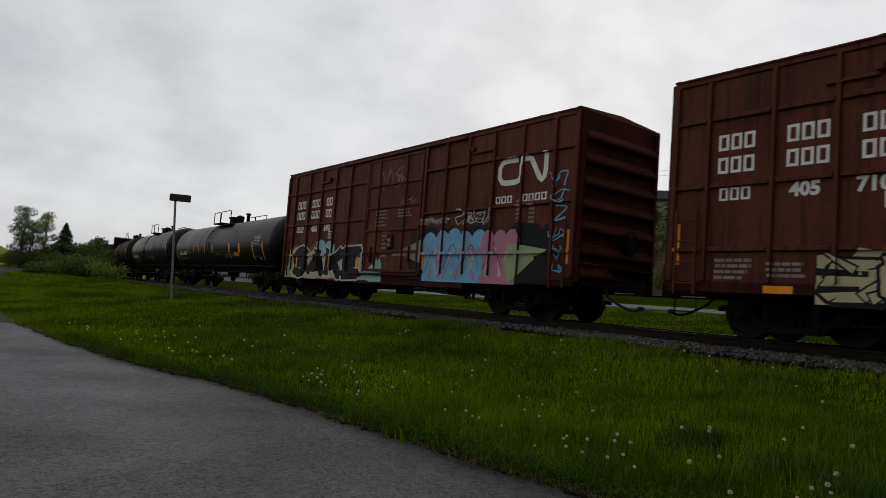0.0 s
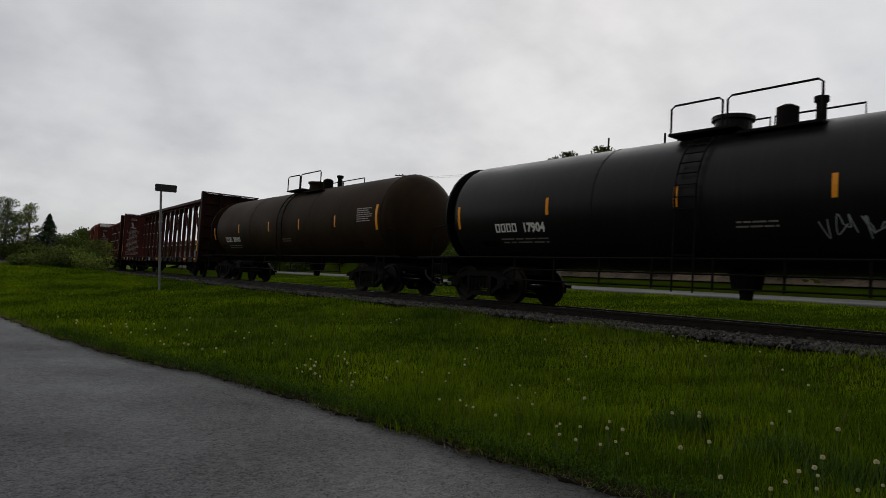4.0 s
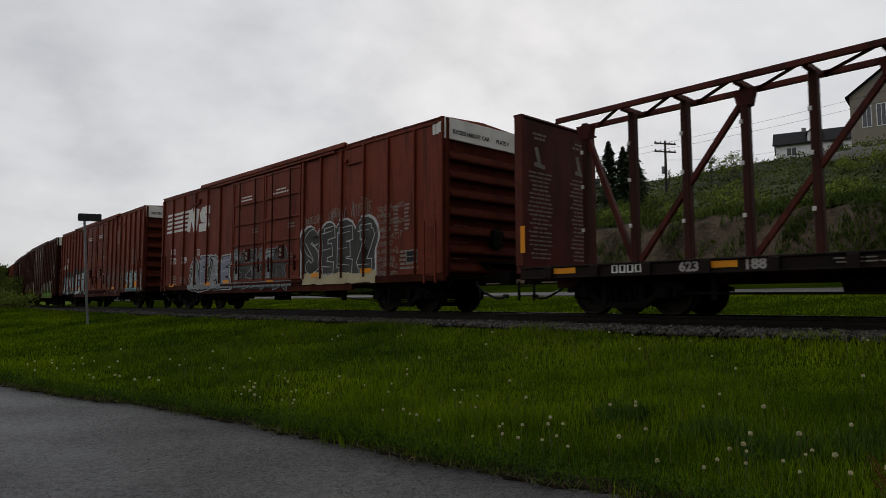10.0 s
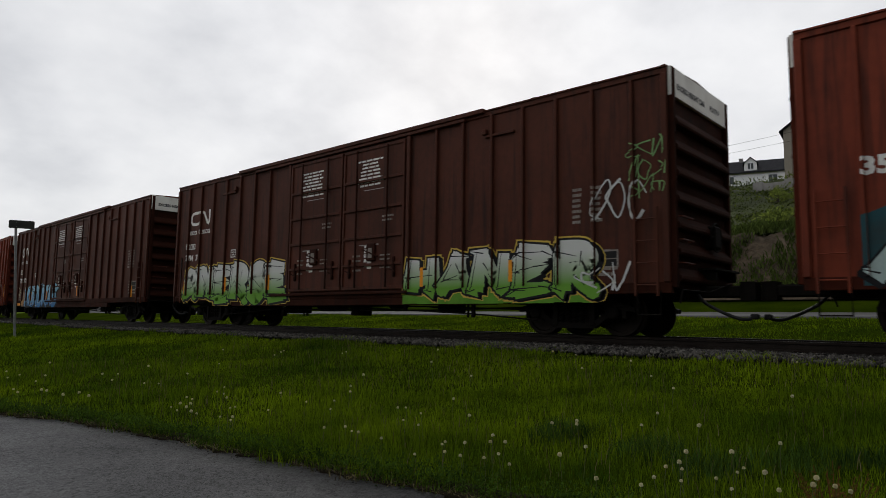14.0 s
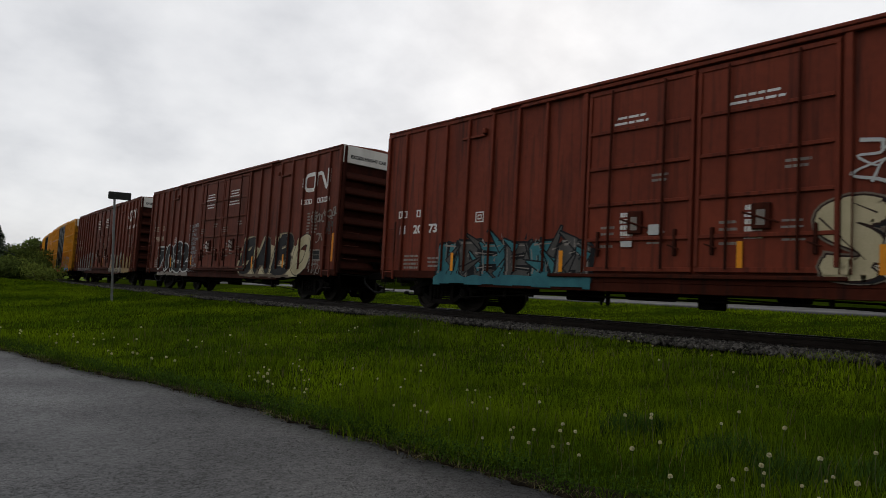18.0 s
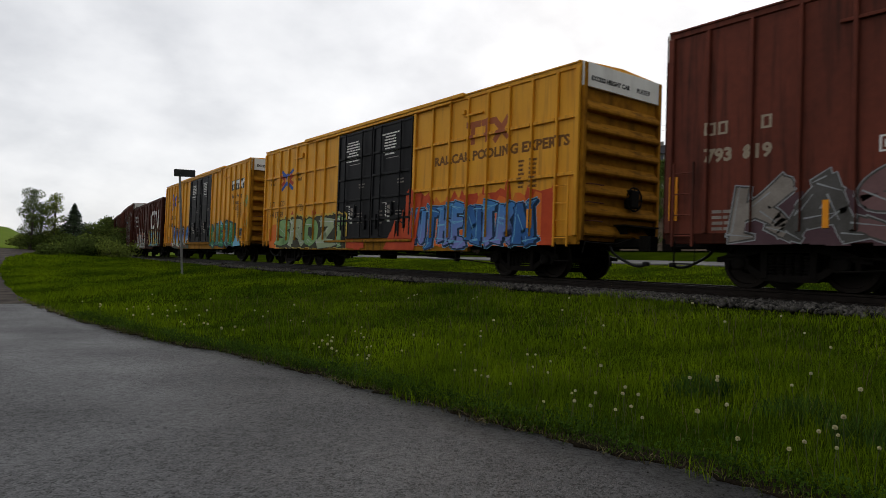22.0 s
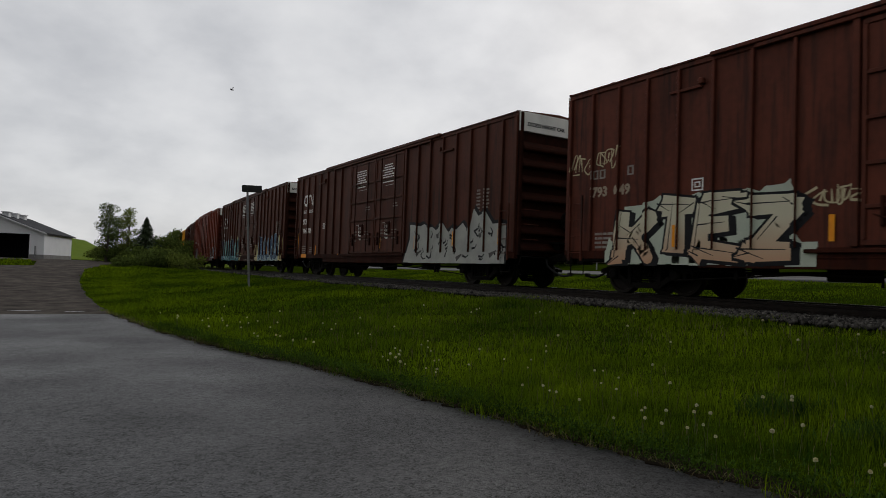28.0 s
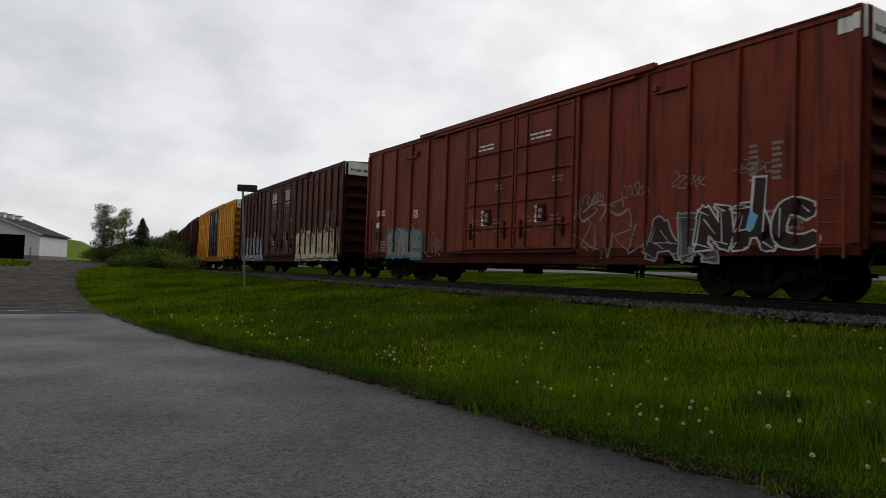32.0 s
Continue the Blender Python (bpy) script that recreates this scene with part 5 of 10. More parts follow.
    part("door_track", shared("lower_track:" + key + paint, lambda: Geo().box(-1.54, -1.45, h - dmax - 0.1, h - dmin + 0.9, 0, 0.07, 0.01)), SILL_GRIME[paint], car, m=pose(0, 0, 0.9))
    # door catch brackets high on the side
    for u, turn in ((dmin * 0.56, 1), (dmax + (L - dmax) * 0.37, -1)):
        part("door_stop", shared(f"door_stop:{turn}" + key + paint, lambda: Geo().box(-1.54, -1.44, -0.06, 0.06, top - 0.58, top - 0.44, 0.02).box(-1.5, -1.44, *sorted((0.0, turn * 0.8)), top - 0.64, top - 0.58, 0.01)), P, car, m=pose(0, h - u, 0))
    if L > 16:
        part("track_hood", shared(f"track_hood:{hood}" + key + paint, lambda: Geo().box(-1.56, -1.42, h - dmax - 2.45, h - dmin + 2.85, top - 0.07, top + (HOOD[paint] if hood is None else hood), 0.012)), P, car)
    # ends: pressed ribs
    for s in (-1, 1):
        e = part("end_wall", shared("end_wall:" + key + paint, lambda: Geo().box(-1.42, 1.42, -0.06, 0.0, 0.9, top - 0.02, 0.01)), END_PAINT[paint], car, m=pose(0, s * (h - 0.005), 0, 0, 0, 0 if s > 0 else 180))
        n = 7
        for k in range(n):
            z = 1.12 + k * (top - (0.75 if band else 0.35) - 1.12) / (n - 0.5)
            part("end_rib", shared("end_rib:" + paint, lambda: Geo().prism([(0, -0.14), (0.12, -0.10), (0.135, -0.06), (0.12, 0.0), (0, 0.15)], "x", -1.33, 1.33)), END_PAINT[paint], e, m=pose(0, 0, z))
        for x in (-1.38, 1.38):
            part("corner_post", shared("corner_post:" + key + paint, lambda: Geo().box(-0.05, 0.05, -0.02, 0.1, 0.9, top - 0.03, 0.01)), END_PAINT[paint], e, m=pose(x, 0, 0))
        if band:
            part("height_band", shared("height_band:" + key, lambda: Geo().box(-1.435, 1.435, 0.0, 0.075, top - 0.56, top - 0.01, 0.006)), WHITE, e, "white warning band")
            for x0 in (-1.2, 0.45):
                tagged(part("height_warning", shared(f"height_warning:{x0}{top}", lambda: warning_geo(x0, top)), LETTER_BLACK, e, "black warning words"), kind="stuff")
    hand_brake(car, h, P)
    for y in (-h + 0.42, h - 0.42):
        add_ladder(car, -1.56, y, 0.75, 2.35, 4)
        part("sill_step", shared("sill_step:" + paint, lambda: Geo().tube([(-1.46, -0.22, 0.85), (-1.47, -0.22, 0.42), (-1.47, 0.22, 0.42), (-1.46, 0.22, 0.85)], 0.02, 6)), STEEL_DARK, car, m=pose(0, y, 0))
    add_underframe(car, L)
    for s in (-1, 1):
        add_truck(car, s * (h - 2.2))
        add_coupling(car, s * h, 0 if s < 0 else 180)
    pt = Paint(car, L, sorted(surf), sheet_x, -1.471)
    if ribbed:
        pt.rails = [(a, b, z - 0.04, z + 0.04) for z in (RAILS if L < 16 else RAILS_TALL) for a, b in ((0.1, dmin - 0.1), (dmax + 0.1, L - 0.1))]
    for u, z in reflect:
        a, b = (0.1, 0.46) if reflect_up else (0.5, 0.13)
        part("reflector", pt.lay(Geo(), [rect(u, z, u + a, z + b)]), ORANGE, car, "orange reflective strip")
    return car, pt


def warning_geo(x0, top):
    g = Geo()
    cu = text_polys("EXCESS HEIGHT CAR" if x0 < 0 else "PLATE F", 0, 0, 0.105)
    for p in cu:
        g.poly([(-x0 - q[0], 0.080, top - 0.4 + q[1]) for q in p])
    return g


def hand_brake(car, h, P):
    """Wheel, grab irons and platform on the front end."""
    y = -h - 0.14
    part("brake_wheel", shared("brake_wheel", lambda: Geo().tube([(0.28 * math.cos(t), 0, 0.28 * math.sin(t)) for t in np.linspace(0, 6.283, 19)], 0.02, 6).box(-0.26, 0.26, -0.01, 0.01, -0.015, 0.015).box(-0.015, 0.015, -0.01, 0.01, -0.26, 0.26)), STEEL_DARK, car, m=pose(0.35, y - 0.02, 1.95))
    part("brake_housing", shared("brake_housing", lambda: Geo().box(-0.16, 0.16, -0.12, 0.12, -0.22, 0.22, 0.03)), STEEL_DARK, car, m=pose(0.35, y + 0.06, 1.95))
    part("end_platform", shared("end_platform", lambda: Geo().box(-0.2, 1.1, -0.34, 0.0, 1.28, 1.32).box(-0.1, -0.06, -0.3, 0.0, 1.1, 1.28).box(0.98, 1.02, -0.3, 0.0, 1.1, 1.28)), STEEL_DARK, car, m=pose(0, -h, 0))
    for k in range(3):
        part("grab_iron", shared("grab_iron", lambda: Geo().tube([(-0.25, 0.1, 0), (-0.25, 0, 0), (0.25, 0, 0), (0.25, 0.1, 0)], 0.014, 6)), P, car, m=pose(-1.0, y, 1.35 + k * 0.42))


def tank_car(label, L, paint, radius, dome_u, reflect, seed, crown, back=0.0):
    """A tank car: shell, saddle ends, platform with rails, ladders, walkways."""
    car = thing("tank_car", label, "tank car")
    car_mat[0] = STEEL_DARK
    h, zc = L / 2, crown - radius
    prof = [(-h, 0.02)]
    for k in range(1, 9):
        a = math.pi / 2 * k / 8
        prof.append((-h + 0.75 * (1 - math.cos(a)), radius * math.sin(a)))
    prof += [(-d - back, r) for d, r in reversed(prof)]
    part("tank_shell", Geo().lathe(prof, "y", 40, (0, 0, zc)), paint, car, smooth=True)
    for y in (-h + 0.75, -h * 0.33, h * 0.33, h - 0.75):
        part("weld_seam", Geo().lathe([(-0.03, radius), (-0.03, radius + 0.008), (0.03, radius + 0.008), (0.03, radius)], "y", 40, (0, y, zc)), paint, car)
    for s in (-1, 1):
        part("stub_sill", Geo().box(-0.3, 0.3, *sorted((s * (h - 3.4), s * (h + 0.35))), 0.74, 1.12, 0.03), STEEL_DARK, car)
        part("end_deck", Geo().box(-1.42, 1.42, *sorted((s * (h - 1.0), s * (h + 0.45))), 1.1, 1.16, 0.01), STEEL_DARK, car)
        part("saddle", Geo().prism([(-1.25, zc - radius * 0.55), (-0.35, 1.0), (0.35, 1.0), (1.25, zc - radius * 0.55), (0.7, zc - radius * 0.86), (-0.7, zc - radius * 0.86)], "y", s * (h - 2.3) - 0.22, s * (h - 2.3) + 0.22), STEEL_DARK, car)
        part("end_handrail", Geo().tube([(-1.12, s * (h - 1.3), 2.05), (-1.25, s * (h - 1.25), 2.12), (-1.3, s * (h - 0.12), 1.98), (-1.3, s * (h - 0.05), 1.9), (-1.3, s * (h - 0.05), 1.05)], 0.02, 6), STEEL_DARK, car)
        add_ladder(car, -1.46, s * (h - 0.55), 0.42, 1.12, 2, name="step")
        add_truck(car, s * (h - 1.9))
        add_coupling(car, s * (h + 0.3), 0 if s < 0 else 180)
    part("side_rail", Geo().tube([(-1.45, -h + 1.0, 1.14), (-1.45, h - 1.0, 1.14)], 0.025, 6), STEEL_DARK, car)
    part("running_pipe", Geo().tube([(-1.3, -h + 3.3, 0.6), (-1.3, h - 3.3, 0.6)], 0.02, 6).tube([(-1.3, -h + 3.3, 0.86), (-1.3, h - 3.3, 0.86)], 0.02, 6), STEEL_DARK, car)
    for k in range(9):
        y = -h + 3.4 + k * (L - 6.8) / 8
        part("pipe_hanger", shared("pipe_hanger", lambda: Geo().box(-1.315, -1.285, -0.02, 0.02, 0.56, 1.15)), STEEL_DARK, car, m=pose(0, y, 0))
    part("bottom_outlet", Geo().lathe([(0.42, 0.12), (0.62, 0.14), (0.62, 0.28), (0.95, 0.34), (1.1, 0.5)], "z", 14, (0, h - dome_u, 0)), STEEL_DARK, car)
    y, zt = h - dome_u, zc + radius
    part("manway", Geo().lathe([(zt - 0.1, 0.36), (zt + 0.28, 0.36), (zt + 0.28, 0.42), (zt + 0.36, 0.42), (zt + 0.4, 0.1)], "z", 18, (0, y + 0.4, 0)), paint, car)
    part("valve_cover", Geo().lathe([(zt - 0.1, 0.2), (zt + 0.34, 0.2), (zt + 0.4, 0.08)], "z", 14, (-0.15, y - 0.75, 0)), STEEL_DARK, car)
    part("vent_pipe", Geo().tube([(0.1, y - 1.25, zt - 0.1), (0.1, y - 1.25, zt + 0.42)], 0.09, 10).tube([(0.1, y - 1.25, zt + 0.42), (0.1, y - 1.25, zt + 0.52)], 0.13, 10), STEEL_DARK, car)
    part("platform", Geo().box(-1.0, 1.0, y - 0.2, y + 1.25, zt - 0.10, zt - 0.05).box(-1.0, -0.55, y - 1.7, y - 0.2, zt - 0.24, zt - 0.19), STEEL_DARK, car)
    for a, b in ((1.2, 0.1), (0.0, -1.7)):
        part("platform_rail", Geo().tube([(-0.98, y + a, zt - 0.1), (-0.98, y + a, zt + 0.46), (-0.98, y + a - 0.08, zt + 0.52), (-0.98, y + b + 0.08, zt + 0.52), (-0.98, y + b, zt + 0.46), (-0.98, y + b, zt - 0.1)], 0.022, 6), STEEL_DARK, car)
        part("platform_rail", Geo().tube([(0.95, y + a, zt - 0.1), (0.95, y + a, zt + 0.52), (0.95, y + b, zt + 0.52), (0.95, y + b, zt - 0.1)], 0.022, 6), STEEL_DARK, car)
    pts = [(-math.sin(a) * (radius + 0.09), y + 0.5, zc + math.cos(a) * (radius + 0.09)) for a in np.linspace(0.5, 1.75, 9)] + [(-1.5, y + 0.5, 1.2), (-1.5, y + 0.5, 0.5)]
    for s in (-0.22, 0.22):
        part("ladder_rail", Geo().tube([(p[0], p[1] + s, p[2]) for p in pts], 0.02, 6), STEEL_DARK, car)
    for k, p in enumerate(pts[:-1]):
        part("ladder_rung", Geo().tube([(p[0], p[1] - 0.22, p[2]), (p[0], p[1] + 0.22, p[2])], 0.015, 6), STEEL_DARK, car)

    def on_shell(name, quads, material, label="", lift=0.006):
        """Paint that follows the round shell; v is measured up the curve as height."""
        g = Geo()
        for q in quads:
            g.poly([(-math.sqrt(max(radius ** 2 - (v - zc) ** 2, 0.01)) - lift, h - u, v) for u, v in q])
        return part(name, g, material, car, label)
    for u, v, w, hh in reflect:
        on_shell("reflector", [rect(u, v + k * hh / 4, u + w, v + (k + 1) * hh / 4) for k in range(4)], ORANGE, "orange reflective strip")
    rnd = random.Random(seed)
    return car, on_shell, rnd, zc


def centerbeam(label, L, holed_top, seed):
    """A bulkhead flat car with a truss down its middle."""
    car = thing("centerbeam_flatcar", label, "flat car")
    h, top = L / 2, 4.53
    B = BEAM_RED if holed_top else BEAM_BROWN
    car_mat[0] = STEEL_DARK
    part("deck", Geo().box(-1.42, 1.42, -h, h, 0.88, 0.97), B, car)
    part("side_sill", Geo().box(-1.5, -1.42, -h, h, 0.76, 0.8, 0.01).box(-1.47, -1.42, -h, h, 0.8, 0.99).box(-1.5, -1.42, -h, h, 0.99, 1.03, 0.01), BEAM_SILL, car)
    part("side_sill", Geo().box(1.42, 1.5, -h, h, 0.72, 1.06, 0.015), B, car)
    part("center_sill", Geo().box(-0.3, 0.3, -h + 0.1, h - 0.1, 0.6, 0.88, 0.02), B, car)
    for k in range(19):
        y = -h + 0.8 + k * (L - 1.6) / 18
        part("stake_pocket", shared("stake_pocket", lambda: Geo().box(-1.56, -1.5, -0.09, 0.09, 0.76, 1.0, 0.01)), BEAM_SILL, car, m=pose(0, y, 0))
    n = 17
    y0, y1 = -h + 0.793, h - 0.793
    step = (y1 - y0) / n
    for k in range(n + 1):
        y = y0 + k * step
        part("truss_post", shared("truss_post", lambda: Geo().box(-0.1, 0.1, -0.075, 0.075, 0.97, top - 0.14, 0.02)), B, car, m=pose(0, y, 0))
        for z in (1.9, 2.9, 3.7):
            part("lashing_ring", shared("lashing_ring", lambda: Geo().box(-0.135, -0.1, 0.02, 0.08, -0.04, 0.04)), LETTER, car, m=pose(0, y, z))
    for low, high in ((1, 0), (1, 3), (3, 5), (5, 7), (7, 9), (10, 8), (12, 10), (14, 12), (16, 14), (16, 17)):
        ya, yb = y0 + (n - low) * step, y0 + (n - high) * step
        part("truss_brace", Geo().prism([(ya - 0.06, 1.0), (ya + 0.06, 1.0), (yb + 0.06, top - 0.35), (yb - 0.06, top - 0.35)], "x", -0.06, 0.06), B, car)
        part("gusset", Geo().prism([(yb - 0.2, top - 0.2), (yb + 0.2, top - 0.2), (yb + 0.12, top - 0.52), (yb - 0.12, top - 0.52)], "x", -0.11, 0.11), B, car)
    if holed_top:
        for x in (-0.52, 0.44):
            part("top_chord", Geo().box(x, x + 0.08, -h + 0.3, h - 0.3, top - 0.14, top - 0.02, 0.01), B, car)
        for k in range(n):
            ya, yb = y0 + k * step, y0 + (k + 1) * step
            part("top_lacing", Geo().poly([(-0.46, ya, top - 0.07), (-0.46, ya + 0.12, top - 0.07), (0.46, yb, top - 0.07), (0.46, yb - 0.12, top - 0.07)]).poly([(-0.46, ya, top - 0.1), (0.46, yb - 0.12, top - 0.1), (0.46, yb, top - 0.1), (-0.46, ya + 0.12, top - 0.1)]), B, car)
            part("top_strut", shared("top_strut", lambda: Geo().box(-0.44, 0.44, -0.05, 0.05, top - 0.16, top - 0.06)), B, car, m=pose(0, ya, 0))
    else:
        for x in (-0.42, 0.16):
            part("top_plate", Geo().box(x, x + 0.26, -h + 0.3, h - 0.3, top - 0.15, top - 0.09, 0.01), B, car)
        for x in (-0.425, 0.365):
            part("top_chord", Geo().box(x, x + 0.06, -h + 0.3, h - 0.3, top - 0.16, top, 0.01), B, car)
        for k in range(n):
            part("top_tie", shared("top_tie", lambda: Geo().box(-0.16, 0.16, -0.36, 0.36, top - 0.145, top - 0.095)), B, car, m=pose(0, y0 + (k + 0.5) * step, 0))
    crown = top - 0.1
    for s in (-1, 1):
        e = part("bulkhead", Geo().box(-1.45, 1.45, *sorted((s * (h - 0.06), s * h)), 0.9, crown, 0.01), BEAM_RED if s > 0 else DARK_BEAM, car)
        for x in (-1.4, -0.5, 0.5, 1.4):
            part("bulkhead_post", Geo().box(x - 0.07, x + 0.07, *sorted((s * h, s * (h + 0.12))), 0.9, crown + 0.02, 0.01), B if s > 0 else DARK_BEAM, e)
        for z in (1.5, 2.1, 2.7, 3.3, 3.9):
            part("bulkhead_rail", Geo().box(-1.33, 1.33, *sorted((s * h, s * (h + 0.07))), z - 0.05, z + 0.05, 0.01), B if s > 0 else DARK_BEAM, e)
        part("bulkhead_edge", Geo().box(-1.5, -1.42, *sorted((s * (h - 0.1), s * (h + 0.12))), 1.06, crown + 0.02, 0.01), B, e)
        part("bulkhead_cap", Geo().box(-1.5, 1.5, *sorted((s * (h - 0.1), s * (h + 0.14))), crown + 0.02, crown + 0.06), B, e)
        add_truck(car, s * (h - 2.3))
        add_coupling(car, s * h, 0 if s < 0 else 180)
        add_ladder(car, -1.53, s * (h - 0.2), 0.3, 0.72, 2, name="step")
    for k in range(4):
        y = -h + 4.2 + k * (L - 8.4) / 3
        part("rod_hanger", shared("beam_hanger", lambda: Geo().box(-1.2, -1.16, -0.05, 0.05, 0.3, 0.9)), STEEL_DARK, car, m=pose(0, y, 0))
    part("brake_rod", Geo().tube([(-1.18, -h + 3.6, 0.42), (-1.18, 0, 0.36), (-1.18, h - 3.6, 0.42)], 0.025, 6), STEEL_DARK, car)
    part("air_reservoir", shared("air_reservoir", lambda: Geo()), STEEL_DARK, car, m=pose(-0.7, 2.6, 0.6))
    part("air_reservoir", shared("air_reservoir", lambda: Geo()), STEEL_DARK, car, m=pose(-0.7, 4.4, 0.6))
    pt = Paint(car, L, [], -1.47)
    for k, u in enumerate((0.9, 4.2, 8.0, 12.2, 16.3, 19.2, L - 0.9)):
        part("reflector", pt.lay(Geo(), [rect(u, 0.86, u + 0.55, 0.98)]), ORANGE, car, "orange reflective strip")
    for u in (L - 0.2, 0.03):
        part("end_reflector", Paint(car, L, [], -1.505).lay(Geo(), [rect(u, 1.35, u + 0.13, 1.95)]), ORANGE, car, "orange reflective plate")
    return car, pt


# ---- the cars of this train, front to rear; a place is the distance of a car's front end up the line at the start ----
TRAIN = []
SIXTY, FIFTY = ((7.0, 9.4), (9.4, 11.8)), ((6.45, 9.6),)


def spray(name, rgb, b=None):
    return mat("spray_" + name, rgb, b, rough=0.55, scale=2.5, fine=30, bump=0.05)


S_WHITE, S_CREAM, S_BLACK = spray("white", (0.60, 0.60, 0.58), (0.45, 0.46, 0.45)), spray("cream", (0.55, 0.47, 0.30), (0.42, 0.36, 0.22)), spray("black", (0.014, 0.014, 0.016))
S_SILVER, S_GREY, S_DIM = spray("silver", (0.33, 0.34, 0.35), (0.22, 0.23, 0.24)), spray("dark_grey", (0.10, 0.095, 0.09), (0.06, 0.055, 0.05)), spray("dusty_white", (0.28, 0.25, 0.22), (0.18, 0.15, 0.13))
S_BLUE, S_SKY, S_TEAL, S_NAVY = spray("blue", (0.04, 0.16, 0.42), (0.03, 0.10, 0.30)), spray("sky_blue", (0.20, 0.48, 0.66), (0.13, 0.36, 0.55)), spray("teal", (0.05, 0.20, 0.22), (0.03, 0.12, 0.15)), spray("navy", (0.015, 0.04, 0.09))
S_GREEN, S_LIME, S_PINK, S_ORANGE = spray("green", (0.03, 0.24, 0.08), (0.02, 0.16, 0.06)), spray("pale_green", (0.24, 0.40, 0.15), (0.16, 0.30, 0.12)), spray("pink", (0.50, 0.22, 0.30), (0.42, 0.18, 0.26)), spray("orange", (0.70, 0.13, 0.02), (0.60, 0.18, 0.03))
S_PALE = spray("pale_lime", (0.36, 0.42, 0.24), (0.28, 0.34, 0.22))
S_RUST = spray("rust_orange", (0.20, 0.085, 0.045), (0.12, 0.045, 0.028))
S_RED = spray("red_orange", (0.55, 0.075, 0.02), (0.42, 0.05, 0.018))
S_YELLOW, S_MINT = spray("yellow", (0.62, 0.44, 0.08), (0.5, 0.34, 0.06)), spray("mint", (0.32, 0.52, 0.50), (0.22, 0.42, 0.44))
G_WHITE_GREEN, G_SKY_BLUE = graded("fade_green_to_white", (0.14, 0.33, 0.04), (0.62, 0.63, 0.60), 1.0, 1.65), graded("fade_blue_to_sky", (0.05, 0.20, 0.45), (0.28, 0.55, 0.70), 0.7, 1.6)
G_BLUE_WHITE, G_CREAM_RUST = graded("fade_white_to_blue", (0.55, 0.60, 0.50), (0.02, 0.14, 0.46), 0.95, 1.5), graded("fade_orange_to_cream", (0.52, 0.30, 0.18), (0.58, 0.54, 0.40), 0.7, 1.6)
G_VIOLET = graded("fade_violet_to_blue", (0.20, 0.22, 0.52), (0.06, 0.22, 0.52), 0.8, 1.8)


def put(car, a, L):
    TRAIN.append((car, a + L / 2))


def strips(p, items, up=True):
    """Orange reflective strips; items: (u, v)."""
    for u, v in items:
        p.put("reflector", [rect(u, v, u + 0.1, v + 0.46) if up else rect(u, v, u + 0.5, v + 0.13)], ORANGE, "orange reflective strip")


def number(p, body, u, v, h=0.24, material=None, spread=1.0, name="road_number"):
    p.put(name, text_polys(body, u, v, h, spread), material or LETTER, "")


def data_blocks(p, seed, L=18.45, dark=False, material=None):
    """The small unread lettering that every boxcar wears."""
    r, m = random.Random(seed), material or LETTER_DIM
    p.put("stencil", lines(0.95, 1.05, 0.75, 0.42, 4, r), m)
    p.put("stencil", lines(1.95, 1.1, 0.7, 0.3, 3, r), m)
    p.put("stencil", lines(L - 1.75, 1.15, 0.8, 0.55, 5, r), m)
    p.put("stencil", lines(L - 2.0, 2.2, 0.22, 0.75, 7, r), m)
    p.put("stencil", lines(L - 1.55, 2.2, 0.22, 0.75, 7, r), m)
    p.put("test_plate", ring(3.70, 2.2, 3.98, 2.46, 0.03) + ring(3.77, 2.27, 3.91, 2.39, 0.025), LETTER if m is LETTER_DIM else m)
    if L > 16:
        p.put("data_plate", [rect(L - 1.48, 1.3, L - 1.02, 1.64)], LETTER_BLACK, "black data plate")
        p.put("data_plate_edge", ring(L - 1.48, 1.3, L - 1.02, 1.64, 0.03) + [rect(L - 1.45, 1.46, L - 1.05, 1.48)], LETTER_DIM)


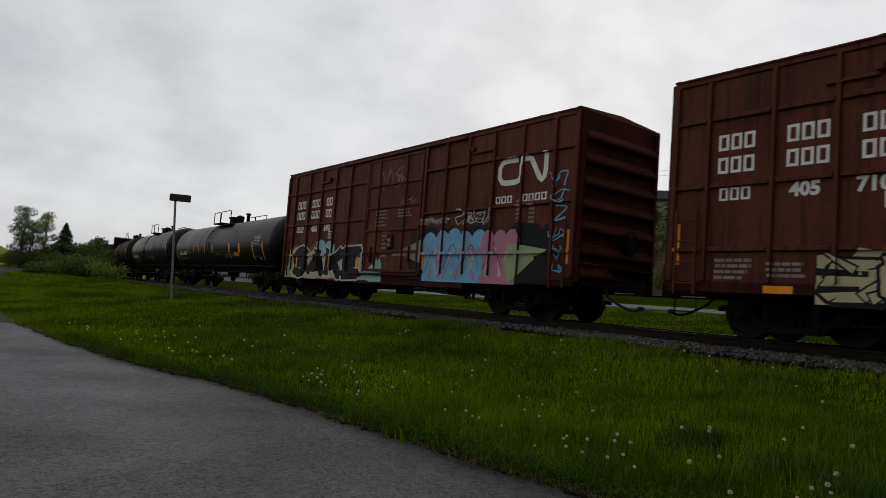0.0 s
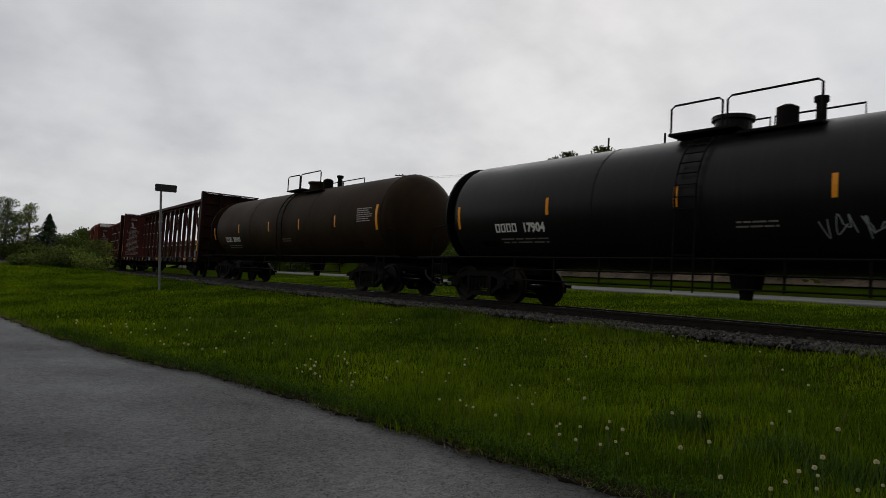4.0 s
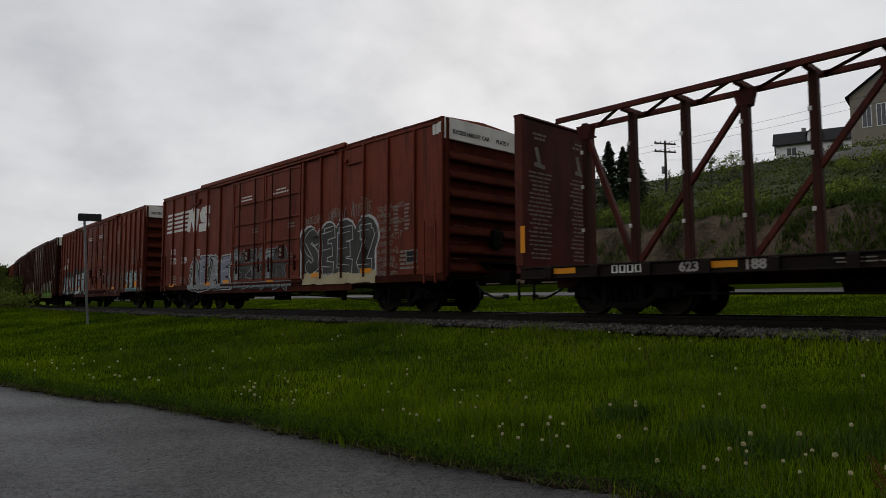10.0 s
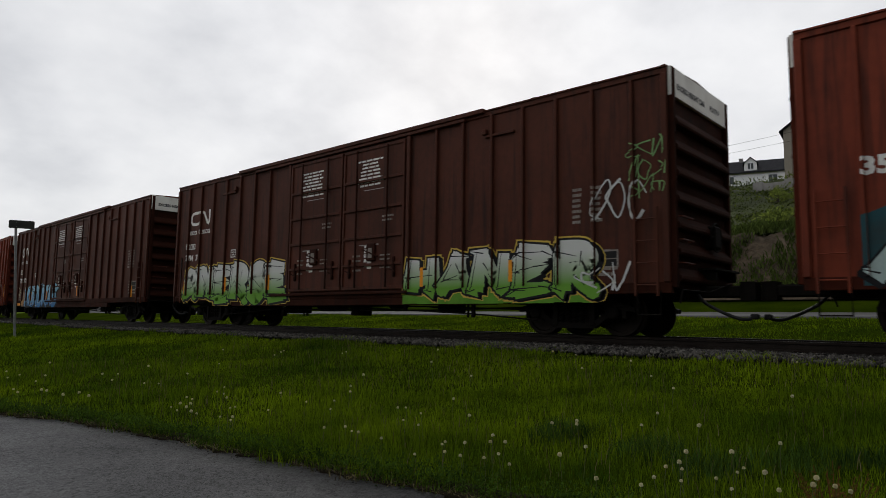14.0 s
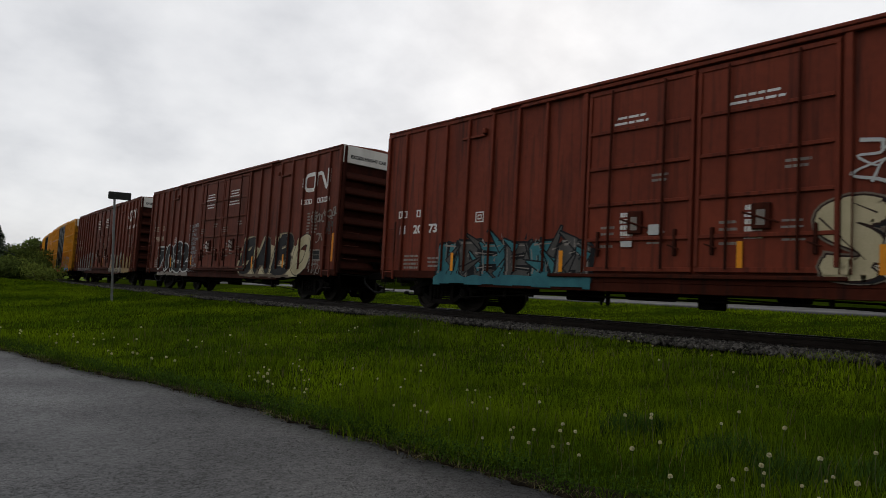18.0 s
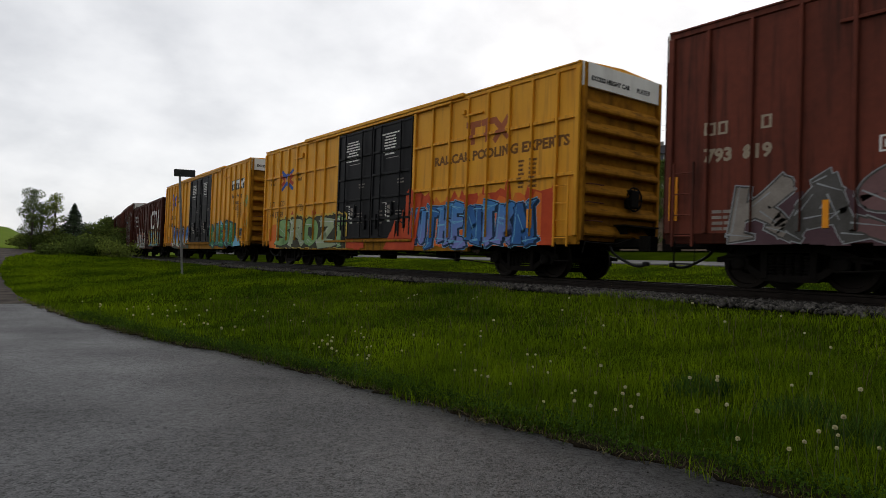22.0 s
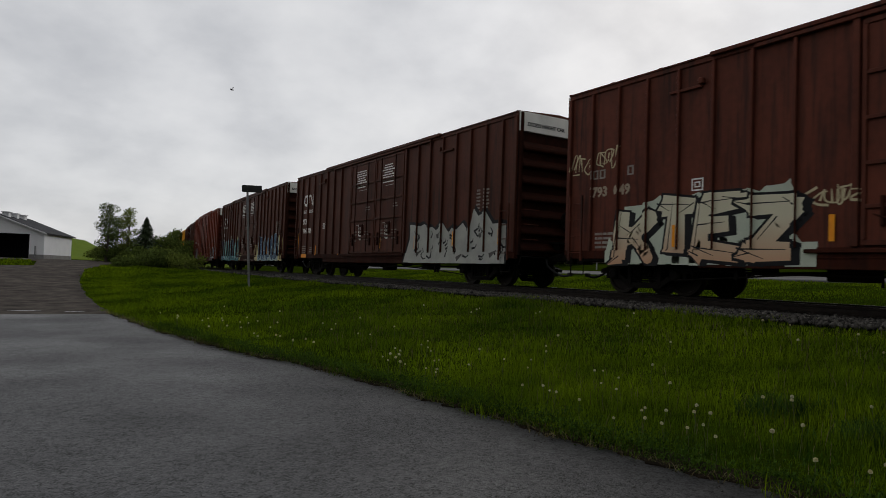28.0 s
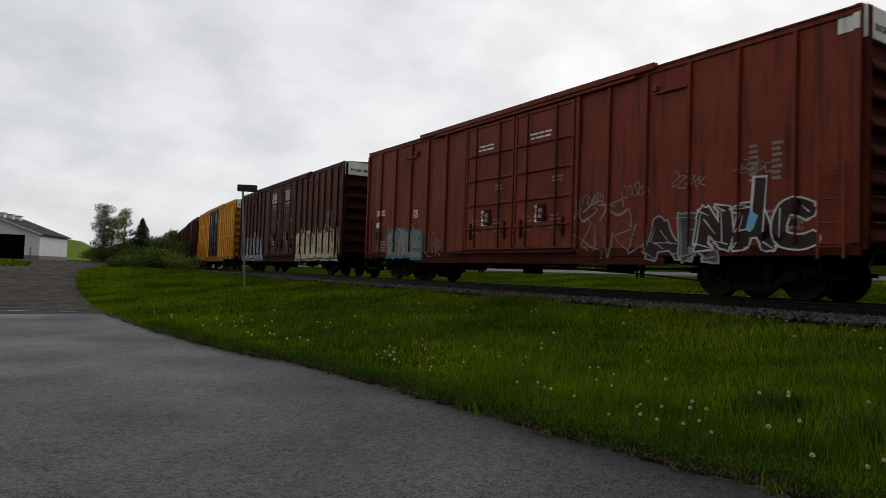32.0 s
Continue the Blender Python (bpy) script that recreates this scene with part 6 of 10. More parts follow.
def door_notes(p, seed, rows=8, m=None, big=True, tall=False):
    r = random.Random(seed)
    m = m or (LETTER if big else LETTER_DIM)
    for u in (7.6, 10.05):
        p.put("door_notice", lines(u - 0.1, 3.72 if big else 3.6 if tall else 3.86, 1.05, 0.75 if big else 0.66 if tall else 0.34, rows if big else 6 if tall else 3, r, 0.5 if big else 0.42, True), m)
        if tall:
            p.put("door_notice", lines(u - 0.65, 2.52, 0.72, 0.24, 3, r, 0.4), LETTER_DIM)
            p.put("door_stripe", [rect(u - 0.2, 2.36, u + 0.72, 2.395)], LETTER_DIM, "thin white line above the lock")
            p.put("lock_mark", [rect(u + 0.14, 1.85, u + 0.34, 2.15)] + [rect(u - 0.1, 1.98, u + 0.02, 2.05)], NOTICE, "white lock marks")
        p.put("door_notice", lines(u + 0.25, 1.6, 0.32, 0.62, 5, r, 0.7), m)
        p.put("door_notice", lines(u - 0.2, 1.5, 0.35, 0.5, 4, r, 0.4), LETTER_DIM)
        p.put("door_notice", lines(u + 0.2, 2.35, 0.9, 0.06, 1, r, 0.8), LETTER_DIM)
        p.put("door_notice", lines(u + 0.9, 2.75, 0.45, 0.2, 2, r, 0.5), LETTER_DIM)
        p.put("door_notice", lines(u + 0.85, 1.55, 0.42, 0.42, 4, r, 0.35), LETTER_DIM)
        if big:
            p.put("door_stripe", [rect(u + 0.05, 2.16, u + 0.8, 2.185)], NOTICE, "thin white line under the lock")
            p.put("door_stripe", [rect(u + 0.2, 3.6, u + 0.95, 3.62)], NOTICE)
            p.put("lock_mark", [wedge((u + 0.3, 1.98), (u + 0.46, 2.08), 0.04, 0.03), wedge((u + 0.62, 1.98), (u + 0.46, 2.08), 0.04, 0.03), rect(u + 0.38, 1.55, u + 0.54, 1.85)], LETTER, "white lock marks")


def sixty(label, paint, a, band=True, seed=0, notes=True, big=True, **k):
    car, p = boxcar("boxcar", label, 18.45, 4.96, paint, SIXTY, band=band, posts=k.pop("posts", 8), **k)
    put(car, a, 18.45)
    return car, p


def emblem(p, u, v, w, h, www=True, m=None):
    p.put("emblem", worm_logo(u, v, w, h), m or LETTER, "white bent-stripe emblem")
    if www:
        p.put("web_line", bars(u, v - 0.62 * h, 0.26 * h, [(u - 0.02, 3), (u + w * 0.55, 4)], w * 0.1), m or LETTER)


# two ribbed fifty-foot boxcars
c, p = boxcar("boxcar", "brown ribbed boxcar with white lettering and cream graffiti", 15.6, 4.93, "brown", FIFTY, True)
put(c, -7.95, 15.6)
p.put("company_name", bars(0, 3.43, 0.3, [(0.95, 3), (2.2, 3), (3.37, 2)], 0.2) + bars(0, 3.0, 0.3, [(0.95, 3), (2.2, 3), (3.37, 2)], 0.2), LETTER, "white block lettering")
p.put("company_name", bars(0, 2.49, 0.24, [(1.0, 3)], 0.17), LETTER)
number(p, "405", 2.27, 2.49, 0.24)
number(p, "710", 3.3, 2.49, 0.24)
data_blocks(p, 1, 15.6)
graffiti(p, 2.9, 6.3, 0.72, 1.5, 4, S_CREAM, S_BLACK, S_CREAM, 11)
strips(p, [(1.9, 0.82), (4.4, 0.82)], False)
p.put("reflector", [rect(0.12, 1.3, 0.24, 2.1)], ORANGE)

c, p = boxcar("boxcar", "brown ribbed boxcar with blue, pink and black-white graffiti", 15.6, 4.93, "brown", FIFTY, True)
put(c, 10.07, 15.6)
p.put("company_name", bars(0, 3.43, 0.3, [(0.95, 3), (2.2, 3), (3.37, 2)], 0.2) + bars(0, 3.0, 0.3, [(0.95, 3), (2.2, 3), (3.37, 2)], 0.2) + bars(0, 2.49, 0.24, [(1.0, 3)], 0.17), LETTER, "white block lettering")
number(p, "405", 2.27, 2.49, 0.24)
number(p, "693", 3.3, 2.49, 0.24)
emblem(p, 12.85, 3.3, 1.75, 0.72)
data_blocks(p, 2, 15.6)
r = random.Random(3)
p.put("door_notice", lines(7.0, 2.5, 0.75, 0.7, 6, r, 0.4), LETTER_DIM)
p.put("door_notice", lines(8.3, 2.75, 0.8, 0.4, 4, r, 0.4), LETTER_DIM)
p.put("door_notice", lines(7.5, 1.5, 0.4, 0.9, 7, r, 0.5), LETTER_DIM)
scrawl(p, 7.25, 8.5, 3.75, 4.25, 4, S_DIM, 5, 0.045)
scrawl(p, 8.4, 9.2, 3.05, 3.35, 3, S_DIM, 6, 0.035)
p.put("graffiti_cloud", ragged(0.3, 7.6, 0.74, 1.35, r, 0.35, 0.5), S_MINT, "mint green sprayed cloud")
p.put("graffiti_edge", ragged(0.75, 6.3, 0.74, 2.02, r, 0.75, 0.42), S_RUST, "rust-orange sprayed edge")
p.put("graffiti_cloud", ragged(0.6, 6.4, 0.74, 1.88, r, 0.75, 0.42), S_CREAM, "cream sprayed ground")
p.put("graffiti_patch", puffs(2.9, 4.3, 1.55, 2.12, 2, r) + puffs(4.5, 5.9, 1.5, 1.8, 3, r), S_MINT)
block_letters(p, 0.95, 6.2, 0.74, 1.84, "SAKE", S_BLACK, S_BLACK, 21, 0.3, 0.015, rim=S_WHITE, halo=0.07, lean=0.08, flare=0.4, wild=0.8, label="fat black graffiti letter")
p.put("graffiti_cloud", ragged(9.15, 14.85, 0.85, 2.36, r, 0.3, 0.22), S_BLACK, "black sprayed ground")
p.put("graffiti_wing", [wedge((8.2, 1.55), (9.7, 1.75), 0.05, 0.5), wedge((8.9, 1.5), (9.9, 1.45), 0.03, 0.4)], S_DIM, "dusty white sprayed wing")
p.put("graffiti_letter", puffs(9.85, 12.55, 0.78, 2.22, 5, r), S_SKY, "sky-blue throw-up with a lobed top")
p.put("graffiti_letter", puffs(12.45, 13.75, 0.78, 2.14, 3, r), S_PINK, "pink throw-up with a lobed top")
p.put("graffiti_letter", [wedge((13.6, 1.55), (14.75, 1.62), 0.62, 0.05), wedge((13.6, 1.2), (14.3, 1.45), 0.7, 0.1)], S_PALE, "pale green sprayed wing")
p.put("graffiti_streak", [wedge((u + r.uniform(-0.3, 0.3), v), (u + r.uniform(-0.3, 0.5), v + r.uniform(0.2, 0.7)), r.uniform(0.04, 0.2), 0.01) for u in (10.1, 10.5, 10.9, 11.6, 12.0, 12.5) for v in (0.9, 1.35, 1.6)], S_PINK)
p.put("graffiti_streak", [wedge((u + r.uniform(-0.2, 0.2), v), (u + r.uniform(-0.3, 0.5), v + r.uniform(0.15, 0.5)), r.uniform(0.03, 0.12), 0.01) for u in (10.4, 11.1, 11.9, 12.8, 13.3) for v in (1.0, 1.45)], S_WHITE)
p.put("graffiti_streak", [q for u in (9.95, 10.8, 11.6, 12.5) for q in stroke(bow([(u, 1.0 + r.random() * 0.3), (u + 0.35, 1.9 - r.random() * 0.3), (u + 0.7, 1.1 + r.random() * 0.4)], 6), 0.03, 0.02)], S_NAVY)
scrawl(p, 9.5, 10.9, 2.45, 2.6, 7, S_WHITE, 26, 0.03)
scrawl(p, 11.2, 12.6, 2.4, 2.72, 5, S_WHITE, 27, 0.045)
for k in range(6):
    scrawl(p, 14.88, 15.2, 1.1 + k * 0.4, 1.42 + k * 0.4, 1, S_SKY, 30 + k, 0.06)
strips(p, [(1.2, 1.1), (3.9, 1.1), (5.95, 1.1), (9.75, 1.1)])
p.put("reflector", [rect(15.36, 1.3, 15.48, 2.1)], ORANGE)

# three tank cars
TANKS = (
    ("glossy black tank car with orange reflector strips", 26.75, 17.6, TANK_BLACK, 1.35, 8.3, "54255", 3.58),
    ("black tank car with white scrawl", 45.6, 17.2, TANK_BLACK, 1.42, 8.6, "17904", 3.78),
    ("rust-stained dark tank car", 64.5, 17.2, TANK_RUSTY, 1.48, 9.6, "208101", 3.93),
)
for k, (label, a, L, m, rad, dome, digits, crown) in enumerate(TANKS):
    strip_list = [(u, 1.84, 0.1, 0.46) for u in (3.72, 4.77, 5.77, 6.92, 8.3, 8.55)] + [(0.95, 1.5, 0.1, 0.75), (11.2, 1.84, 0.2, 0.42), (12.7, 1.8, 0.24, 0.43), (14.64, 1.45, 0.12, 0.83), (15.93, 1.45, 0.12, 0.8)]
    if k:
        strip_list = [(1.25, 1.9, 0.1, 0.6)] + [(u, 2.15, 0.09, 0.4) for u in (4.45, 7.8, 10.65, 13.5)] + [(16.2, 1.99, 0.13, 0.8)]
    car, shell, rnd, zc = tank_car(label, L, m, rad, dome, strip_list, k, crown, (0.0, 0.5, 0.95)[k])
    put(car, a, L)
    u, v, t = (1.66, 1.8, 0.19) if not k else (2.7, 1.78, 0.21)
    shell("reporting_mark", bars(0, v, t, [(u, 4)], 0.16), LETTER, "white block lettering")
    shell("road_number", text_polys(digits, u + 0.95, v, t), LETTER)
    shell("stencil", lines(u + 0.1, v - 0.26, 1.7, 0.16, 2, rnd, 0.4), LETTER_DIM)
    shell("data_panel", lines(14.83 if not k else 15.0, 2.09 if not k else 2.28, 1.02, 0.48, 7, rnd, 0.42), NOTICE, "pale data lines")
    shell("stencil", lines(9.0, 1.72, 0.9, 0.16, 2, rnd, 0.4), LETTER_DIM)
    if not k:
        shell("order_panel", [rect(11.93, 1.63 + q * 0.055, 12.7, 1.665 + q * 0.055) for q in range(4)], ORANGE, "orange lettered panel")
        shell("placard", stroke([(14.81, 1.38), (15.25, 1.38), (15.25, 1.61), (14.81, 1.61), (14.81, 1.38)], 0.025), LETTER_DIM)
        shell("placard_card", [rect(15.4, 1.44, 15.62, 1.56)], S_PINK, "pink card")
    if k < 2:
        shell("graffiti_tag", [q for s in range(7) for q in stroke(bow([(10.4 + s * 0.16 + rnd.random() * 0.3, 1.5 + rnd.random() * 0.4) for _ in range(4)], 4), 0.022)], S_SILVER, "thin sprayed scrawl")
    g = Geo()
    for q in bars(0, 0.05, 0.15, [(-0.55, 4)], 0.1) + text_polys(digits, 0.05, 0.05, 0.15) + lines(-0.4, -0.3, 0.8, 0.2, 2, rnd, 0.4):
        g.poly([(a2, -L / 2 + 0.12 + 0.18 * abs(a2) ** 2 - 0.02, zc + 0.5 + b2) for a2, b2 in q])
    part("end_lettering", g, LETTER_DIM, car)

# two centerbeam flat cars
for label, a, L, holed, digits, mark in (("brown centerbeam flat car, empty, with lettered bulkheads", 82.6, 22.1, False, "37913", 2), ("brown centerbeam flat car with an open lattice top", 106.8, 22.1, True, "623 188", 4)):
    car, p = centerbeam(label, L, holed, mark)
    put(car, a, L)
    r = random.Random(mark)
    p.put("reporting_mark", bars(0, 0.83, 0.17, [(2.3, mark)], 0.14), LETTER, "white block lettering")
    for word, at in zip(digits.split(), (3.7 if holed else 3.4, 4.85)):
        number(p, word, at, 0.82, 0.18, NOTICE)
    p.put("stencil", lines(6.2, 0.86, 0.8, 0.12, 2, r, 0.4), LETTER_DIM)
    p.put("consolidated_plate", [rect(13.2, 0.70, 13.95, 1.04)], LETTER_DIM, "pale data plate")
    p.put("consolidated_plate_face", [rect(13.25, 0.74, 13.55, 0.87), rect(13.6, 0.74, 13.9, 0.87), rect(13.25, 0.91, 13.9, 1.0)], BEAM_BROWN)
    if not holed:
        p.put("emblem", worm_logo(10.1, 0.8, 0.5, 0.2), LETTER, "small white bent-stripe emblem")
    # loading notices on the inner face of the rear bulkhead, one each side of the beam
    for x0 in (-1.28, 0.32):
        g = Geo()
        words = lines(x0, 1.25, 0.95, 2.05, 21, r, 0.36, True) + lines(x0 + 0.12, 4.0, 0.7, 0.2, 2, r, 0.5, True)
        words += stroke([(x0 + 0.34, 3.82), (x0 + 0.42, 3.55), (x0 + 0.46, 3.42)], 0.13) + stroke([(x0 + 0.26, 3.42), (x0 + 0.66, 3.38)], 0.1)
        for q in words:
            g.poly([(x, L / 2 - 0.066, z) for x, z in q])
        tagged(part("loading_notice", g, NOTICE if not holed else LETTER_DIM, car, "white loading notice"), kind="stuff")

rnd_u = random.Random(3)
# red boxcar with a striped emblem
c, p = sixty("red boxcar with silver graffiti and a striped white emblem", "red", 131.35, posts=6)
p.put("emblem_stripes", [rect(0.4 + 0.02 * k, 3.33 + k * 0.185, 2.62 + 0.07 * k, 3.43 + k * 0.185) for k in range(5)], LETTER, "white stripes of the emblem")
p.put("emblem", [q for s in ([(2.75, 3.25), (2.98, 4.15)], [(2.98, 4.15), (3.45, 3.25)], [(3.45, 3.25), (3.66, 4.15)], [(4.85, 4.0), (4.15, 4.0), (4.0, 3.86), (4.05, 3.72), (4.65, 3.62), (4.68, 3.44), (4.5, 3.33), (3.8, 3.33)]) for q in stroke(s, 0.33)], LETTER, "white slanted emblem")
p.put("reporting_mark", bars(0, 2.35, 0.24, [(1.0, 2)], 0.19), LETTER)
number(p, "470", 1.0, 1.95, 0.26)
number(p, "129", 2.12, 1.95, 0.26)
data_blocks(p, 7)
door_notes(p, 7, big=False, m=LETTER)
p.put("graffiti_cloud", ragged(3.0, 6.9, 0.76, 1.9, random.Random(26), 0.3, 0.25), S_GREY)
block_letters(p, 3.0, 6.9, 0.8, 2.05, "AEAE", [S_SILVER, spray("lilac_grey", (0.26, 0.27, 0.34))], S_BLACK, 71, 0.28, 0.035, rim=S_WHITE, halo=0.08, shadow=S_BLACK, drop=(-0.08, -0.04), shine=S_WHITE, lean=0.0, flare=0.4, label="silver graffiti letters")
p.put("graffiti_cloud", ragged(7.0, 10.9, 0.8, 2.0, random.Random(27), 0.4, 0.2), spray("soot", (0.04, 0.038, 0.037)))
block_letters(p, 6.95, 10.9, 0.8, 2.15, "IEKIR", [S_SILVER, S_GREY, spray("dull_silver", (0.2, 0.2, 0.2), (0.12, 0.11, 0.11))], S_BLACK, 72, 0.2, 0.03, rim=S_SILVER, halo=0.06, lean=0.05, flare=0.4)
CHARCOAL = spray("charcoal", (0.075, 0.072, 0.068), (0.05, 0.048, 0.045))
p.put("graffiti_rim", puffs(11.84, 15.72, 1.05, 2.66, 4, random.Random(31)), S_WHITE)
p.put("graffiti_block", puffs(11.92, 15.64, 1.1, 2.6, 4, random.Random(31)), CHARCOAL)
block_letters(p, 11.9, 15.66, 1.1, 2.56, "SEEZ", CHARCOAL, S_WHITE, 73, 0.27, 0.025, lean=0.03, flare=0.1, wild=0.0, label="huge round dark letters edged in white")
p.put("graffiti_underline", ragged(11.9, 15.7, 0.86, 1.2, rnd_u, 0.5, 0.4), S_CREAM)
p.put("band_return", [rect(18.05, 4.55, 18.44, 4.82)], WHITE, "white corner of the warning band")
for k in range(3):
    scrawl(p, 12.0 + 1.25 * k, 13.0 + 1.25 * k, 2.75, 2.98 + 0.1 * k, 8, S_DIM, 74 + k, 0.028)
for k in range(10):
    scrawl(p, 15.75, 16.6 + 0.3 * math.sin(k * 3), 1.0 + 0.2 * k, 1.14 + 0.2 * k, 8, S_DIM, 180 + k, 0.025)
p.put("graffiti_drip", [rect(2.9 + 0.35 * k, 0.82, 3.2 + 0.35 * k, 1.0) for k in range(24)], S_SILVER)
strips(p, [(0.95, 0.95), (4.6, 0.95), (6.2, 1.0), (9.6, 0.9), (12.4, 1.05), (15.0, 1.1)], False)

# red boxcar, teal and white piece
S_ICE0 = spray("mint_grey", (0.42, 0.52, 0.5), (0.32, 0.42, 0.42))
c, p = sixty("red boxcar with teal and white graffiti", "red", 152.25, hood=0.04)
p.put("reporting_mark", bars(0, 2.95, 0.24, [(1.75, 3)], 0.17), LETTER)
number(p, "35  45  65", 0.82, 2.52, 0.27, spread=1.12)
data_blocks(p, 8)
door_notes(p, 8, big=False, m=LETTER)
p.put("graffiti_cloud", [[(0.8, 0.86), (7.1, 0.86), (7.1, 1.9), (6.6, 2.2), (5.9, 2.45), (5.3, 2.2), (4.4, 2.5), (3.6, 2.1), (2.0, 2.35), (0.8, 1.9)]], spray("deep_teal", (0.018, 0.075, 0.09), (0.03, 0.055, 0.06)), "teal sprayed cloud")
block_letters(p, 0.95, 3.5, 0.82, 1.98, "AN", [S_ICE0, S_WHITE], S_BLACK, 81, 0.27, 0.035, shadow=S_BLACK, drop=(-0.06, -0.05), lean=0.12, flare=0.5, label="white graffiti letters edged in black")
block_letters(p, 4.2, 6.95, 0.82, 2.1, "ER", [S_WHITE, S_ICE0], S_BLACK, 82, 0.26, 0.035, shadow=S_BLACK, drop=(-0.06, -0.05), lean=0.1, flare=0.5, label="white graffiti letters edged in black")
for k in range(3):
    scrawl(p, 11.2 + 0.15 * k, 15.4, 0.95 + 0.1 * k, 2.2 - 0.15 * k, 9, (S_DIM, S_GREY, S_DIM)[k], 83 + 7 * k, 0.05, "dense grey sprayed scrawl")
graffiti(p, 15.7, 18.2, 0.92, 1.8, 3, S_WHITE, S_TEAL, S_DIM, 84, 0.3)
p.put("paint_patch", [rect(13.6, 3.4, 14.5, 4.1)], spray("faded_red", (0.24, 0.085, 0.065)))
strips(p, [(1.3, 1.05), (3.2, 1.05), (5.2, 1.15), (9.6, 1.3), (12.9, 1.0), (15.5, 1.05)], False)
p.put("reflector", [rect(17.0, 1.05, 17.55, 1.35)], ORANGE)

# dark boxcar, white-to-green pieces
c, p = sixty("dark brown boxcar with white and green graffiti", "dark", 172.8)
emblem(p, 0.92, 3.45, 1.33, 0.5)
p.put("reporting_mark", bars(0, 2.62, 0.19, [(0.8, 3)], 0.15), LETTER)
number(p, "794  78", 0.8, 2.22, 0.2)
data_blocks(p, 9)
door_notes(p, 9)
block_letters(p, 0.6, 6.9, 0.7, 2.0, "ANERSE", G_WHITE_GREEN, S_BLACK, 91, 0.32, 0.045, rim=S_YELLOW, halo=0.08, shadow=S_BLACK, drop=(0.1, -0.04), lean=0.05, flare=0.5, label="white letters fading to green")
p.put("graffiti_cloud", ragged(11.75, 16.9, 0.66, 1.1, random.Random(29), 0.3, 0.4), spray("leaf_green", (0.12, 0.3, 0.03), (0.08, 0.2, 0.02)), "green sprayed ground")
block_letters(p, 11.85, 17.0, 0.7, 1.85, "HANER", G_WHITE_GREEN, S_BLACK, 92, 0.32, 0.045, rim=S_YELLOW, halo=0.08, shadow=S_BLACK, drop=(0.1, -0.04), lean=0.05, flare=0.5, label="white letters fading to green")
scrawl(p, 16.8, 17.9, 2.3, 2.95, 3, S_WHITE, 93, 0.06)
for k in range(3):
    scrawl(p, 17.6, 18.35, 2.6 + 0.35 * k, 2.9 + 0.35 * k, 3, S_LIME, 94 + k, 0.035)
scrawl(p, 16.6, 17.6, 0.9, 1.3, 3, S_WHITE, 98, 0.06)
strips(p, [(0.75, 1.05), (3.4, 1.1), (5.9, 1.1), (12.3, 1.05), (14.9, 1.1)])

# dark boxcar, big blue piece
c, p = sixty("dark brown boxcar with a long blue graffiti piece", "dark", 193.4)
emblem(p, 1.06, 3.42, 1.36, 0.56)
p.put("reporting_mark", bars(0, 2.48, 0.25, [(0.98, 3)], 0.18), LETTER)
number(p, "795  072", 1.0, 2.02, 0.24, spread=1.0)
data_blocks(p, 10)
door_notes(p, 10)
p.put("graffiti_cloud", ragged(1.75, 2.7, 0.7, 1.5, random.Random(24), 0.25, 0.3), spray("tan_haze", (0.3, 0.2, 0.13), (0.2, 0.13, 0.09)), "tan sprayed ground")
p.put("graffiti_cloud", ragged(2.6, 7.6, 0.62, 1.55, random.Random(25), 0.35, 0.25), S_BLACK)
block_letters(p, 2.2, 7.8, 0.62, 1.8, "KNRUKAS", G_SKY_BLUE, S_BLACK, 101, 0.25, 0.04, shadow=S_BLACK, drop=(0.12, -0.04), shine=S_WHITE, lean=0.12, flare=0.5, wild=1.2, label="sky-blue graffiti letters edged in black")
scrawl(p, 0.95, 1.5, 1.3, 1.75, 2, S_CREAM, 102, 0.05)
p.put("graffiti_patch", [rect(1.65, 0.74, 2.15, 1.05), wedge((4.9, 1.6), (5.1, 2.0), 0.3, 0.05), wedge((2.35, 1.5), (2.55, 1.75), 0.2, 0.05)], spray("tan_orange", (0.42, 0.22, 0.08), (0.34, 0.18, 0.07)))
p.put("reflector", [rect(0.6, 1.3, 0.7, 2.05), rect(0.95, 0.74, 1.5, 0.87)], ORANGE)
strips(p, [(3.35, 1.0), (6.0, 1.0), (10.7, 1.15), (14.3, 1.0), (17.0, 1.0)])

# red boxcar, white block piece
c, p = sixty("red boxcar with white block graffiti", "red", 213.85, hood=0.0)
p.put("reporting_mark", bars(0, 2.45, 0.2, [(0.62, 2), (1.4, 1)], 0.17), LETTER)
number(p, "11   20   73", 0.65, 2.02, 0.22, spread=1.15)
data_blocks(p, 11)
door_notes(p, 11, big=False, m=LETTER)
graffiti(p, 2.5, 7.1, 0.78, 1.75, 6, [S_TEAL, S_GREY], S_BLACK, None, 111, 0.3, shine=S_DIM, label="faded teal graffiti letters")
p.put("graffiti_base", ragged(2.3, 7.2, 0.7, 0.95, random.Random(54), 0.4, 0.5), S_TEAL)
block_letters(p, 11.45, 16.9, 0.82, 2.22, "SENHUC", [S_CREAM, spray("pale_cream", (0.55, 0.52, 0.42), (0.42, 0.4, 0.32))], spray("rust_shadow", (0.03, 0.015, 0.012)), 112, 0.27, 0.03, rim=spray("pale_haze", (0.2, 0.17, 0.13), (0.12, 0.09, 0.07)), halo=0.06, shadow=S_BLACK, drop=(0.1, -0.03), lean=0.04, flare=0.3, label="cream block graffiti letters")
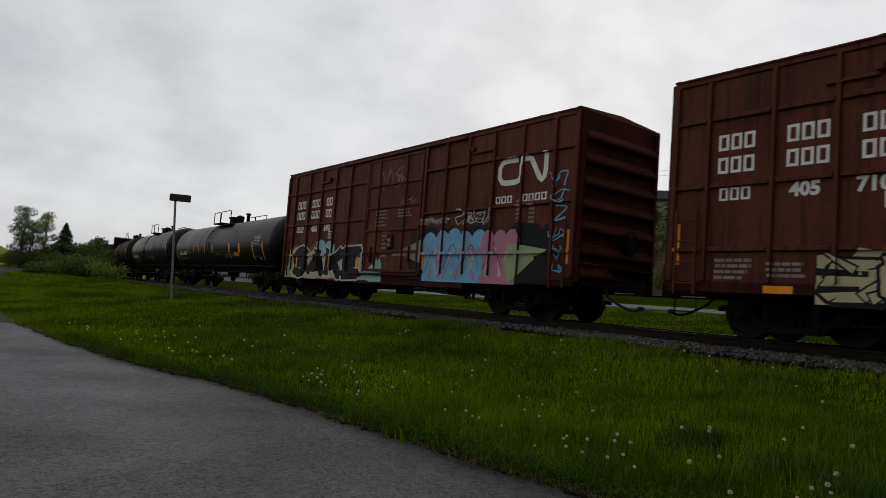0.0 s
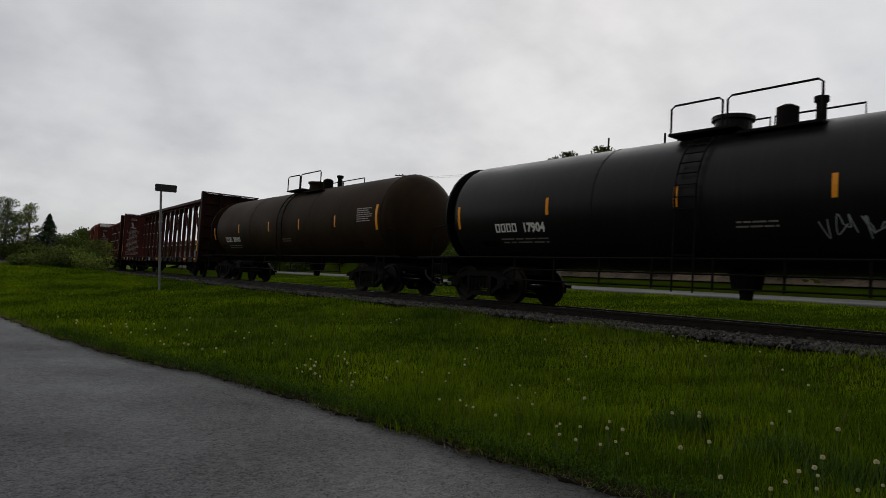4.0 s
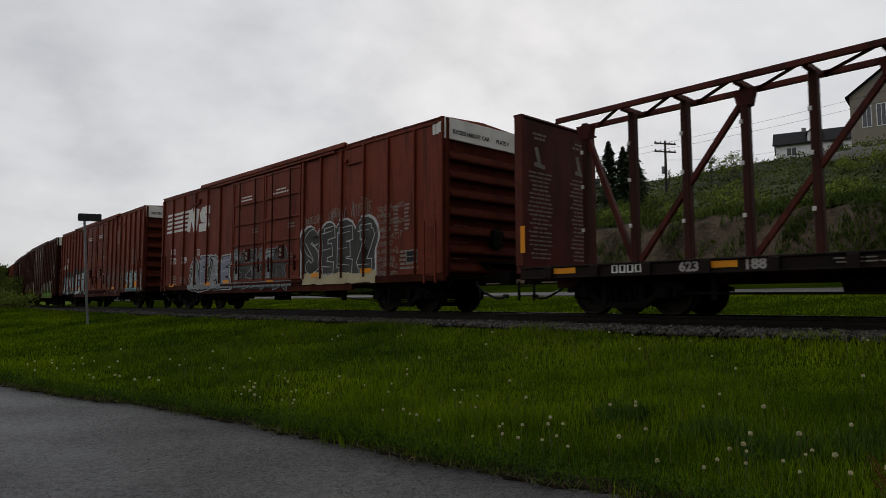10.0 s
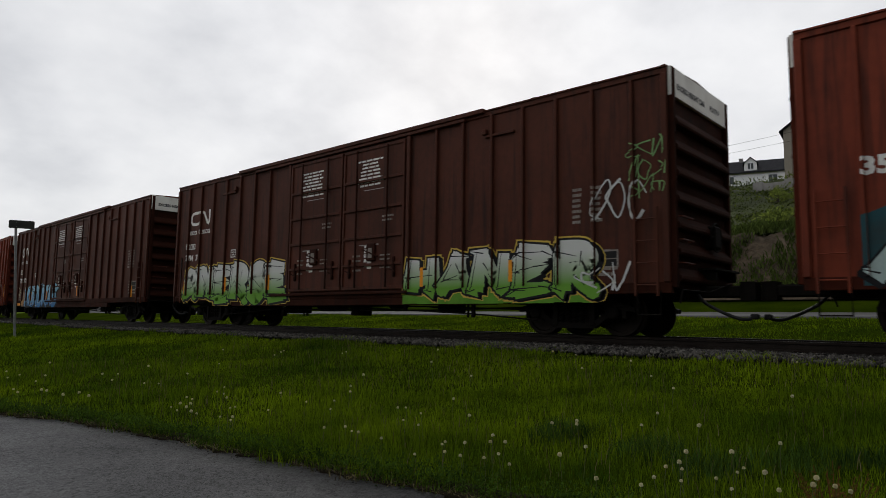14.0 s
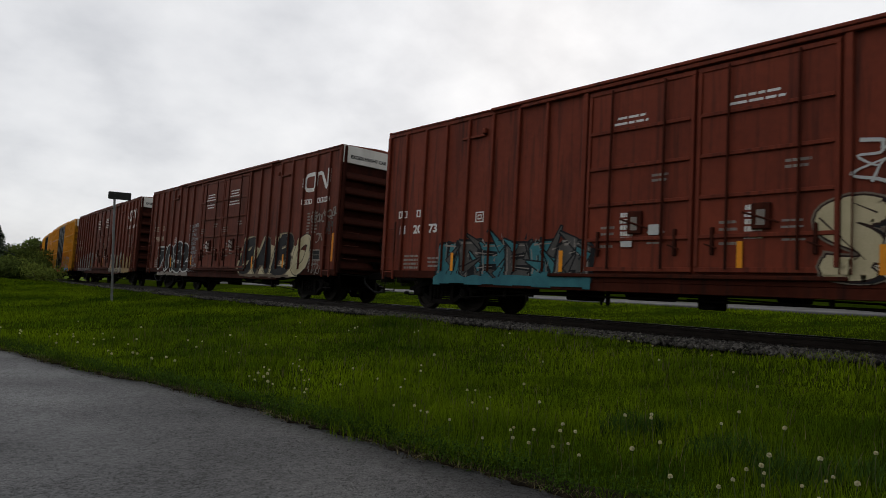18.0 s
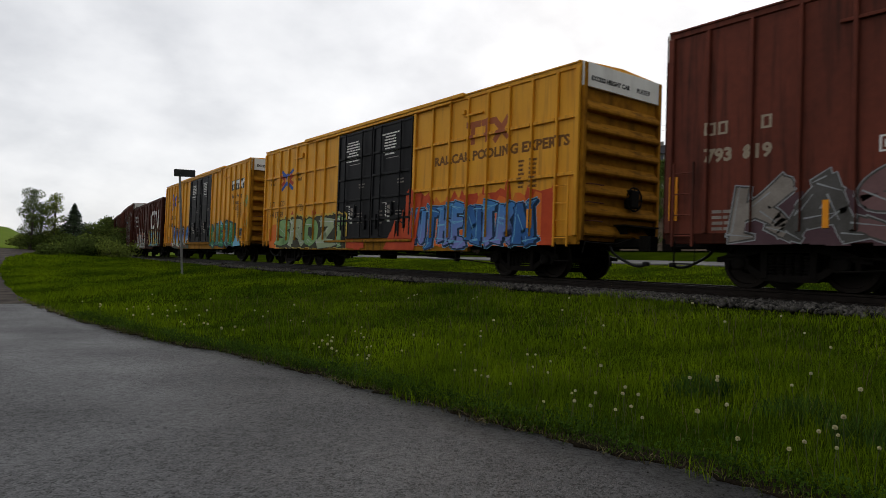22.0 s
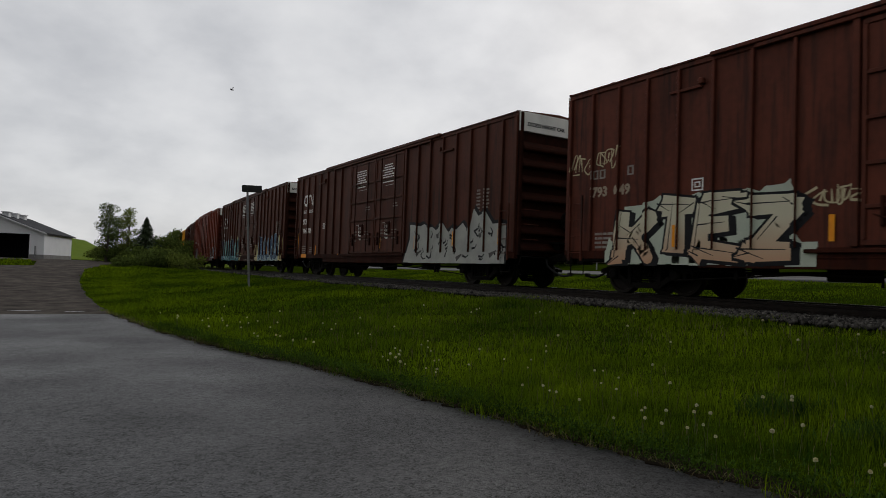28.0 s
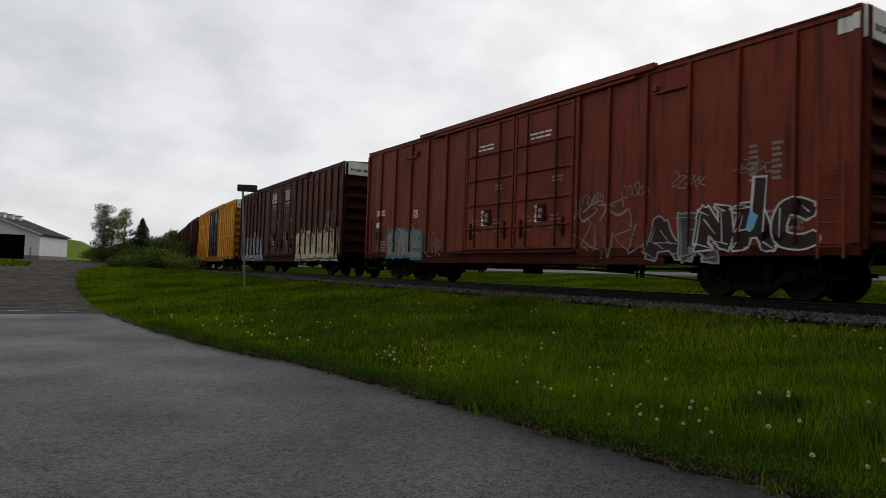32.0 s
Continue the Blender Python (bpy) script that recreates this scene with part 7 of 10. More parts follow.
for k in range(2):
    scrawl(p, 12.0, 12.8, 2.3 + 0.4 * k, 2.68 + 0.4 * k, 2, S_WHITE, 113 + k, 0.06)
p.put("paint_patch", [rect(7.9, 1.5, 8.15, 1.7), rect(8.5, 1.72, 8.72, 1.92)], S_WHITE)
strips(p, [(2.9, 1.0), (6.35, 1.0), (10.2, 1.1), (12.3, 1.0), (15.2, 1.0)])
p.put("reflector", [rect(17.85, 1.3, 17.97, 2.05)], ORANGE)

# brown boxcar, black and white pieces
c, p = sixty("brown boxcar with black and white graffiti", "worn", 234.6)
emblem(p, 16.1, 3.6, 1.68, 0.66)
AGED = mat("aged_cream_stencil", (0.4, 0.33, 0.24), (0.28, 0.22, 0.16), 0.6, scale=5)
p.put("reporting_mark", bars(0, 2.85, 0.24, [(0.82, 2), (1.85, 1)], 0.19), AGED)
number(p, "793  298", 0.82, 2.35, 0.24, AGED, 1.05)
data_blocks(p, 12)
door_notes(p, 12, big=False, m=LETTER, tall=True)
p.put("graffiti_base", ragged(1.6, 5.8, 0.68, 0.84, random.Random(5), 0.3, 0.6), S_DIM)
bubble(p, 1.75, 5.75, 0.84, 2.2, 4, S_BLACK, S_WHITE, 121, [6, 2, 7, 3], 0.4, "round dark letters edged in white")
for k in range(11):
    scrawl(p, 5.72, 6.6 + 0.2 * math.sin(k * 2), 0.85 + 0.2 * k, 0.99 + 0.2 * k, 8, S_SILVER, 140 + k, 0.034)
S_HAZE = spray("cream_haze", (0.17, 0.13, 0.09), (0.10, 0.07, 0.05))
p.put("graffiti_cloud", ragged(11.5, 15.7, 0.72, 1.05, random.Random(6), 0.3, 0.5), S_HAZE)
p.put("graffiti_cloud", [[(11.7 + k * 1.42, 0.8), (12.75 + k * 1.42, 0.8), (13.1 + k * 1.42, 1.75), (12.3 + k * 1.42, 1.95)] for k in range(3)], S_CREAM, "cream sprayed ground")
block_letters(p, 11.45, 15.65, 0.74, 2.24, "BAB", S_BLACK, S_BLACK, 128, 0.23, 0.01, rim=S_HAZE, halo=0.06, shadow=S_CREAM, drop=(-0.13, 0.03), lean=0.36, flare=0.2, wild=0.1, label="black slanted letters edged in cream", widths=[0.8, 1.0, 1.0])
p.put("graffiti_cloud", [[(15.5, 0.74), (16.1, 0.74), (16.6, 1.6), (15.95, 1.7), (15.55, 1.3)]], S_CREAM, "cream sprayed ground")
block_letters(p, 15.6, 16.78, 0.76, 2.16, "O", S_CREAM, S_CREAM, 129, 0.21, 0.01, rim=S_BLACK, halo=0.04, lean=0.42, flare=0.1, wild=0.1, label="cream slanted letter")
scrawl(p, 16.75, 17.6, 2.55, 2.85, 5, S_DIM, 130, 0.06)
scrawl(p, 17.7, 18.35, 2.66, 2.9, 2, S_DIM, 133, 0.07)
scrawl(p, 17.1, 17.5, 1.87, 2.15, 2, S_DIM, 134, 0.05)
scrawl(p, 17.8, 18.15, 2.1, 2.5, 3, S_GREY, 135, 0.05)
scrawl(p, 16.85, 17.5, 0.86, 1.22, 4, S_DIM, 136, 0.04)
strips(p, [(3.4, 1.05), (6.05, 1.15), (12.4, 1.0), (14.9, 1.05)])
p.put("reflector", [rect(18.15, 1.25, 18.28, 2.15)], ORANGE)

# brown boxcar, cream block
c, p = sixty("brown boxcar with faded cream graffiti", "worn", 255.4)
emblem(p, 16.1, 3.68, 1.68, 0.66)
p.put("reporting_mark", bars(0, 2.82, 0.24, [(0.81, 2), (1.85, 1)], 0.19), AGED)
number(p, "793  819", 0.81, 2.33, 0.24, AGED, 1.05)
data_blocks(p, 13)
door_notes(p, 13, big=False, m=LETTER, tall=True)
p.put("graffiti_cloud", ragged(1.35, 6.5, 0.82, 1.75, random.Random(33), 0.3, 0.3), spray("dull_violet", (0.10, 0.055, 0.065)))
block_letters(p, 1.35, 6.5, 0.84, 1.95, "KASEB", [S_DIM, S_GREY, spray("dusty_rose", (0.2, 0.11, 0.11))], S_GREY, 131, 0.24, 0.03, rim=S_SILVER, halo=0.05, lean=0.08, flare=0.4, wild=1.2, shine=S_SILVER, label="dusty white graffiti letters")
p.put("graffiti_cloud", ragged(12.0, 15.6, 0.74, 1.45, random.Random(34), 0.25, 0.4), spray("umber_haze", (0.12, 0.085, 0.06), (0.08, 0.05, 0.035)))
block_letters(p, 11.95, 15.6, 0.75, 1.85, "ASBOCR", [S_DIM, spray("dusty_cream", (0.3, 0.25, 0.14))], spray("dull_grey", (0.08, 0.065, 0.055)), 132, 0.22, 0.025, lean=0.1, flare=0.4, wild=1.3, label="dusty grey graffiti letters")
p.put("graffiti_block", ragged(15.5, 16.2, 0.74, 1.45, rnd_u, 0.25, 0.3) + ragged(16.2, 17.2, 0.78, 1.75, rnd_u, 0.3, 0.3), spray("ochre", (0.3, 0.19, 0.07), (0.2, 0.13, 0.06)), "ochre sprayed block")
strips(p, [(2.9, 1.05), (5.9, 1.1), (9.9, 1.2), (12.35, 1.0), (15.15, 1.15)])
p.put("reflector", [rect(0.1, 1.25, 0.24, 2.1), rect(18.1, 1.25, 18.24, 2.1)], ORANGE)


def crossed_arrows(p, u, v, w, h):
    """A badge of four arrows that meet; each has a blue and a red stripe."""
    cx, cy = u + w / 2, v + h / 2
    for sx in (-1, 1):
        for sy in (-1, 1):
            tip, mid = (cx + sx * w * 0.48, cy + sy * h * 0.46), (cx + sx * 0.06, cy + sy * 0.12)
            p.put("badge_arrow", stroke([tip, mid], 0.125 * w), S_BADGE_BLUE, "blue stripe of the badge")
            p.put("badge_arrow", stroke([(tip[0] + sx * 0.03, tip[1] - sy * 0.24 * h), (cx + sx * 0.2 * w, cy + sy * 0.05 * h)], 0.125 * w), S_BADGE_RED, "red stripe of the badge")
    p.put("badge_arrow", stroke([(cx - 0.01 * w, cy + 0.28 * h), (cx, cy), (cx - 0.01 * w, cy - 0.28 * h)], 0.15 * w), S_BADGE_BLUE, "blue stripe of the badge")


S_BADGE_BLUE, S_BADGE_RED = spray("badge_blue", (0.03, 0.10, 0.42)), spray("badge_red", (0.5, 0.06, 0.03))


# two yellow boxcars with black doors
c, p = sixty("yellow ribbed boxcar with black doors and green, blue and orange graffiti", "yellow", 276.15, ribbed=True, door_paint=BLACK_DOOR)
crossed_arrows(p, 1.76, 3.1, 1.2, 0.88)
INK = spray("brown_ink", (0.16, 0.075, 0.025))
number(p, "next\nload", 0.75, 3.6, 0.14, INK, name="slogan")
number(p, "any\nroad", 3.35, 3.65, 0.16, INK, name="slogan")
p.put("reporting_mark", bars(0, 2.45, 0.24, [(0.65, 2), (1.7, 2)], 0.19), INK)
number(p, "64 13 59", 0.65, 2.0, 0.24, INK, 1.15)
p.put("emblem", [q for s in ([(14.36, 4.06), (14.95, 4.06)], [(14.62, 4.06), (14.62, 3.52)], [(14.98, 4.06), (15.5, 4.06)], [(15.22, 4.06), (15.22, 3.52)], [(15.48, 4.1), (16.1, 3.5)], [(16.05, 4.1), (15.5, 3.5)]) for q in stroke(s, 0.17)], spray("faded_red_ink", (0.42, 0.12, 0.05)), "faded red emblem")
number(p, "RAILCAR POOLING EXPERTS", 12.88, 3.1, 0.25, spray("dark_ochre_ink", (0.2, 0.085, 0.02)), 1.18, "slogan")
data_blocks(p, 14, material=INK)
door_notes(p, 14)
p.put("graffiti_flame", ragged(11.5, 17.75, 0.8, 2.45, random.Random(55), 0.35, 0.4), S_RED, "red sprayed flames")
p.put("graffiti_flame", ragged(11.7, 17.3, 0.8, 2.1, random.Random(56), 0.35, 0.35), S_ORANGE, "orange sprayed flames")
block_letters(p, 11.85, 17.0, 0.72, 1.95, "NIHENIKN", [G_VIOLET, S_BLUE, G_VIOLET], S_NAVY, 142, 0.22, 0.03, rim=S_SKY, halo=0.05, shadow=S_NAVY, drop=(0.08, -0.03), shine=S_SKY, lean=0.04, flare=0.5, label="blue graffiti letters on an orange cloud")
graffiti(p, 0.9, 1.9, 0.72, 1.6, 1, S_ORANGE, S_ORANGE, S_ORANGE, 143, 0.3)
p.put("graffiti_flame", [[(u, 0.9), (u + 0.7, 0.9), (u + 0.75, 1.75 + 0.2 * math.sin(u * 5)), (u + 0.4, 2.08 + 0.14 * math.sin(u * 3)), (u + 0.1, 1.8)] for u in np.arange(2.6, 6.3, 0.7)], S_RED, "red sprayed flames")
S_MOSS = spray("olive_shadow", (0.045, 0.045, 0.022), (0.03, 0.028, 0.015))
p.put("graffiti_cloud", ragged(1.42, 7.8, 0.7, 2.06, random.Random(21), 0.3, 0.12), S_YELLOW, "thin yellow edge of the piece")
p.put("graffiti_cloud", ragged(1.5, 7.72, 0.72, 1.98, random.Random(21), 0.3, 0.12), S_MOSS, "dark olive ground of the piece")
block_letters(p, 1.5, 7.65, 0.72, 1.9, "SROZI", [S_LIME, S_PALE], S_BLACK, 141, 0.29, 0.02, shine=S_WHITE, lean=0.12, flare=0.35, label="pale green graffiti letters", widths=[1.1, 1.1, 1, 1.2, 0.7])
p.put("graffiti_cloud", [wedge((10.45 + 0.16 * k, 0.7), (10.7 + 0.17 * k + 0.1 * math.sin(k * 2.3), 1.2 + 0.1 * k + 0.3 * math.sin(k * 1.9) ** 2), 0.3, 0.03) for k in range(10)] + ragged(7.75, 9.0, 0.7, 0.98, rnd_u, 0.3, 0.3), S_RED, "red-orange sprayed cloud")
strips(p, [(9.3, 1.55), (16.9, 1.2)])

c, p = sixty("yellow boxcar with black doors and green and blue graffiti", "yellow", 296.5, door_paint=BLACK_DOOR)
crossed_arrows(p, 1.88, 3.22, 1.45, 1.1)
number(p, "next\nload", 0.9, 3.75, 0.15, INK, name="slogan")
number(p, "any\nroad", 3.4, 3.9, 0.17, INK, name="slogan")
p.put("reporting_mark", bars(0, 2.6, 0.24, [(1.75, 2), (2.65, 2)], 0.2), LETTER_BLACK)
number(p, "6 65 86 5", 1.16, 2.1, 0.24, LETTER_BLACK, 1.2)
p.put("emblem_plate", [rect(15.42, 3.6, 17.55, 4.1)], LETTER_BLACK, "black emblem plate")
p.put("emblem", [q for s in ([(15.52, 3.98), (16.12, 3.98)], [(15.9, 3.98), (15.72, 3.68)], [(16.16, 3.98), (16.76, 3.98)], [(16.52, 3.98), (16.34, 3.68)], [(16.84, 4.02), (17.24, 3.66)], [(17.46, 4.02), (16.72, 3.66)]) for q in stroke(s, 0.16)], WHITE, "white slanted emblem")
p.put("emblem_wave", [q for k in range(3) for q in stroke([(15.78 + 0.1 * j, 3.78 + 0.06 * k + 0.015 * math.sin(j * 1.6)) for j in range(11)], 0.02)], LETTER_BLACK)
number(p, "Railcar Pooling", 15.55, 3.2, 0.2, INK, 0.95, "slogan")
number(p, "Experts", 15.95, 2.88, 0.2, INK, 1.05, "slogan")
p.put("web_line", bars(0, 2.58, 0.16, [(15.98, 3), (16.5, 3)], 0.12), INK)
data_blocks(p, 15, material=INK)
door_notes(p, 15)
p.put("graffiti_cloud", [[(1.9, 0.86), (2.6, 0.86), (2.5, 1.5), (2.2, 1.3)]], S_PINK)
p.put("graffiti_cloud", ragged(2.6, 6.9, 0.68, 0.95, random.Random(7), 0.3, 0.6), spray("dark_moss", (0.05, 0.07, 0.05)))
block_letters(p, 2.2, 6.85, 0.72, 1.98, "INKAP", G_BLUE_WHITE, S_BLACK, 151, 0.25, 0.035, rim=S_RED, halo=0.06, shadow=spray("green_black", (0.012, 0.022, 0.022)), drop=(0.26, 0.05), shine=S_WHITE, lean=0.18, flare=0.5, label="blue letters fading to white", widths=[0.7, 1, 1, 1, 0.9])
block_letters(p, 11.7, 16.2, 0.68, 1.98, "NIEIN", [S_GREEN, spray("sea_green", (0.06, 0.22, 0.17), (0.04, 0.15, 0.13))], S_BLACK, 152, 0.24, 0.035, rim=S_NAVY, halo=0.07, shadow=S_NAVY, drop=(0.12, 0.02), shine=S_MINT, lean=0.1, flare=0.5, label="green graffiti letters")
p.put("graffiti_cloud", [[(13.4, 1.9), (14.1, 1.9), (13.75, 2.2)], [(16.1, 0.76), (17.3, 0.8), (16.9, 1.3), (16.6, 1.1), (16.4, 1.35)]], S_SKY, "sky-blue sprayed points")
for v in (1.75, 2.9):
    for k in range(3):
        scrawl(p, 17.72 + 0.03 * k, 18.08, v - 0.22 + 0.04 * k, v + 0.24, 2, S_LIME, 156 + k, 0.035, "small green sprayed scrawl")
strips(p, [(3.2, 1.0), (5.8, 1.05), (12.3, 1.1)])
p.put("reflector", [rect(17.55, 1.3, 17.67, 2.3)], ORANGE)

# old low boxcar with a huge emblem
c, p = boxcar("boxcar", "old faded brown boxcar with a huge white emblem", 15.5, 4.37, "old", ((6.3, 9.4),), False, old_roof=True, posts=6)
put(c, 316.65, 15.5)
graffiti(p, 9.5, 14.8, 0.9, 1.95, 6, [S_YELLOW, S_SKY, S_YELLOW], S_TEAL, S_YELLOW, 161, 0.3, label="yellow and blue graffiti letters")
graffiti(p, 2.4, 7.4, 0.72, 1.85, 6, S_WHITE, S_DIM, S_WHITE, 162, 0.34, rim=S_ORANGE, label="white graffiti letters")
emblem(p, 10.42, 2.14, 3.85, 1.4, False)
p.put("company_name", bars(0, 3.3, 0.2, [(0.9, 3), (1.85, 3), (2.8, 2)], 0.15) + bars(0, 2.98, 0.2, [(0.9, 3), (1.85, 3), (2.8, 2)], 0.15) + bars(0, 2.55, 0.2, [(0.9, 2)], 0.17), LETTER, "white block lettering")
number(p, "413 443", 1.7, 2.55, 0.2)
data_blocks(p, 16, 15.5)
r = random.Random(16)
p.put("door_notice", lines(6.9, 2.6, 0.9, 0.5, 6, r, 0.4) + lines(8.3, 2.7, 0.8, 0.5, 6, r, 0.4), LETTER_DIM)
for k in range(4):
    scrawl(p, 14.95, 15.35, 1.0 + 0.42 * k, 1.36 + 0.42 * k, 1, S_SKY if k < 2 else S_DIM, 163 + k, 0.06)
for u in (1.3, 5.0, 11.0, 13.9):
    part("vent_plate", shared("vent_plate", lambda: Geo().box(-1.53, -1.46, -0.3, 0.3, 3.75, 4.1, 0.02)), PAINT["old"], c, m=pose(0, 7.75 - u, 0))
strips(p, [(15.2, 1.4)])

# brown boxcar, tall piece at its front
c, p = sixty("brown boxcar with black, white and orange graffiti", "brown", 334.0)
emblem(p, 16.1, 3.6, 1.68, 0.66)
p.put("reporting_mark", bars(0, 2.72, 0.22, [(0.85, 2), (1.95, 1)], 0.19), LETTER_DIM)
number(p, "793  049", 0.85, 2.3, 0.23, AGED, 1.05)
data_blocks(p, 17)
door_notes(p, 17, big=False, m=LETTER)
scrawl(p, 0.1, 0.75, 2.85, 3.3, 3, S_CREAM, 171, 0.05)
scrawl(p, 0.95, 1.6, 3.0, 3.4, 3, S_CREAM, 172, 0.05)
scrawl(p, 6.0, 7.0, 1.75, 2.05, 5, S_CREAM, 173, 0.05)
p.put("graffiti_cloud", ragged(1.35, 6.3, 0.72, 1.2, random.Random(22), 0.3, 0.5) + ragged(1.9, 5.9, 0.72, 2.2, random.Random(23), 0.35, 0.15), spray("pale_mint", (0.5, 0.55, 0.44), (0.42, 0.46, 0.38)), "pale mint sprayed cloud")
block_letters(p, 1.65, 5.95, 0.68, 2.05, "KIEZ", G_CREAM_RUST, S_BLACK, 174, 0.27, 0.05, shadow=S_BLACK, drop=(0.14, -0.05), lean=0.1, flare=0.4, label="cream letters fading to orange")
graffiti(p, 12.0, 16.2, 2.5, 3.85, 3, [S_SKY, S_CREAM, S_PINK], S_NAVY, S_LIME, 175, 0.34, shine=S_WHITE, label="tall blue and cream graffiti letters")
graffiti(p, 12.2, 17.6, 0.72, 1.9, 6, S_DIM, S_GREY, S_DIM, 176, 0.34, label="dusty white graffiti letters")
p.put("graffiti_drip", [[(u, 1.6 + 0.3 * math.sin(u * 7)), (u + 0.2, 1.6), (u + 0.2, 3.1), (u, 3.1)] for u in np.arange(12.3, 16.8, 0.42)], S_DIM)
strips(p, [(3.3, 1.05), (6.5, 1.1), (12.5, 1.2)])

# dark boxcar with a silver block piece
c, p = sixty("dark brown boxcar with a wide silver graffiti piece", "dark", 354.45)
emblem(p, 1.02, 3.4, 1.36, 0.56)
p.put("reporting_mark", bars(0, 2.5, 0.26, [(0.97, 3)], 0.18), LETTER)
number(p, "794  709", 0.97, 2.05, 0.24, spread=1.0)
data_blocks(p, 18)
door_notes(p, 18)
rnd_s = random.Random(18)
block = ragged(12.3, 18.0, 0.66, 2.1, rnd_s, 0.62, 0.36) + [[(11.9, 0.66), (12.3, 0.66), (12.3, 1.5), (12.15, 1.2)]]
p.put("graffiti_cloud", [[(u + (0.08 if u > 15 else -0.08), v + 0.11 if v > 1 else v - 0.03) for u, v in q] for q in block], S_BLACK)
p.put("graffiti_silver", block, spray("pale_silver", (0.40, 0.40, 0.36), (0.3, 0.3, 0.28)), "flat pale silver graffiti block")
p.put("graffiti_line", [q for _ in range(34) for a, b, t, d in [(rnd_s.uniform(12.4, 17.8), rnd_s.uniform(0.75, 1.65), rnd_s.uniform(-0.9, 1.7), rnd_s.uniform(0.12, 0.45))] for q in stroke([(a, b), (a + d * 0.6 * math.cos(t), b + d * 0.5 * math.sin(t)), (a + d * math.cos(t + 0.4), b + d * 0.8 * math.sin(t + 0.4))], 0.075, 0.03)], S_BLACK)
p.put("graffiti_line", [wedge((u, v), (u + 0.25, v + 0.12), 0.16, 0.05) for u, v in ((12.9, 0.95), (14.2, 1.55), (15.5, 0.8), (16.7, 1.5), (17.3, 0.9))], S_GREY)
strips(p, [(2.8, 0.95), (5.7, 0.95), (9.9, 1.2), (12.6, 1.15), (15.2, 1.2), (17.6, 1.2)])
p.put("reflector", [rect(0.32, 1.25, 0.44, 2.1), rect(0.95, 0.84, 1.7, 1.02)], ORANGE)

# dark boxcar with two blue pieces
c, p = sixty("dark brown boxcar with two blue, black and yellow graffiti pieces", "dark", 374.75)
emblem(p, 0.92, 3.4, 1.33, 0.5)
p.put("reporting_mark", bars(0, 2.5, 0.2, [(0.88, 3)], 0.16), LETTER)
number(p, "79", 0.88, 2.06, 0.21)
data_blocks(p, 19)
door_notes(p, 19)
p.put("graffiti_patch", [wedge((u, v), (u + 0.5, v + 0.35), 0.5, 0.2) for u, v in ((0.5, 0.75), (0.75, 1.5), (2.9, 1.7), (5.6, 1.9), (6.5, 1.2), (7.0, 0.75))], spray("pale_yellow", (0.5, 0.45, 0.2), (0.4, 0.36, 0.18)))
p.put("graffiti_cloud", ragged(0.7, 6.7, 0.72, 1.5, random.Random(28), 0.3, 0.4), S_TEAL)
block_letters(p, 0.5, 6.75, 0.72, 2.15, "NKNRKN", [S_NAVY, S_MINT, S_TEAL], S_BLACK, 191, 0.19, 0.02, rim=S_MINT, halo=0.05, shadow=S_BLACK, drop=(0.1, -0.02), lean=0.15, flare=0.6, wild=1.2, shine=S_WHITE, label="dark letters edged in pale teal")
S_ICE = spray("ice_blue", (0.36, 0.5, 0.56), (0.24, 0.38, 0.48))
p.put("graffiti_patch", ragged(11.6, 12.6, 0.72, 1.7, random.Random(51), 0.3, 0.5) + ragged(16.6, 18.0, 0.72, 2.2, random.Random(52), 0.3, 0.4), spray("pale_ochre", (0.56, 0.47, 0.2), (0.44, 0.38, 0.2)), "pale yellow sprayed ground")
p.put("graffiti_patch", ragged(12.3, 17.2, 0.7, 1.95, random.Random(54), 0.4, 0.2), spray("grey_mint", (0.3, 0.36, 0.34), (0.22, 0.27, 0.26)), "pale sprayed ground")
S_STEEL = spray("steel_blue", (0.045, 0.085, 0.15), (0.03, 0.055, 0.10))
block_letters(p, 12.45, 17.0, 0.72, 2.12, "RAKS", [S_STEEL, spray("slate", (0.1, 0.16, 0.22), (0.06, 0.1, 0.15))], S_NAVY, 192, 0.22, 0.02, rim=S_ICE, halo=0.06, shadow=S_NAVY, drop=(0.12, -0.05), shine=S_WHITE, flare=0.35, wild=0.8, label="steel blue block letters edged in pale blue")
rd2 = random.Random(53)
p.put("graffiti_drip", [[(u + r0 * math.cos(t), v + r0 * math.sin(t)) for t in np.linspace(0, 5.6, 9)] for u, v, r0 in [(rd2.uniform(17.15, 17.95), rd2.uniform(0.8, 2.0), rd2.uniform(0.04, 0.1)) for _ in range(14)] + [(rd2.uniform(11.7, 12.1), rd2.uniform(0.8, 1.5), rd2.uniform(0.03, 0.07)) for _ in range(7)]], S_BLACK)
scrawl(p, 8.2, 12.0, 0.67, 0.77, 26, S_DIM, 193, 0.014)
strips(p, [(3.0, 1.0), (6.1, 1.05), (9.9, 1.2), (14.5, 1.05)])

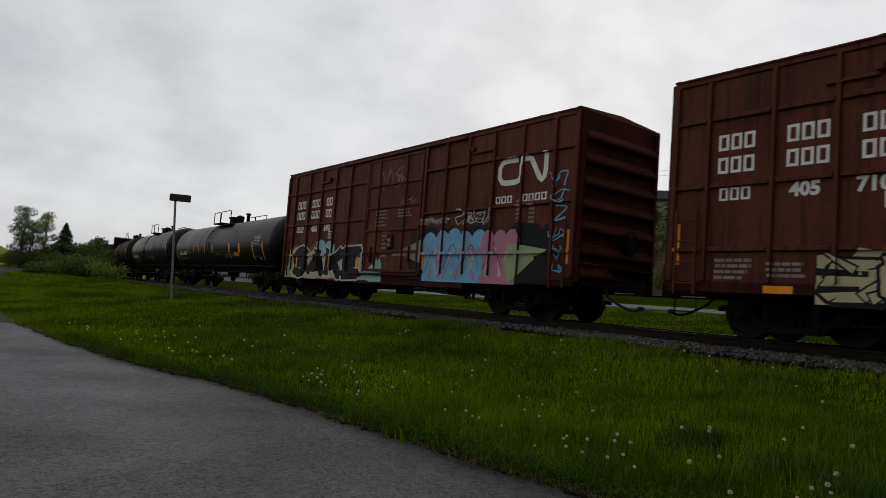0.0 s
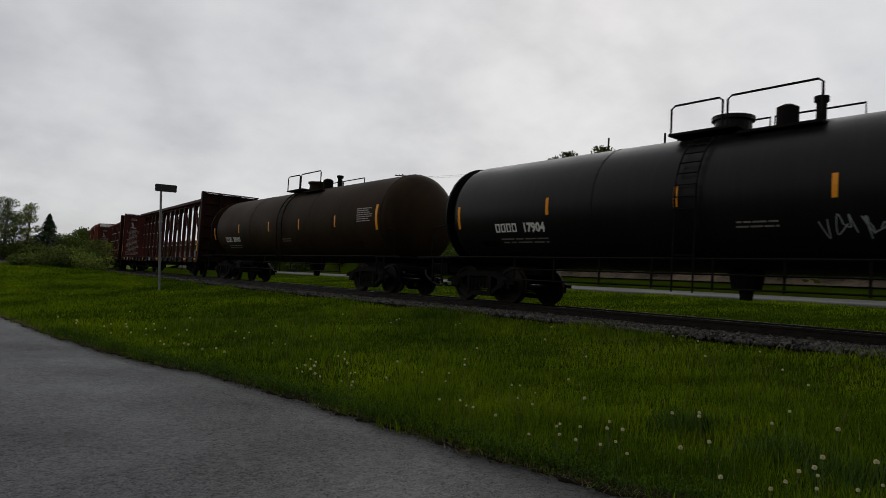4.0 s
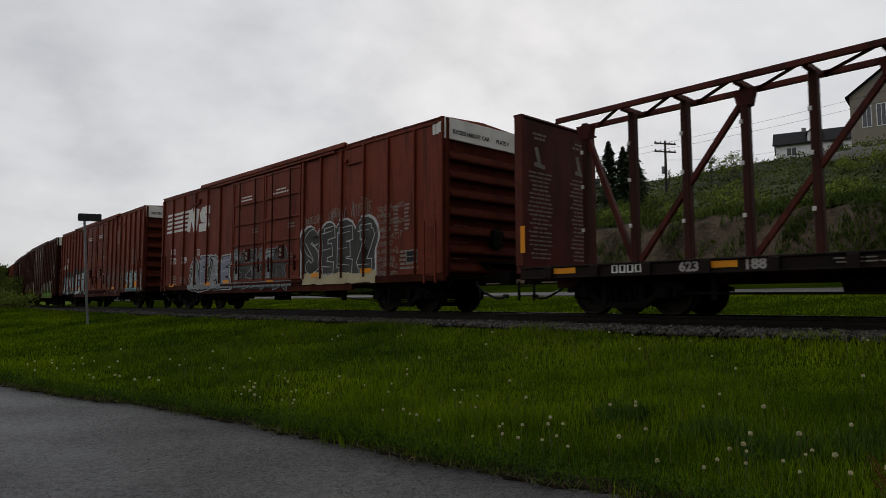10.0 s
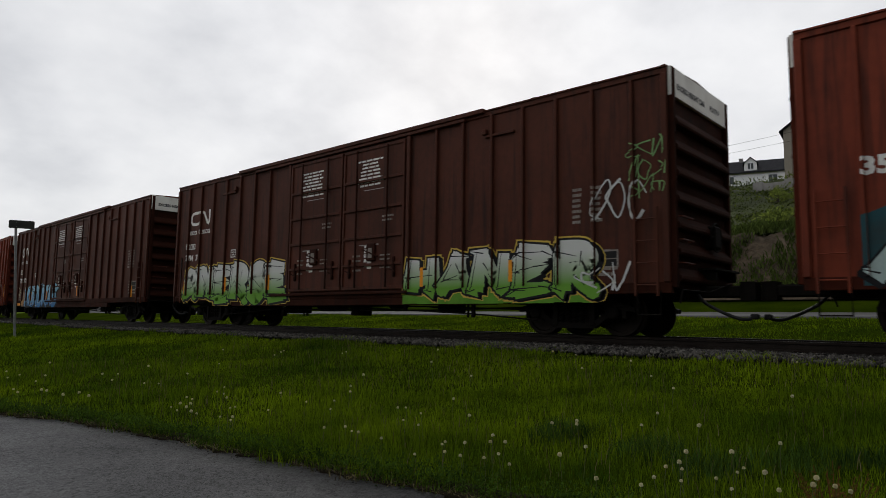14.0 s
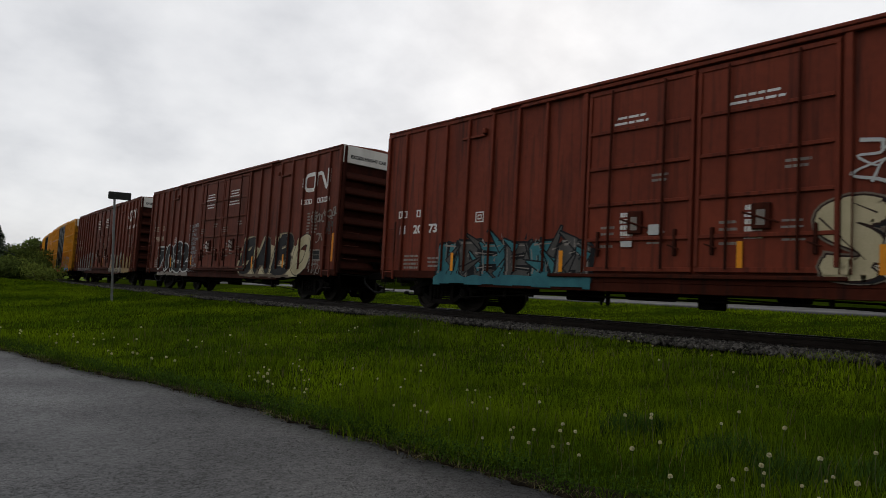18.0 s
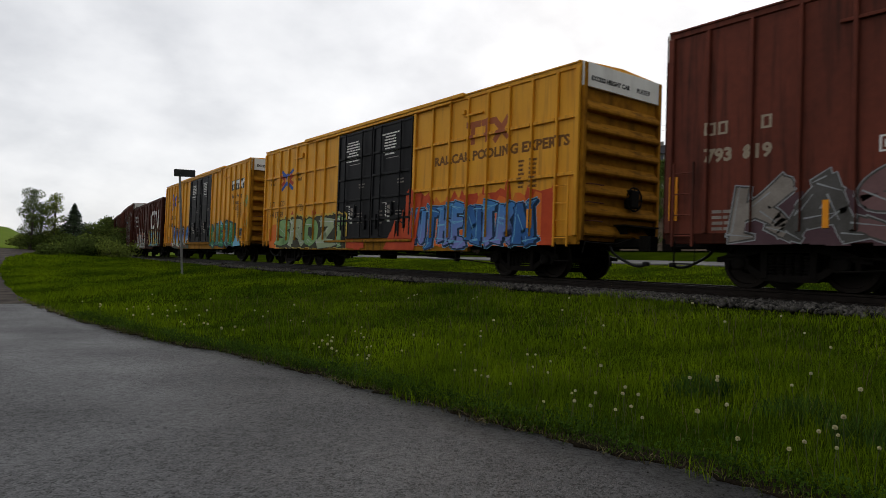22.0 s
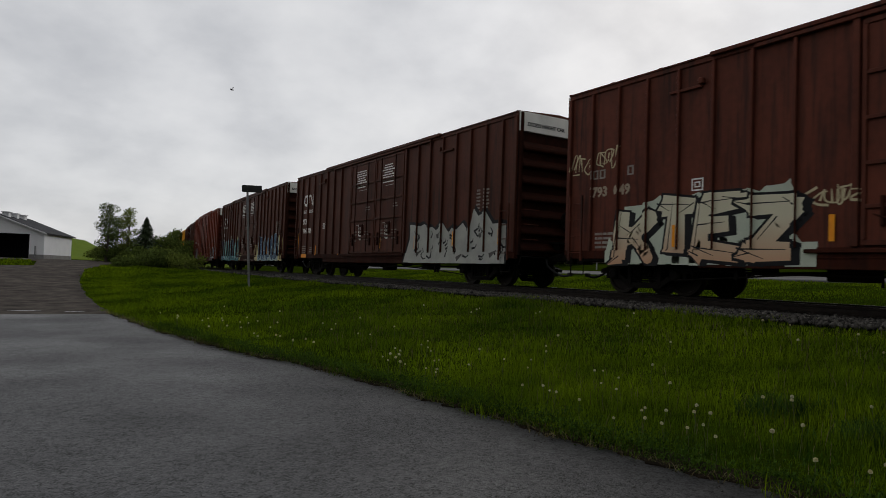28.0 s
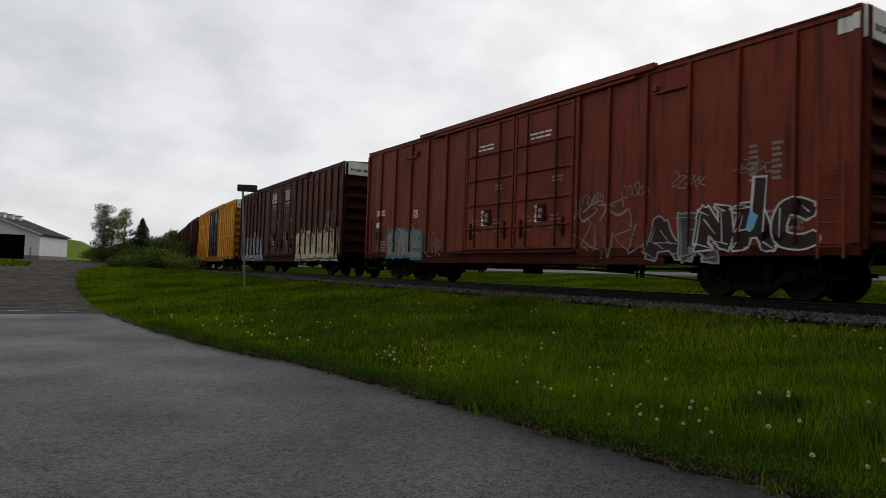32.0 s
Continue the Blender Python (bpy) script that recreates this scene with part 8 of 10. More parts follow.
# red boxcar with scribbles
c, p = sixty("red boxcar with white scribbled graffiti", "red", 395.3, posts=6)
r = random.Random(20)
p.put("reporting_mark", bars(0, 2.4, 0.2, [(0.8, 4)], 0.15), LETTER)
number(p, "889", 0.8, 1.95, 0.2)
data_blocks(p, 20)
door_notes(p, 20, big=False, m=LETTER)
S_UMBER = spray("umber", (0.045, 0.026, 0.022), (0.03, 0.018, 0.016))
block_letters(p, 14.05, 15.75, 0.7, 1.72, "AR", [S_UMBER, S_GREY], S_SILVER, 201, 0.25, 0.04, lean=-0.1, flare=0.5, wild=1.3, label="dark scribbled letters edged in silver")
block_letters(p, 15.3, 17.75, 0.86, 1.85, "NAC", S_UMBER, S_WHITE, 202, 0.3, 0.035, lean=0.0, flare=0.3, wild=0.8, label="dark brown letters edged in white")
p.put("graffiti_block", stroke([(16.62, 1.25), (16.68, 2.3)], 0.3), S_WHITE)
p.put("graffiti_block", stroke([(16.62, 1.2), (16.7, 2.26)], 0.22), S_UMBER)
p.put("graffiti_patch", [[(16.42, 1.35), (16.55, 1.28), (16.66, 1.55), (16.5, 1.68)]], S_SKY, "small patch of pale blue spray")
p.put("band_return", [rect(18.05, 4.55, 18.44, 4.82)], WHITE, "white corner of the warning band")
scrawl(p, 11.95, 13.9, 0.85, 1.6, 5, S_DIM, 203, 0.05)
scrawl(p, 12.3, 13.6, 1.0, 1.7, 3, S_RUST, 209, 0.06)
scrawl(p, 11.9, 13.3, 1.7, 2.1, 3, S_DIM, 204, 0.07)
for k in range(4):
    scrawl(p, 11.9 + 1.4 * k, 12.7 + 1.4 * k, 2.05 + 0.1 * k, 2.3 + 0.1 * k, 5, S_DIM, 205 + k, 0.03)
graffiti(p, 1.9, 4.3, 0.82, 1.8, 3, S_DIM, S_TEAL, S_GREY, 206, 0.3)
scrawl(p, 4.6, 5.6, 0.9, 1.5, 5, S_DIM, 207, 0.035)
p.put("plate_label", [rect(0.78, 1.5, 1.35, 1.8)], LETTER_BLACK)

# the rest of the train, far up the line
c, p = sixty("dark brown boxcar with cream graffiti at both ends", "dark", 416.0)
data_blocks(p, 21)
door_notes(p, 21)
graffiti(p, 0.9, 5.8, 0.7, 2.0, 5, S_SILVER, S_NAVY, S_SILVER, 211, 0.34, label="silver graffiti letters")
graffiti(p, 12.3, 18.0, 0.72, 2.0, 4, S_CREAM, S_GREY, S_CREAM, 212, 0.34, label="cream graffiti letters")
c, p = sixty("yellow ribbed boxcar with black doors, far up the line", "yellow", 436.6, ribbed=True, door_paint=BLACK_DOOR)
data_blocks(p, 22, material=INK)
door_notes(p, 22)
graffiti(p, 0.9, 4.8, 0.75, 1.7, 4, S_ORANGE, S_BLACK, S_WHITE, 221, 0.3)
for k, (label, a, paint) in enumerate((("dark brown boxcar with pale graffiti, far up the line", 457.1, "dark"), ("brown boxcar, far up the line", 477.6, "brown"), ("dark brown boxcar, far up the line", 498.1, "dark"), ("brown boxcar at the end of the visible train", 518.6, "brown"))):
    c, p = sixty(label, paint, a)
    data_blocks(p, 23 + k)
    graffiti(p, 1.0, 4.0, 0.75, 1.8, 3, S_DIM, S_GREY, None, 231 + k, 0.3)


# ---- the track ----
track = thing("railway_track", "steel rails on dark wooden ties in ballast", "railway track", kind="structure")


def rail_geo(x):
    g = Geo()
    prof = [(-0.07, 0), (0.07, 0), (0.07, 0.02), (0.012, 0.035), (0.012, 0.12), (0.036, 0.13), (0.036, 0.165), (0.028, 0.17), (-0.028, 0.17), (-0.036, 0.165), (-0.036, 0.13), (-0.012, 0.12), (-0.012, 0.035), (-0.07, 0.02)]
    ss, n = list(range(-80, 20, 10)) + list(range(20, 160, 4)), len(prof)
    for s in ss:
        m = on_track(float(s))
        g.v += [tuple(m @ Vector((x + a, 0, b - 0.17))) for a, b in prof]
    for k in range(len(ss) - 1):
        for j in range(n):
            g.f.append((k * n + j, k * n + (j + 1) % n, (k + 1) * n + (j + 1) % n, (k + 1) * n + j))
    return g


for x in (-0.755, 0.755):
    part("rail", rail_geo(x), RAIL_STEEL, track)
for k in range(150):
    s = -20 + k * 0.55
    part("tie", shared("tie", lambda: Geo().box(-1.3, 1.3, -0.115, 0.115, -0.34, -0.165, 0.01)), WOOD_TIE, track, m=on_track(s) @ pose(0, 0.02 * math.sin(k * 7.1), 0, 0, 0, 0.6 * math.sin(k * 3.3)))
    if 0 < s < 30:
        for x in (-0.755, 0.755):
            part("tie_plate", shared("tie_plate", lambda: Geo().box(-0.18, 0.18, -0.09, 0.09, -0.182, -0.16, 0.005)), RAIL_STEEL, track, m=on_track(s) @ pose(x, 0, 0))


# ---- ballast stones ----
def stones(name, n, xr, yr, size, seed, label):
    rng = np.random.default_rng(seed)
    x, y = rng.uniform(*xr, n), rng.uniform(*yr, n)
    s = rng.uniform(*size, n)
    x = x + bend(y)
    crown = np.interp(x - bend(y), [10.6, 11.4, 14.2, 15.1], [0, 0.01, 0.01, 0])
    z = height(x, y) + crown + 0.05 + rng.uniform(-0.1, 0.5, n) * s
    unit = np.array([(a, b, c) for a in (-1, 1) for b in (-1, 1) for c in (-1, 1)], float) * 0.5
    V = unit[None] * (1 + rng.uniform(-0.45, 0.3, (n, 8, 3)))
    ang = rng.uniform(0, 6.28, (n, 2))
    ca, sa, cb, sb = np.cos(ang[:, 0]), np.sin(ang[:, 0]), np.cos(ang[:, 1]), np.sin(ang[:, 1])
    X = V[..., 0] * ca[:, None] - V[..., 1] * sa[:, None]
    Y = V[..., 0] * sa[:, None] + V[..., 1] * ca[:, None]
    Z = V[..., 2] * 0.75
    Y, Z = Y * cb[:, None] - Z * sb[:, None], Y * sb[:, None] + Z * cb[:, None]
    P = np.stack([X * s[:, None] + x[:, None], Y * s[:, None] + y[:, None], Z * s[:, None] + z[:, None]], 2).reshape(-1, 3)
    F = np.array([(0, 1, 3, 2), (4, 6, 7, 5), (0, 4, 5, 1), (2, 3, 7, 6), (0, 2, 6, 4), (1, 5, 7, 3)])
    return bulk(name, P, (F[None] + 8 * np.arange(n)[:, None, None]).reshape(-1, 4), STONE, label, category="ballast")


stones("ballast_stones", 46000, (10.2, 11.85), (-6, 32), (0.025, 0.07), 1, "loose crushed grey ballast stones along the rail")
stones("ballast_stones", 8000, (12.3, 15.0), (-4, 26), (0.04, 0.08), 2, "loose crushed grey ballast stones between the rails")
stones("ballast_stones", 5000, (10.5, 11.75), (32, 75), (0.07, 0.12), 3, "loose crushed grey ballast stones up the line")


# ---- grass ----
def grass(name, n, xr, yr, tall, wide, seed, material, label, keep=None, lean=0.5, sunk=0.02):
    """Blades of two segments that bend over, scattered on the ground."""
    rng = np.random.default_rng(seed)
    x, y = rng.uniform(*xr, n), rng.uniform(*yr, n)
    ok = keep(x, y, rng)
    x, y = x[ok], y[ok]
    n = len(x)
    patch = 0.75 + 0.35 * np.sin(x * 1.7 + 0.6 * np.sin(y * 1.1)) * np.sin(y * 1.3 + 1) + 0.15 * np.sin(x * 5 + y * 4)
    h = rng.uniform(*tall, n) * np.clip(patch, 0.45, 1.3)
    w = rng.uniform(*wide, n)
    a, b = rng.uniform(0, 6.283, n), rng.uniform(0, 6.283, n)
    k = rng.uniform(0.1, lean, n) * h
    z = height(x, y) - sunk
    dx, dy = np.cos(a) * w / 2, np.sin(a) * w / 2
    lx, ly = np.cos(b) * k, np.sin(b) * k
    P = np.zeros((n, 5, 3))
    P[:, 0] = np.stack([x - dx, y - dy, z], 1)
    P[:, 1] = np.stack([x + dx, y + dy, z], 1)
    P[:, 2] = np.stack([x + dx * 0.8 + lx * 0.35, y + dy * 0.8 + ly * 0.35, z + h * 0.6], 1)
    P[:, 3] = np.stack([x - dx * 0.8 + lx * 0.35, y - dy * 0.8 + ly * 0.35, z + h * 0.6], 1)
    P[:, 4] = np.stack([x + lx, y + ly, z + h], 1)
    F = np.array([(0, 1, 2), (0, 2, 3), (3, 2, 4)])
    return bulk(name, P.reshape(-1, 3), (F[None] + 5 * np.arange(n)[:, None, None]).reshape(-1, 3), material, label, category="grass")


def lawn(lo, hi):
    """Keeps what lies between the path and the ballast, at a range of distance."""
    def keep(x, y, rng):
        d = np.hypot(x, y)
        e = edge(y)
        xr = x - bend(y)
        return (x > e - 0.1 + 0.12 * rng.random(len(x))) & (xr < 10.38 + 0.5 * rng.random(len(x)) ** 2 + 0.12 * np.sin(y * 1.9) * np.sin(y * 0.7)) & (d > lo) & (d < hi)
    return keep


grass("grass", 200000, (3.6, 10.9), (-2.5, 9.5), (0.06, 0.24), (0.004, 0.009), 11, BLADE, "long green grass beside the path", lawn(0, 9.2))
grass("grass", 26000, (5.0, 7.6), (1.0, 4.0), (0.14, 0.27), (0.006, 0.012), 21, BLUISH, "dark tuft of broad blue-green grass",
      lambda x, y, rng: np.abs(x - np.interp(y, [1.2, 2.3, 3.6], [6.7, 5.75, 6.1])) < (0.22 + 0.3 * np.sin(y * 5.3) * np.sin(x * 6 + y)) * rng.random(len(x)) ** 0.7, 0.45)
grass("grass", 165000, (2.0, 11.2), (-5, 18), (0.07, 0.19), (0.008, 0.017), 12, BLADE, "green grass on the bank", lawn(9, 17))
grass("grass", 130000, (1.5, 13.5), (10, 48), (0.07, 0.17), (0.013, 0.028), 13, BLADE, "green grass up the bank", lawn(16.5, 47))
grass("grass", 45000, (1.5, 15), (40, 75), (0.10, 0.24), (0.03, 0.06), 14, BLADE, "green grass far up the bank", lawn(44, 75))
grass("grass", 90000, (15.2, 24), (-4, 45), (0.05, 0.13), (0.014, 0.03), 15, BLADE, "mown green grass behind the track", lambda x, y, rng: (x - bend(y) > 15.2) & (x - bend(y) < 23.8))
grass("dry_grass", 90000, (1.5, 5.2), (-1, 22), (0.03, 0.12), (0.005, 0.012), 16, DRY, "dry straw along the asphalt edge", lambda x, y, rng: np.abs(x - edge(y) + 0.02) < 0.03 + (0.1 + 0.09 * np.sin(y * 2.3) * np.sin(y * 0.9)) * rng.random(len(x)) ** 1.5, 2.6, -0.03)
grass("grass", 52000, (1.5, 5.4), (-1, 22), (0.1, 0.34), (0.004, 0.009), 17, BLADE, "green tufts over the asphalt edge", lambda x, y, rng: np.abs(x - edge(y) - 0.08) < (0.2 + 0.17 * np.sin(y * 3.1) * np.sin(y * 1.3 + x)) * rng.random(len(x)) ** 0.6, 1.0, -0.015)
grass("tall_grass", 2200, (4.2, 10.2), (0, 16), (0.22, 0.36), (0.004, 0.008), 18, DRY, "thin pale seed stalks above the grass", lawn(3, 17), 0.35)
grass("grass", 40000, (-24, 0), (28, 80), (0.1, 0.3), (0.05, 0.1), 19, BLADE, "island of green grass beside the gravel lane", lambda x, y, rng: (x < np.interp(y, [50, 56, 67, 72, 73], [-20, -0.1, 0.2, -24, -60])))


def weeds(n, seed):
    """Low clumps of broad dark leaves in the grass."""
    rng = np.random.default_rng(seed)
    V, F = [], []
    for _ in range(n):
        y = rng.uniform(0.5, 16)
        cx = float(edge(y)) + 0.02 + rng.exponential(0.09)
        cz = float(height(cx, y)) + 0.05
        for k in range(rng.integers(12, 26)):
            x, yy, z = cx + rng.normal(0, 0.09), y + rng.normal(0, 0.13), cz + rng.uniform(-0.02, 0.11)
            a, l, w = rng.uniform(0, 6.28), rng.uniform(0.018, 0.045), rng.uniform(0.006, 0.013)
            c, q, up = math.cos(a), math.sin(a), rng.uniform(-0.01, 0.05)
            i = len(V)
            V += [(x, yy, z), (x + c * l * 0.5 - q * w, yy + q * l * 0.5 + c * w, z + up), (x + c * l, yy + q * l, z + up * 0.8), (x + c * l * 0.5 + q * w, yy + q * l * 0.5 - c * w, z + up)]
            F.append((i, i + 1, i + 2, i + 3))
    return bulk("weed_leaves", V, F, WEED, "low clumps of broad weed leaves in the grass", category="weeds")


weeds(760, 21)


# ---- bare earth where the turf meets the asphalt ----
def crumbs(y, k):
    return 0.05 * np.sin(y * 7.3 + k) * np.sin(y * 2.9) + 0.035 * np.sin(y * 17 + 3 * k) + 0.02 * np.sin(y * 41 + k)


SOIL = mat("damp_dark_earth", (0.03, 0.022, 0.015), (0.009, 0.0075, 0.005), 0.95, scale=6, fine=45, bump=1.0, dist=0.03, spec=0.03)
ribbon("soil_edge", SOIL, "crumbling dark earth along the asphalt edge", -4, 20.2, 0.05, lambda y: edge(y) - 0.07 + crumbs(y, 0), lambda y: edge(y) + 0.22, 0.046, 8)


# ---- rain puddles and litter on the path ----
for k, (x, y, a, b) in enumerate(((-0.2, 21.9, 0.4, 0.12), (1.0, 21.5, 0.25, 0.1), (-3.2, 22.4, 0.7, 0.16), (-1.8, 25.2, 0.4, 0.2))):
    pts = [(x + a * math.cos(t) * (1 + 0.2 * math.sin(3 * t + k)), y + b * math.sin(t) * (1 + 0.25 * math.sin(2 * t + 2 * k))) for t in np.linspace(0, 6.1, 22)]
    zz = max(float(height(px, py)) for px, py in pts) + 0.036
    tagged(part("puddle", Geo().poly([(px, py, zz) for px, py in pts]), PUDDLE), "shallow rain puddle on the gravel lane", "puddle", "puddles")


def litter(n, seed):
    """Grit and bits of straw on the asphalt, most of them near its edge."""
    rng = np.random.default_rng(seed)
    y = rng.uniform(0.5, 19, n)
    x = edge(y) + 0.06 - rng.exponential(0.13, n)
    s, t, r = rng.uniform(0.006, 0.018, n), rng.uniform(0, 6.28, n), rng.uniform(0.3, 1.0, n)
    V = np.zeros((n, 5, 3))
    for j in range(4):
        a = t + j * 1.57
        V[:, j] = np.stack([x + np.cos(a) * s * np.where(j % 2, r, 1), y + np.sin(a) * s * np.where(j % 2, r, 1), 0 * x + 0.036 + np.maximum(height(x, y), 0)], 1)
    V[:, 4] = V[:, :4].mean(1) + np.stack([0 * x, 0 * x, s * 0.6], 1)
    F = np.array([(0, 1, 4), (1, 2, 4), (2, 3, 4), (3, 0, 4)])
    return bulk("path_litter", V.reshape(-1, 3), (F[None] + 5 * np.arange(n)[:, None, None]).reshape(-1, 3), STONE, "grit and straw on the asphalt edge", category="grit")


litter(1500, 23)


# ---- dandelion clocks ----
def puff_geo():
    g = Geo()
    rnd = random.Random(4)
    for k in range(70):
        u, t = rnd.uniform(-0.75, 1), rnd.uniform(0, 6.283)
        r = math.sqrt(1 - u * u)
        d = Vector((r * math.cos(t), r * math.sin(t), u))
        a = d.orthogonal().normalized()
        b = d.cross(a)
        c = d * 0.021
        for e in (a, b):
            g.poly([d * 0.004, c + e * 0.0055, c * 1.12, c - e * 0.0055])
    return g


SPOTS = [(4.96, 6.61), (5.19, 6.35), (4.93, 6.06), (4.52, 5.35), (4.43, 5.04), (5.29, 5.38), (5.3, 5.22), (5.2, 4.9), (4.93, 4.9), (4.69, 4.18), (4.75, 4.18), (4.37, 4.18), (4.76, 3.95), (4.49, 3.75), (4.47, 3.96), (4.92, 3.78), (4.78, 3.65), (4.81, 3.55), (4.62, 3.44), (4.46, 3.24), (4.48, 3.51), (5.76, 3.36), (5.86, 3.43), (5.2, 2.99), (4.64, 2.58), (5.53, 4.56), (5.76, 3.65), (5.79, 6.76), (5.55, 6.49), (3.37, 14.34), (3.6, 13.68), (3.67, 13.44), (3.82, 12.38), (4.63, 14.42), (3.7, 10.24), (3.73, 9.93), (4.78, 11.51), (4.63, 10.23), (4.75, 10.03), (4.22, 8.12), (4.37, 8.26), (4.15, 7.77), (4.09, 7.54), (4.09, 8.17), (4.87, 8.45), (4.92, 8.44)]
SPOTS += [(4.3, 7.22), (4.37, 7.22), (4.05, 6.74), (4.08, 7.0), (5.16, 1.72), (5.21, 1.55), (5.3, 1.24), (5.16, 1.21), (5.06, 1.38), (5.33, 1.09), (5.28, 0.99), (4.68, 2.2), (4.88, 2.2), (5.11, 2.21), (5.09, 2.06), (4.84, 1.98), (5.34, 1.72), (4.64, 6.88)]
rnd = random.Random(9)
flowers = list(SPOTS)
while len(flowers) < 130:
    y = rnd.uniform(1.5, 17)
    x = float(edge(y)) + 0.3 + rnd.random() ** 2.2 * 4.6
    if x < 10:
        flowers.append((x, y))
first = None
for k, (x, y) in enumerate(flowers):
    tall = rnd.uniform(0.23, 0.32)
    m = pose(x, y, float(height(x, y)), 0, 0, rnd.uniform(0, 360))
    if first is None or k % 3 == 0:
        f = thing("dandelion", "white dandelion clock on a thin stalk in the grass", "dandelion", m, "dandelions in the grass")
        part("stalk", Geo().tube(curve_pts((0, 0, -0.02), (0.015, 0.01, tall * 0.5), (0.02, -0.01, tall), n=3), 0.0028, 5), STALK, f)
        part("seed_head", shared("seed_head", puff_geo), PUFF, f, m=pose(0.02, -0.01, tall + 0.012, 0, 0, 0) @ Matrix.Scale(rnd.uniform(0.5, 0.9), 4))
        first = f
    else:
        copy_thing(first, m)


# a withered dock plant among the dandelions
DX, DY = 5.35, 1.12
dock = thing("dock_plant", "withered red-brown dock plant in the grass", "weed", pose(DX, DY, float(height(DX, DY))))
rd = random.Random(61)
for k in range(30):
    a, r, t = rd.uniform(0, 6.28), rd.uniform(0.02, 0.26), rd.uniform(0.2, 0.42)
    x, y = r * math.cos(a), r * math.sin(a)
    g = Geo().tube(curve_pts((x * 0.4, y * 0.4, -0.02), (x * 0.8, y * 0.8, t * 0.5), (x * 1.2, y * 1.2, t), n=3), 0.004, 5, 0.002)
    for j in range(14):
        f, b = rd.uniform(0.45, 1.0), rd.uniform(0, 6.28)
        p, d = Vector((x * (0.4 + 0.8 * f), y * (0.4 + 0.8 * f), t * f)), Vector((math.cos(b), math.sin(b), rd.uniform(-0.1, 1.2))) * rd.uniform(0.012, 0.028)
        e = d.orthogonal().normalized() * 0.004
        g.poly([p, p + d * 0.5 + e, p + d, p + d * 0.5 - e])
    part("seed_stalk", g, DOCK, dock)


# ---- sign by the line ----
sgn = thing("track_sign", "dark sign plate seen from behind on a thin leaning post", "sign", pose(7.63, 27.5, float(height(7.63, 27.5)), 0, -3.5, 0))
gz = 4.56 - float(height(7.63, 27.5))
part("post", Geo().box(-0.04, 0.04, -0.025, 0.025, -0.3, gz + 0.2, 0.006), GALV, sgn)
part("plate", Geo().prism([(-0.4 + a, gz + b) for a, b in ((0.03, 0), (0.77, 0), (0.8, 0.03), (0.8, 0.26), (0.77, 0.29), (0.03, 0.29), (0, 0.26), (0, 0.03))], "y", -0.045, -0.025), SIGN_BACK, sgn, m=pose(0, 0, 0, 0, 2.5, -15))
for z in (gz + 0.07, gz + 0.22):
    part("bolt", Geo().lathe([(-0.055, 0.012), (-0.045, 0.012)], "y", 8, (0, 0, z)), GALV, sgn)

marker = thing("diamond_marker", "small white diamond marker on a post behind the track", "sign", pose(29.4, 29.4, float(height(29.4, 29.4))))
part("post", Geo().box(-0.03, 0.03, -0.03, 0.03, -0.2, 1.5), GALV, marker)
part("plate", Geo().prism([(0, 0.75), (0.22, 1.3), (0, 1.85), (-0.22, 1.3)], "x", -0.06, -0.04), WHITE, marker, m=pose(0, 0, 0, 0, 0, 35))


# ---- trees and shrubs ----
def leaf_cloud(centres, radii, n, size, seed, flat=0.0, droop=0.0):
    """Many small leaf faces round the ends of the limbs."""
    rng = np.random.default_rng(seed)
    c = np.asarray(centres, float)
    r = np.asarray(radii, float)
    pick = rng.choice(len(c), n, p=r ** 2 / (r ** 2).sum())
    d = rng.normal(0, 1, (n, 3))
    d /= np.linalg.norm(d, axis=1)[:, None]
    P = c[pick] + d * (r[pick] * rng.uniform(0.25, 1.0, n) ** 0.6)[:, None] * np.array([1, 1, 0.8])
    a = rng.normal(0, 1, (n, 3))
    a[:, 2] *= 1 - flat
    a /= np.linalg.norm(a, axis=1)[:, None]
    b = np.cross(a, rng.normal(0, 1, (n, 3)))
    b /= np.linalg.norm(b, axis=1)[:, None]
    s = rng.uniform(0.6, 1.3, n)[:, None] * size
    V = np.stack([P - a * s, P + b * s * 0.5, P + a * s, P - b * s * 0.5], 1).reshape(-1, 3)
    F = (np.arange(4)[None] + 4 * np.arange(n)[:, None])
    return V, F


def leafy(parent, V, F, material):
    ob = bulk("crown", V, F, material, "", "")
    ob.parent = parent
    return ob


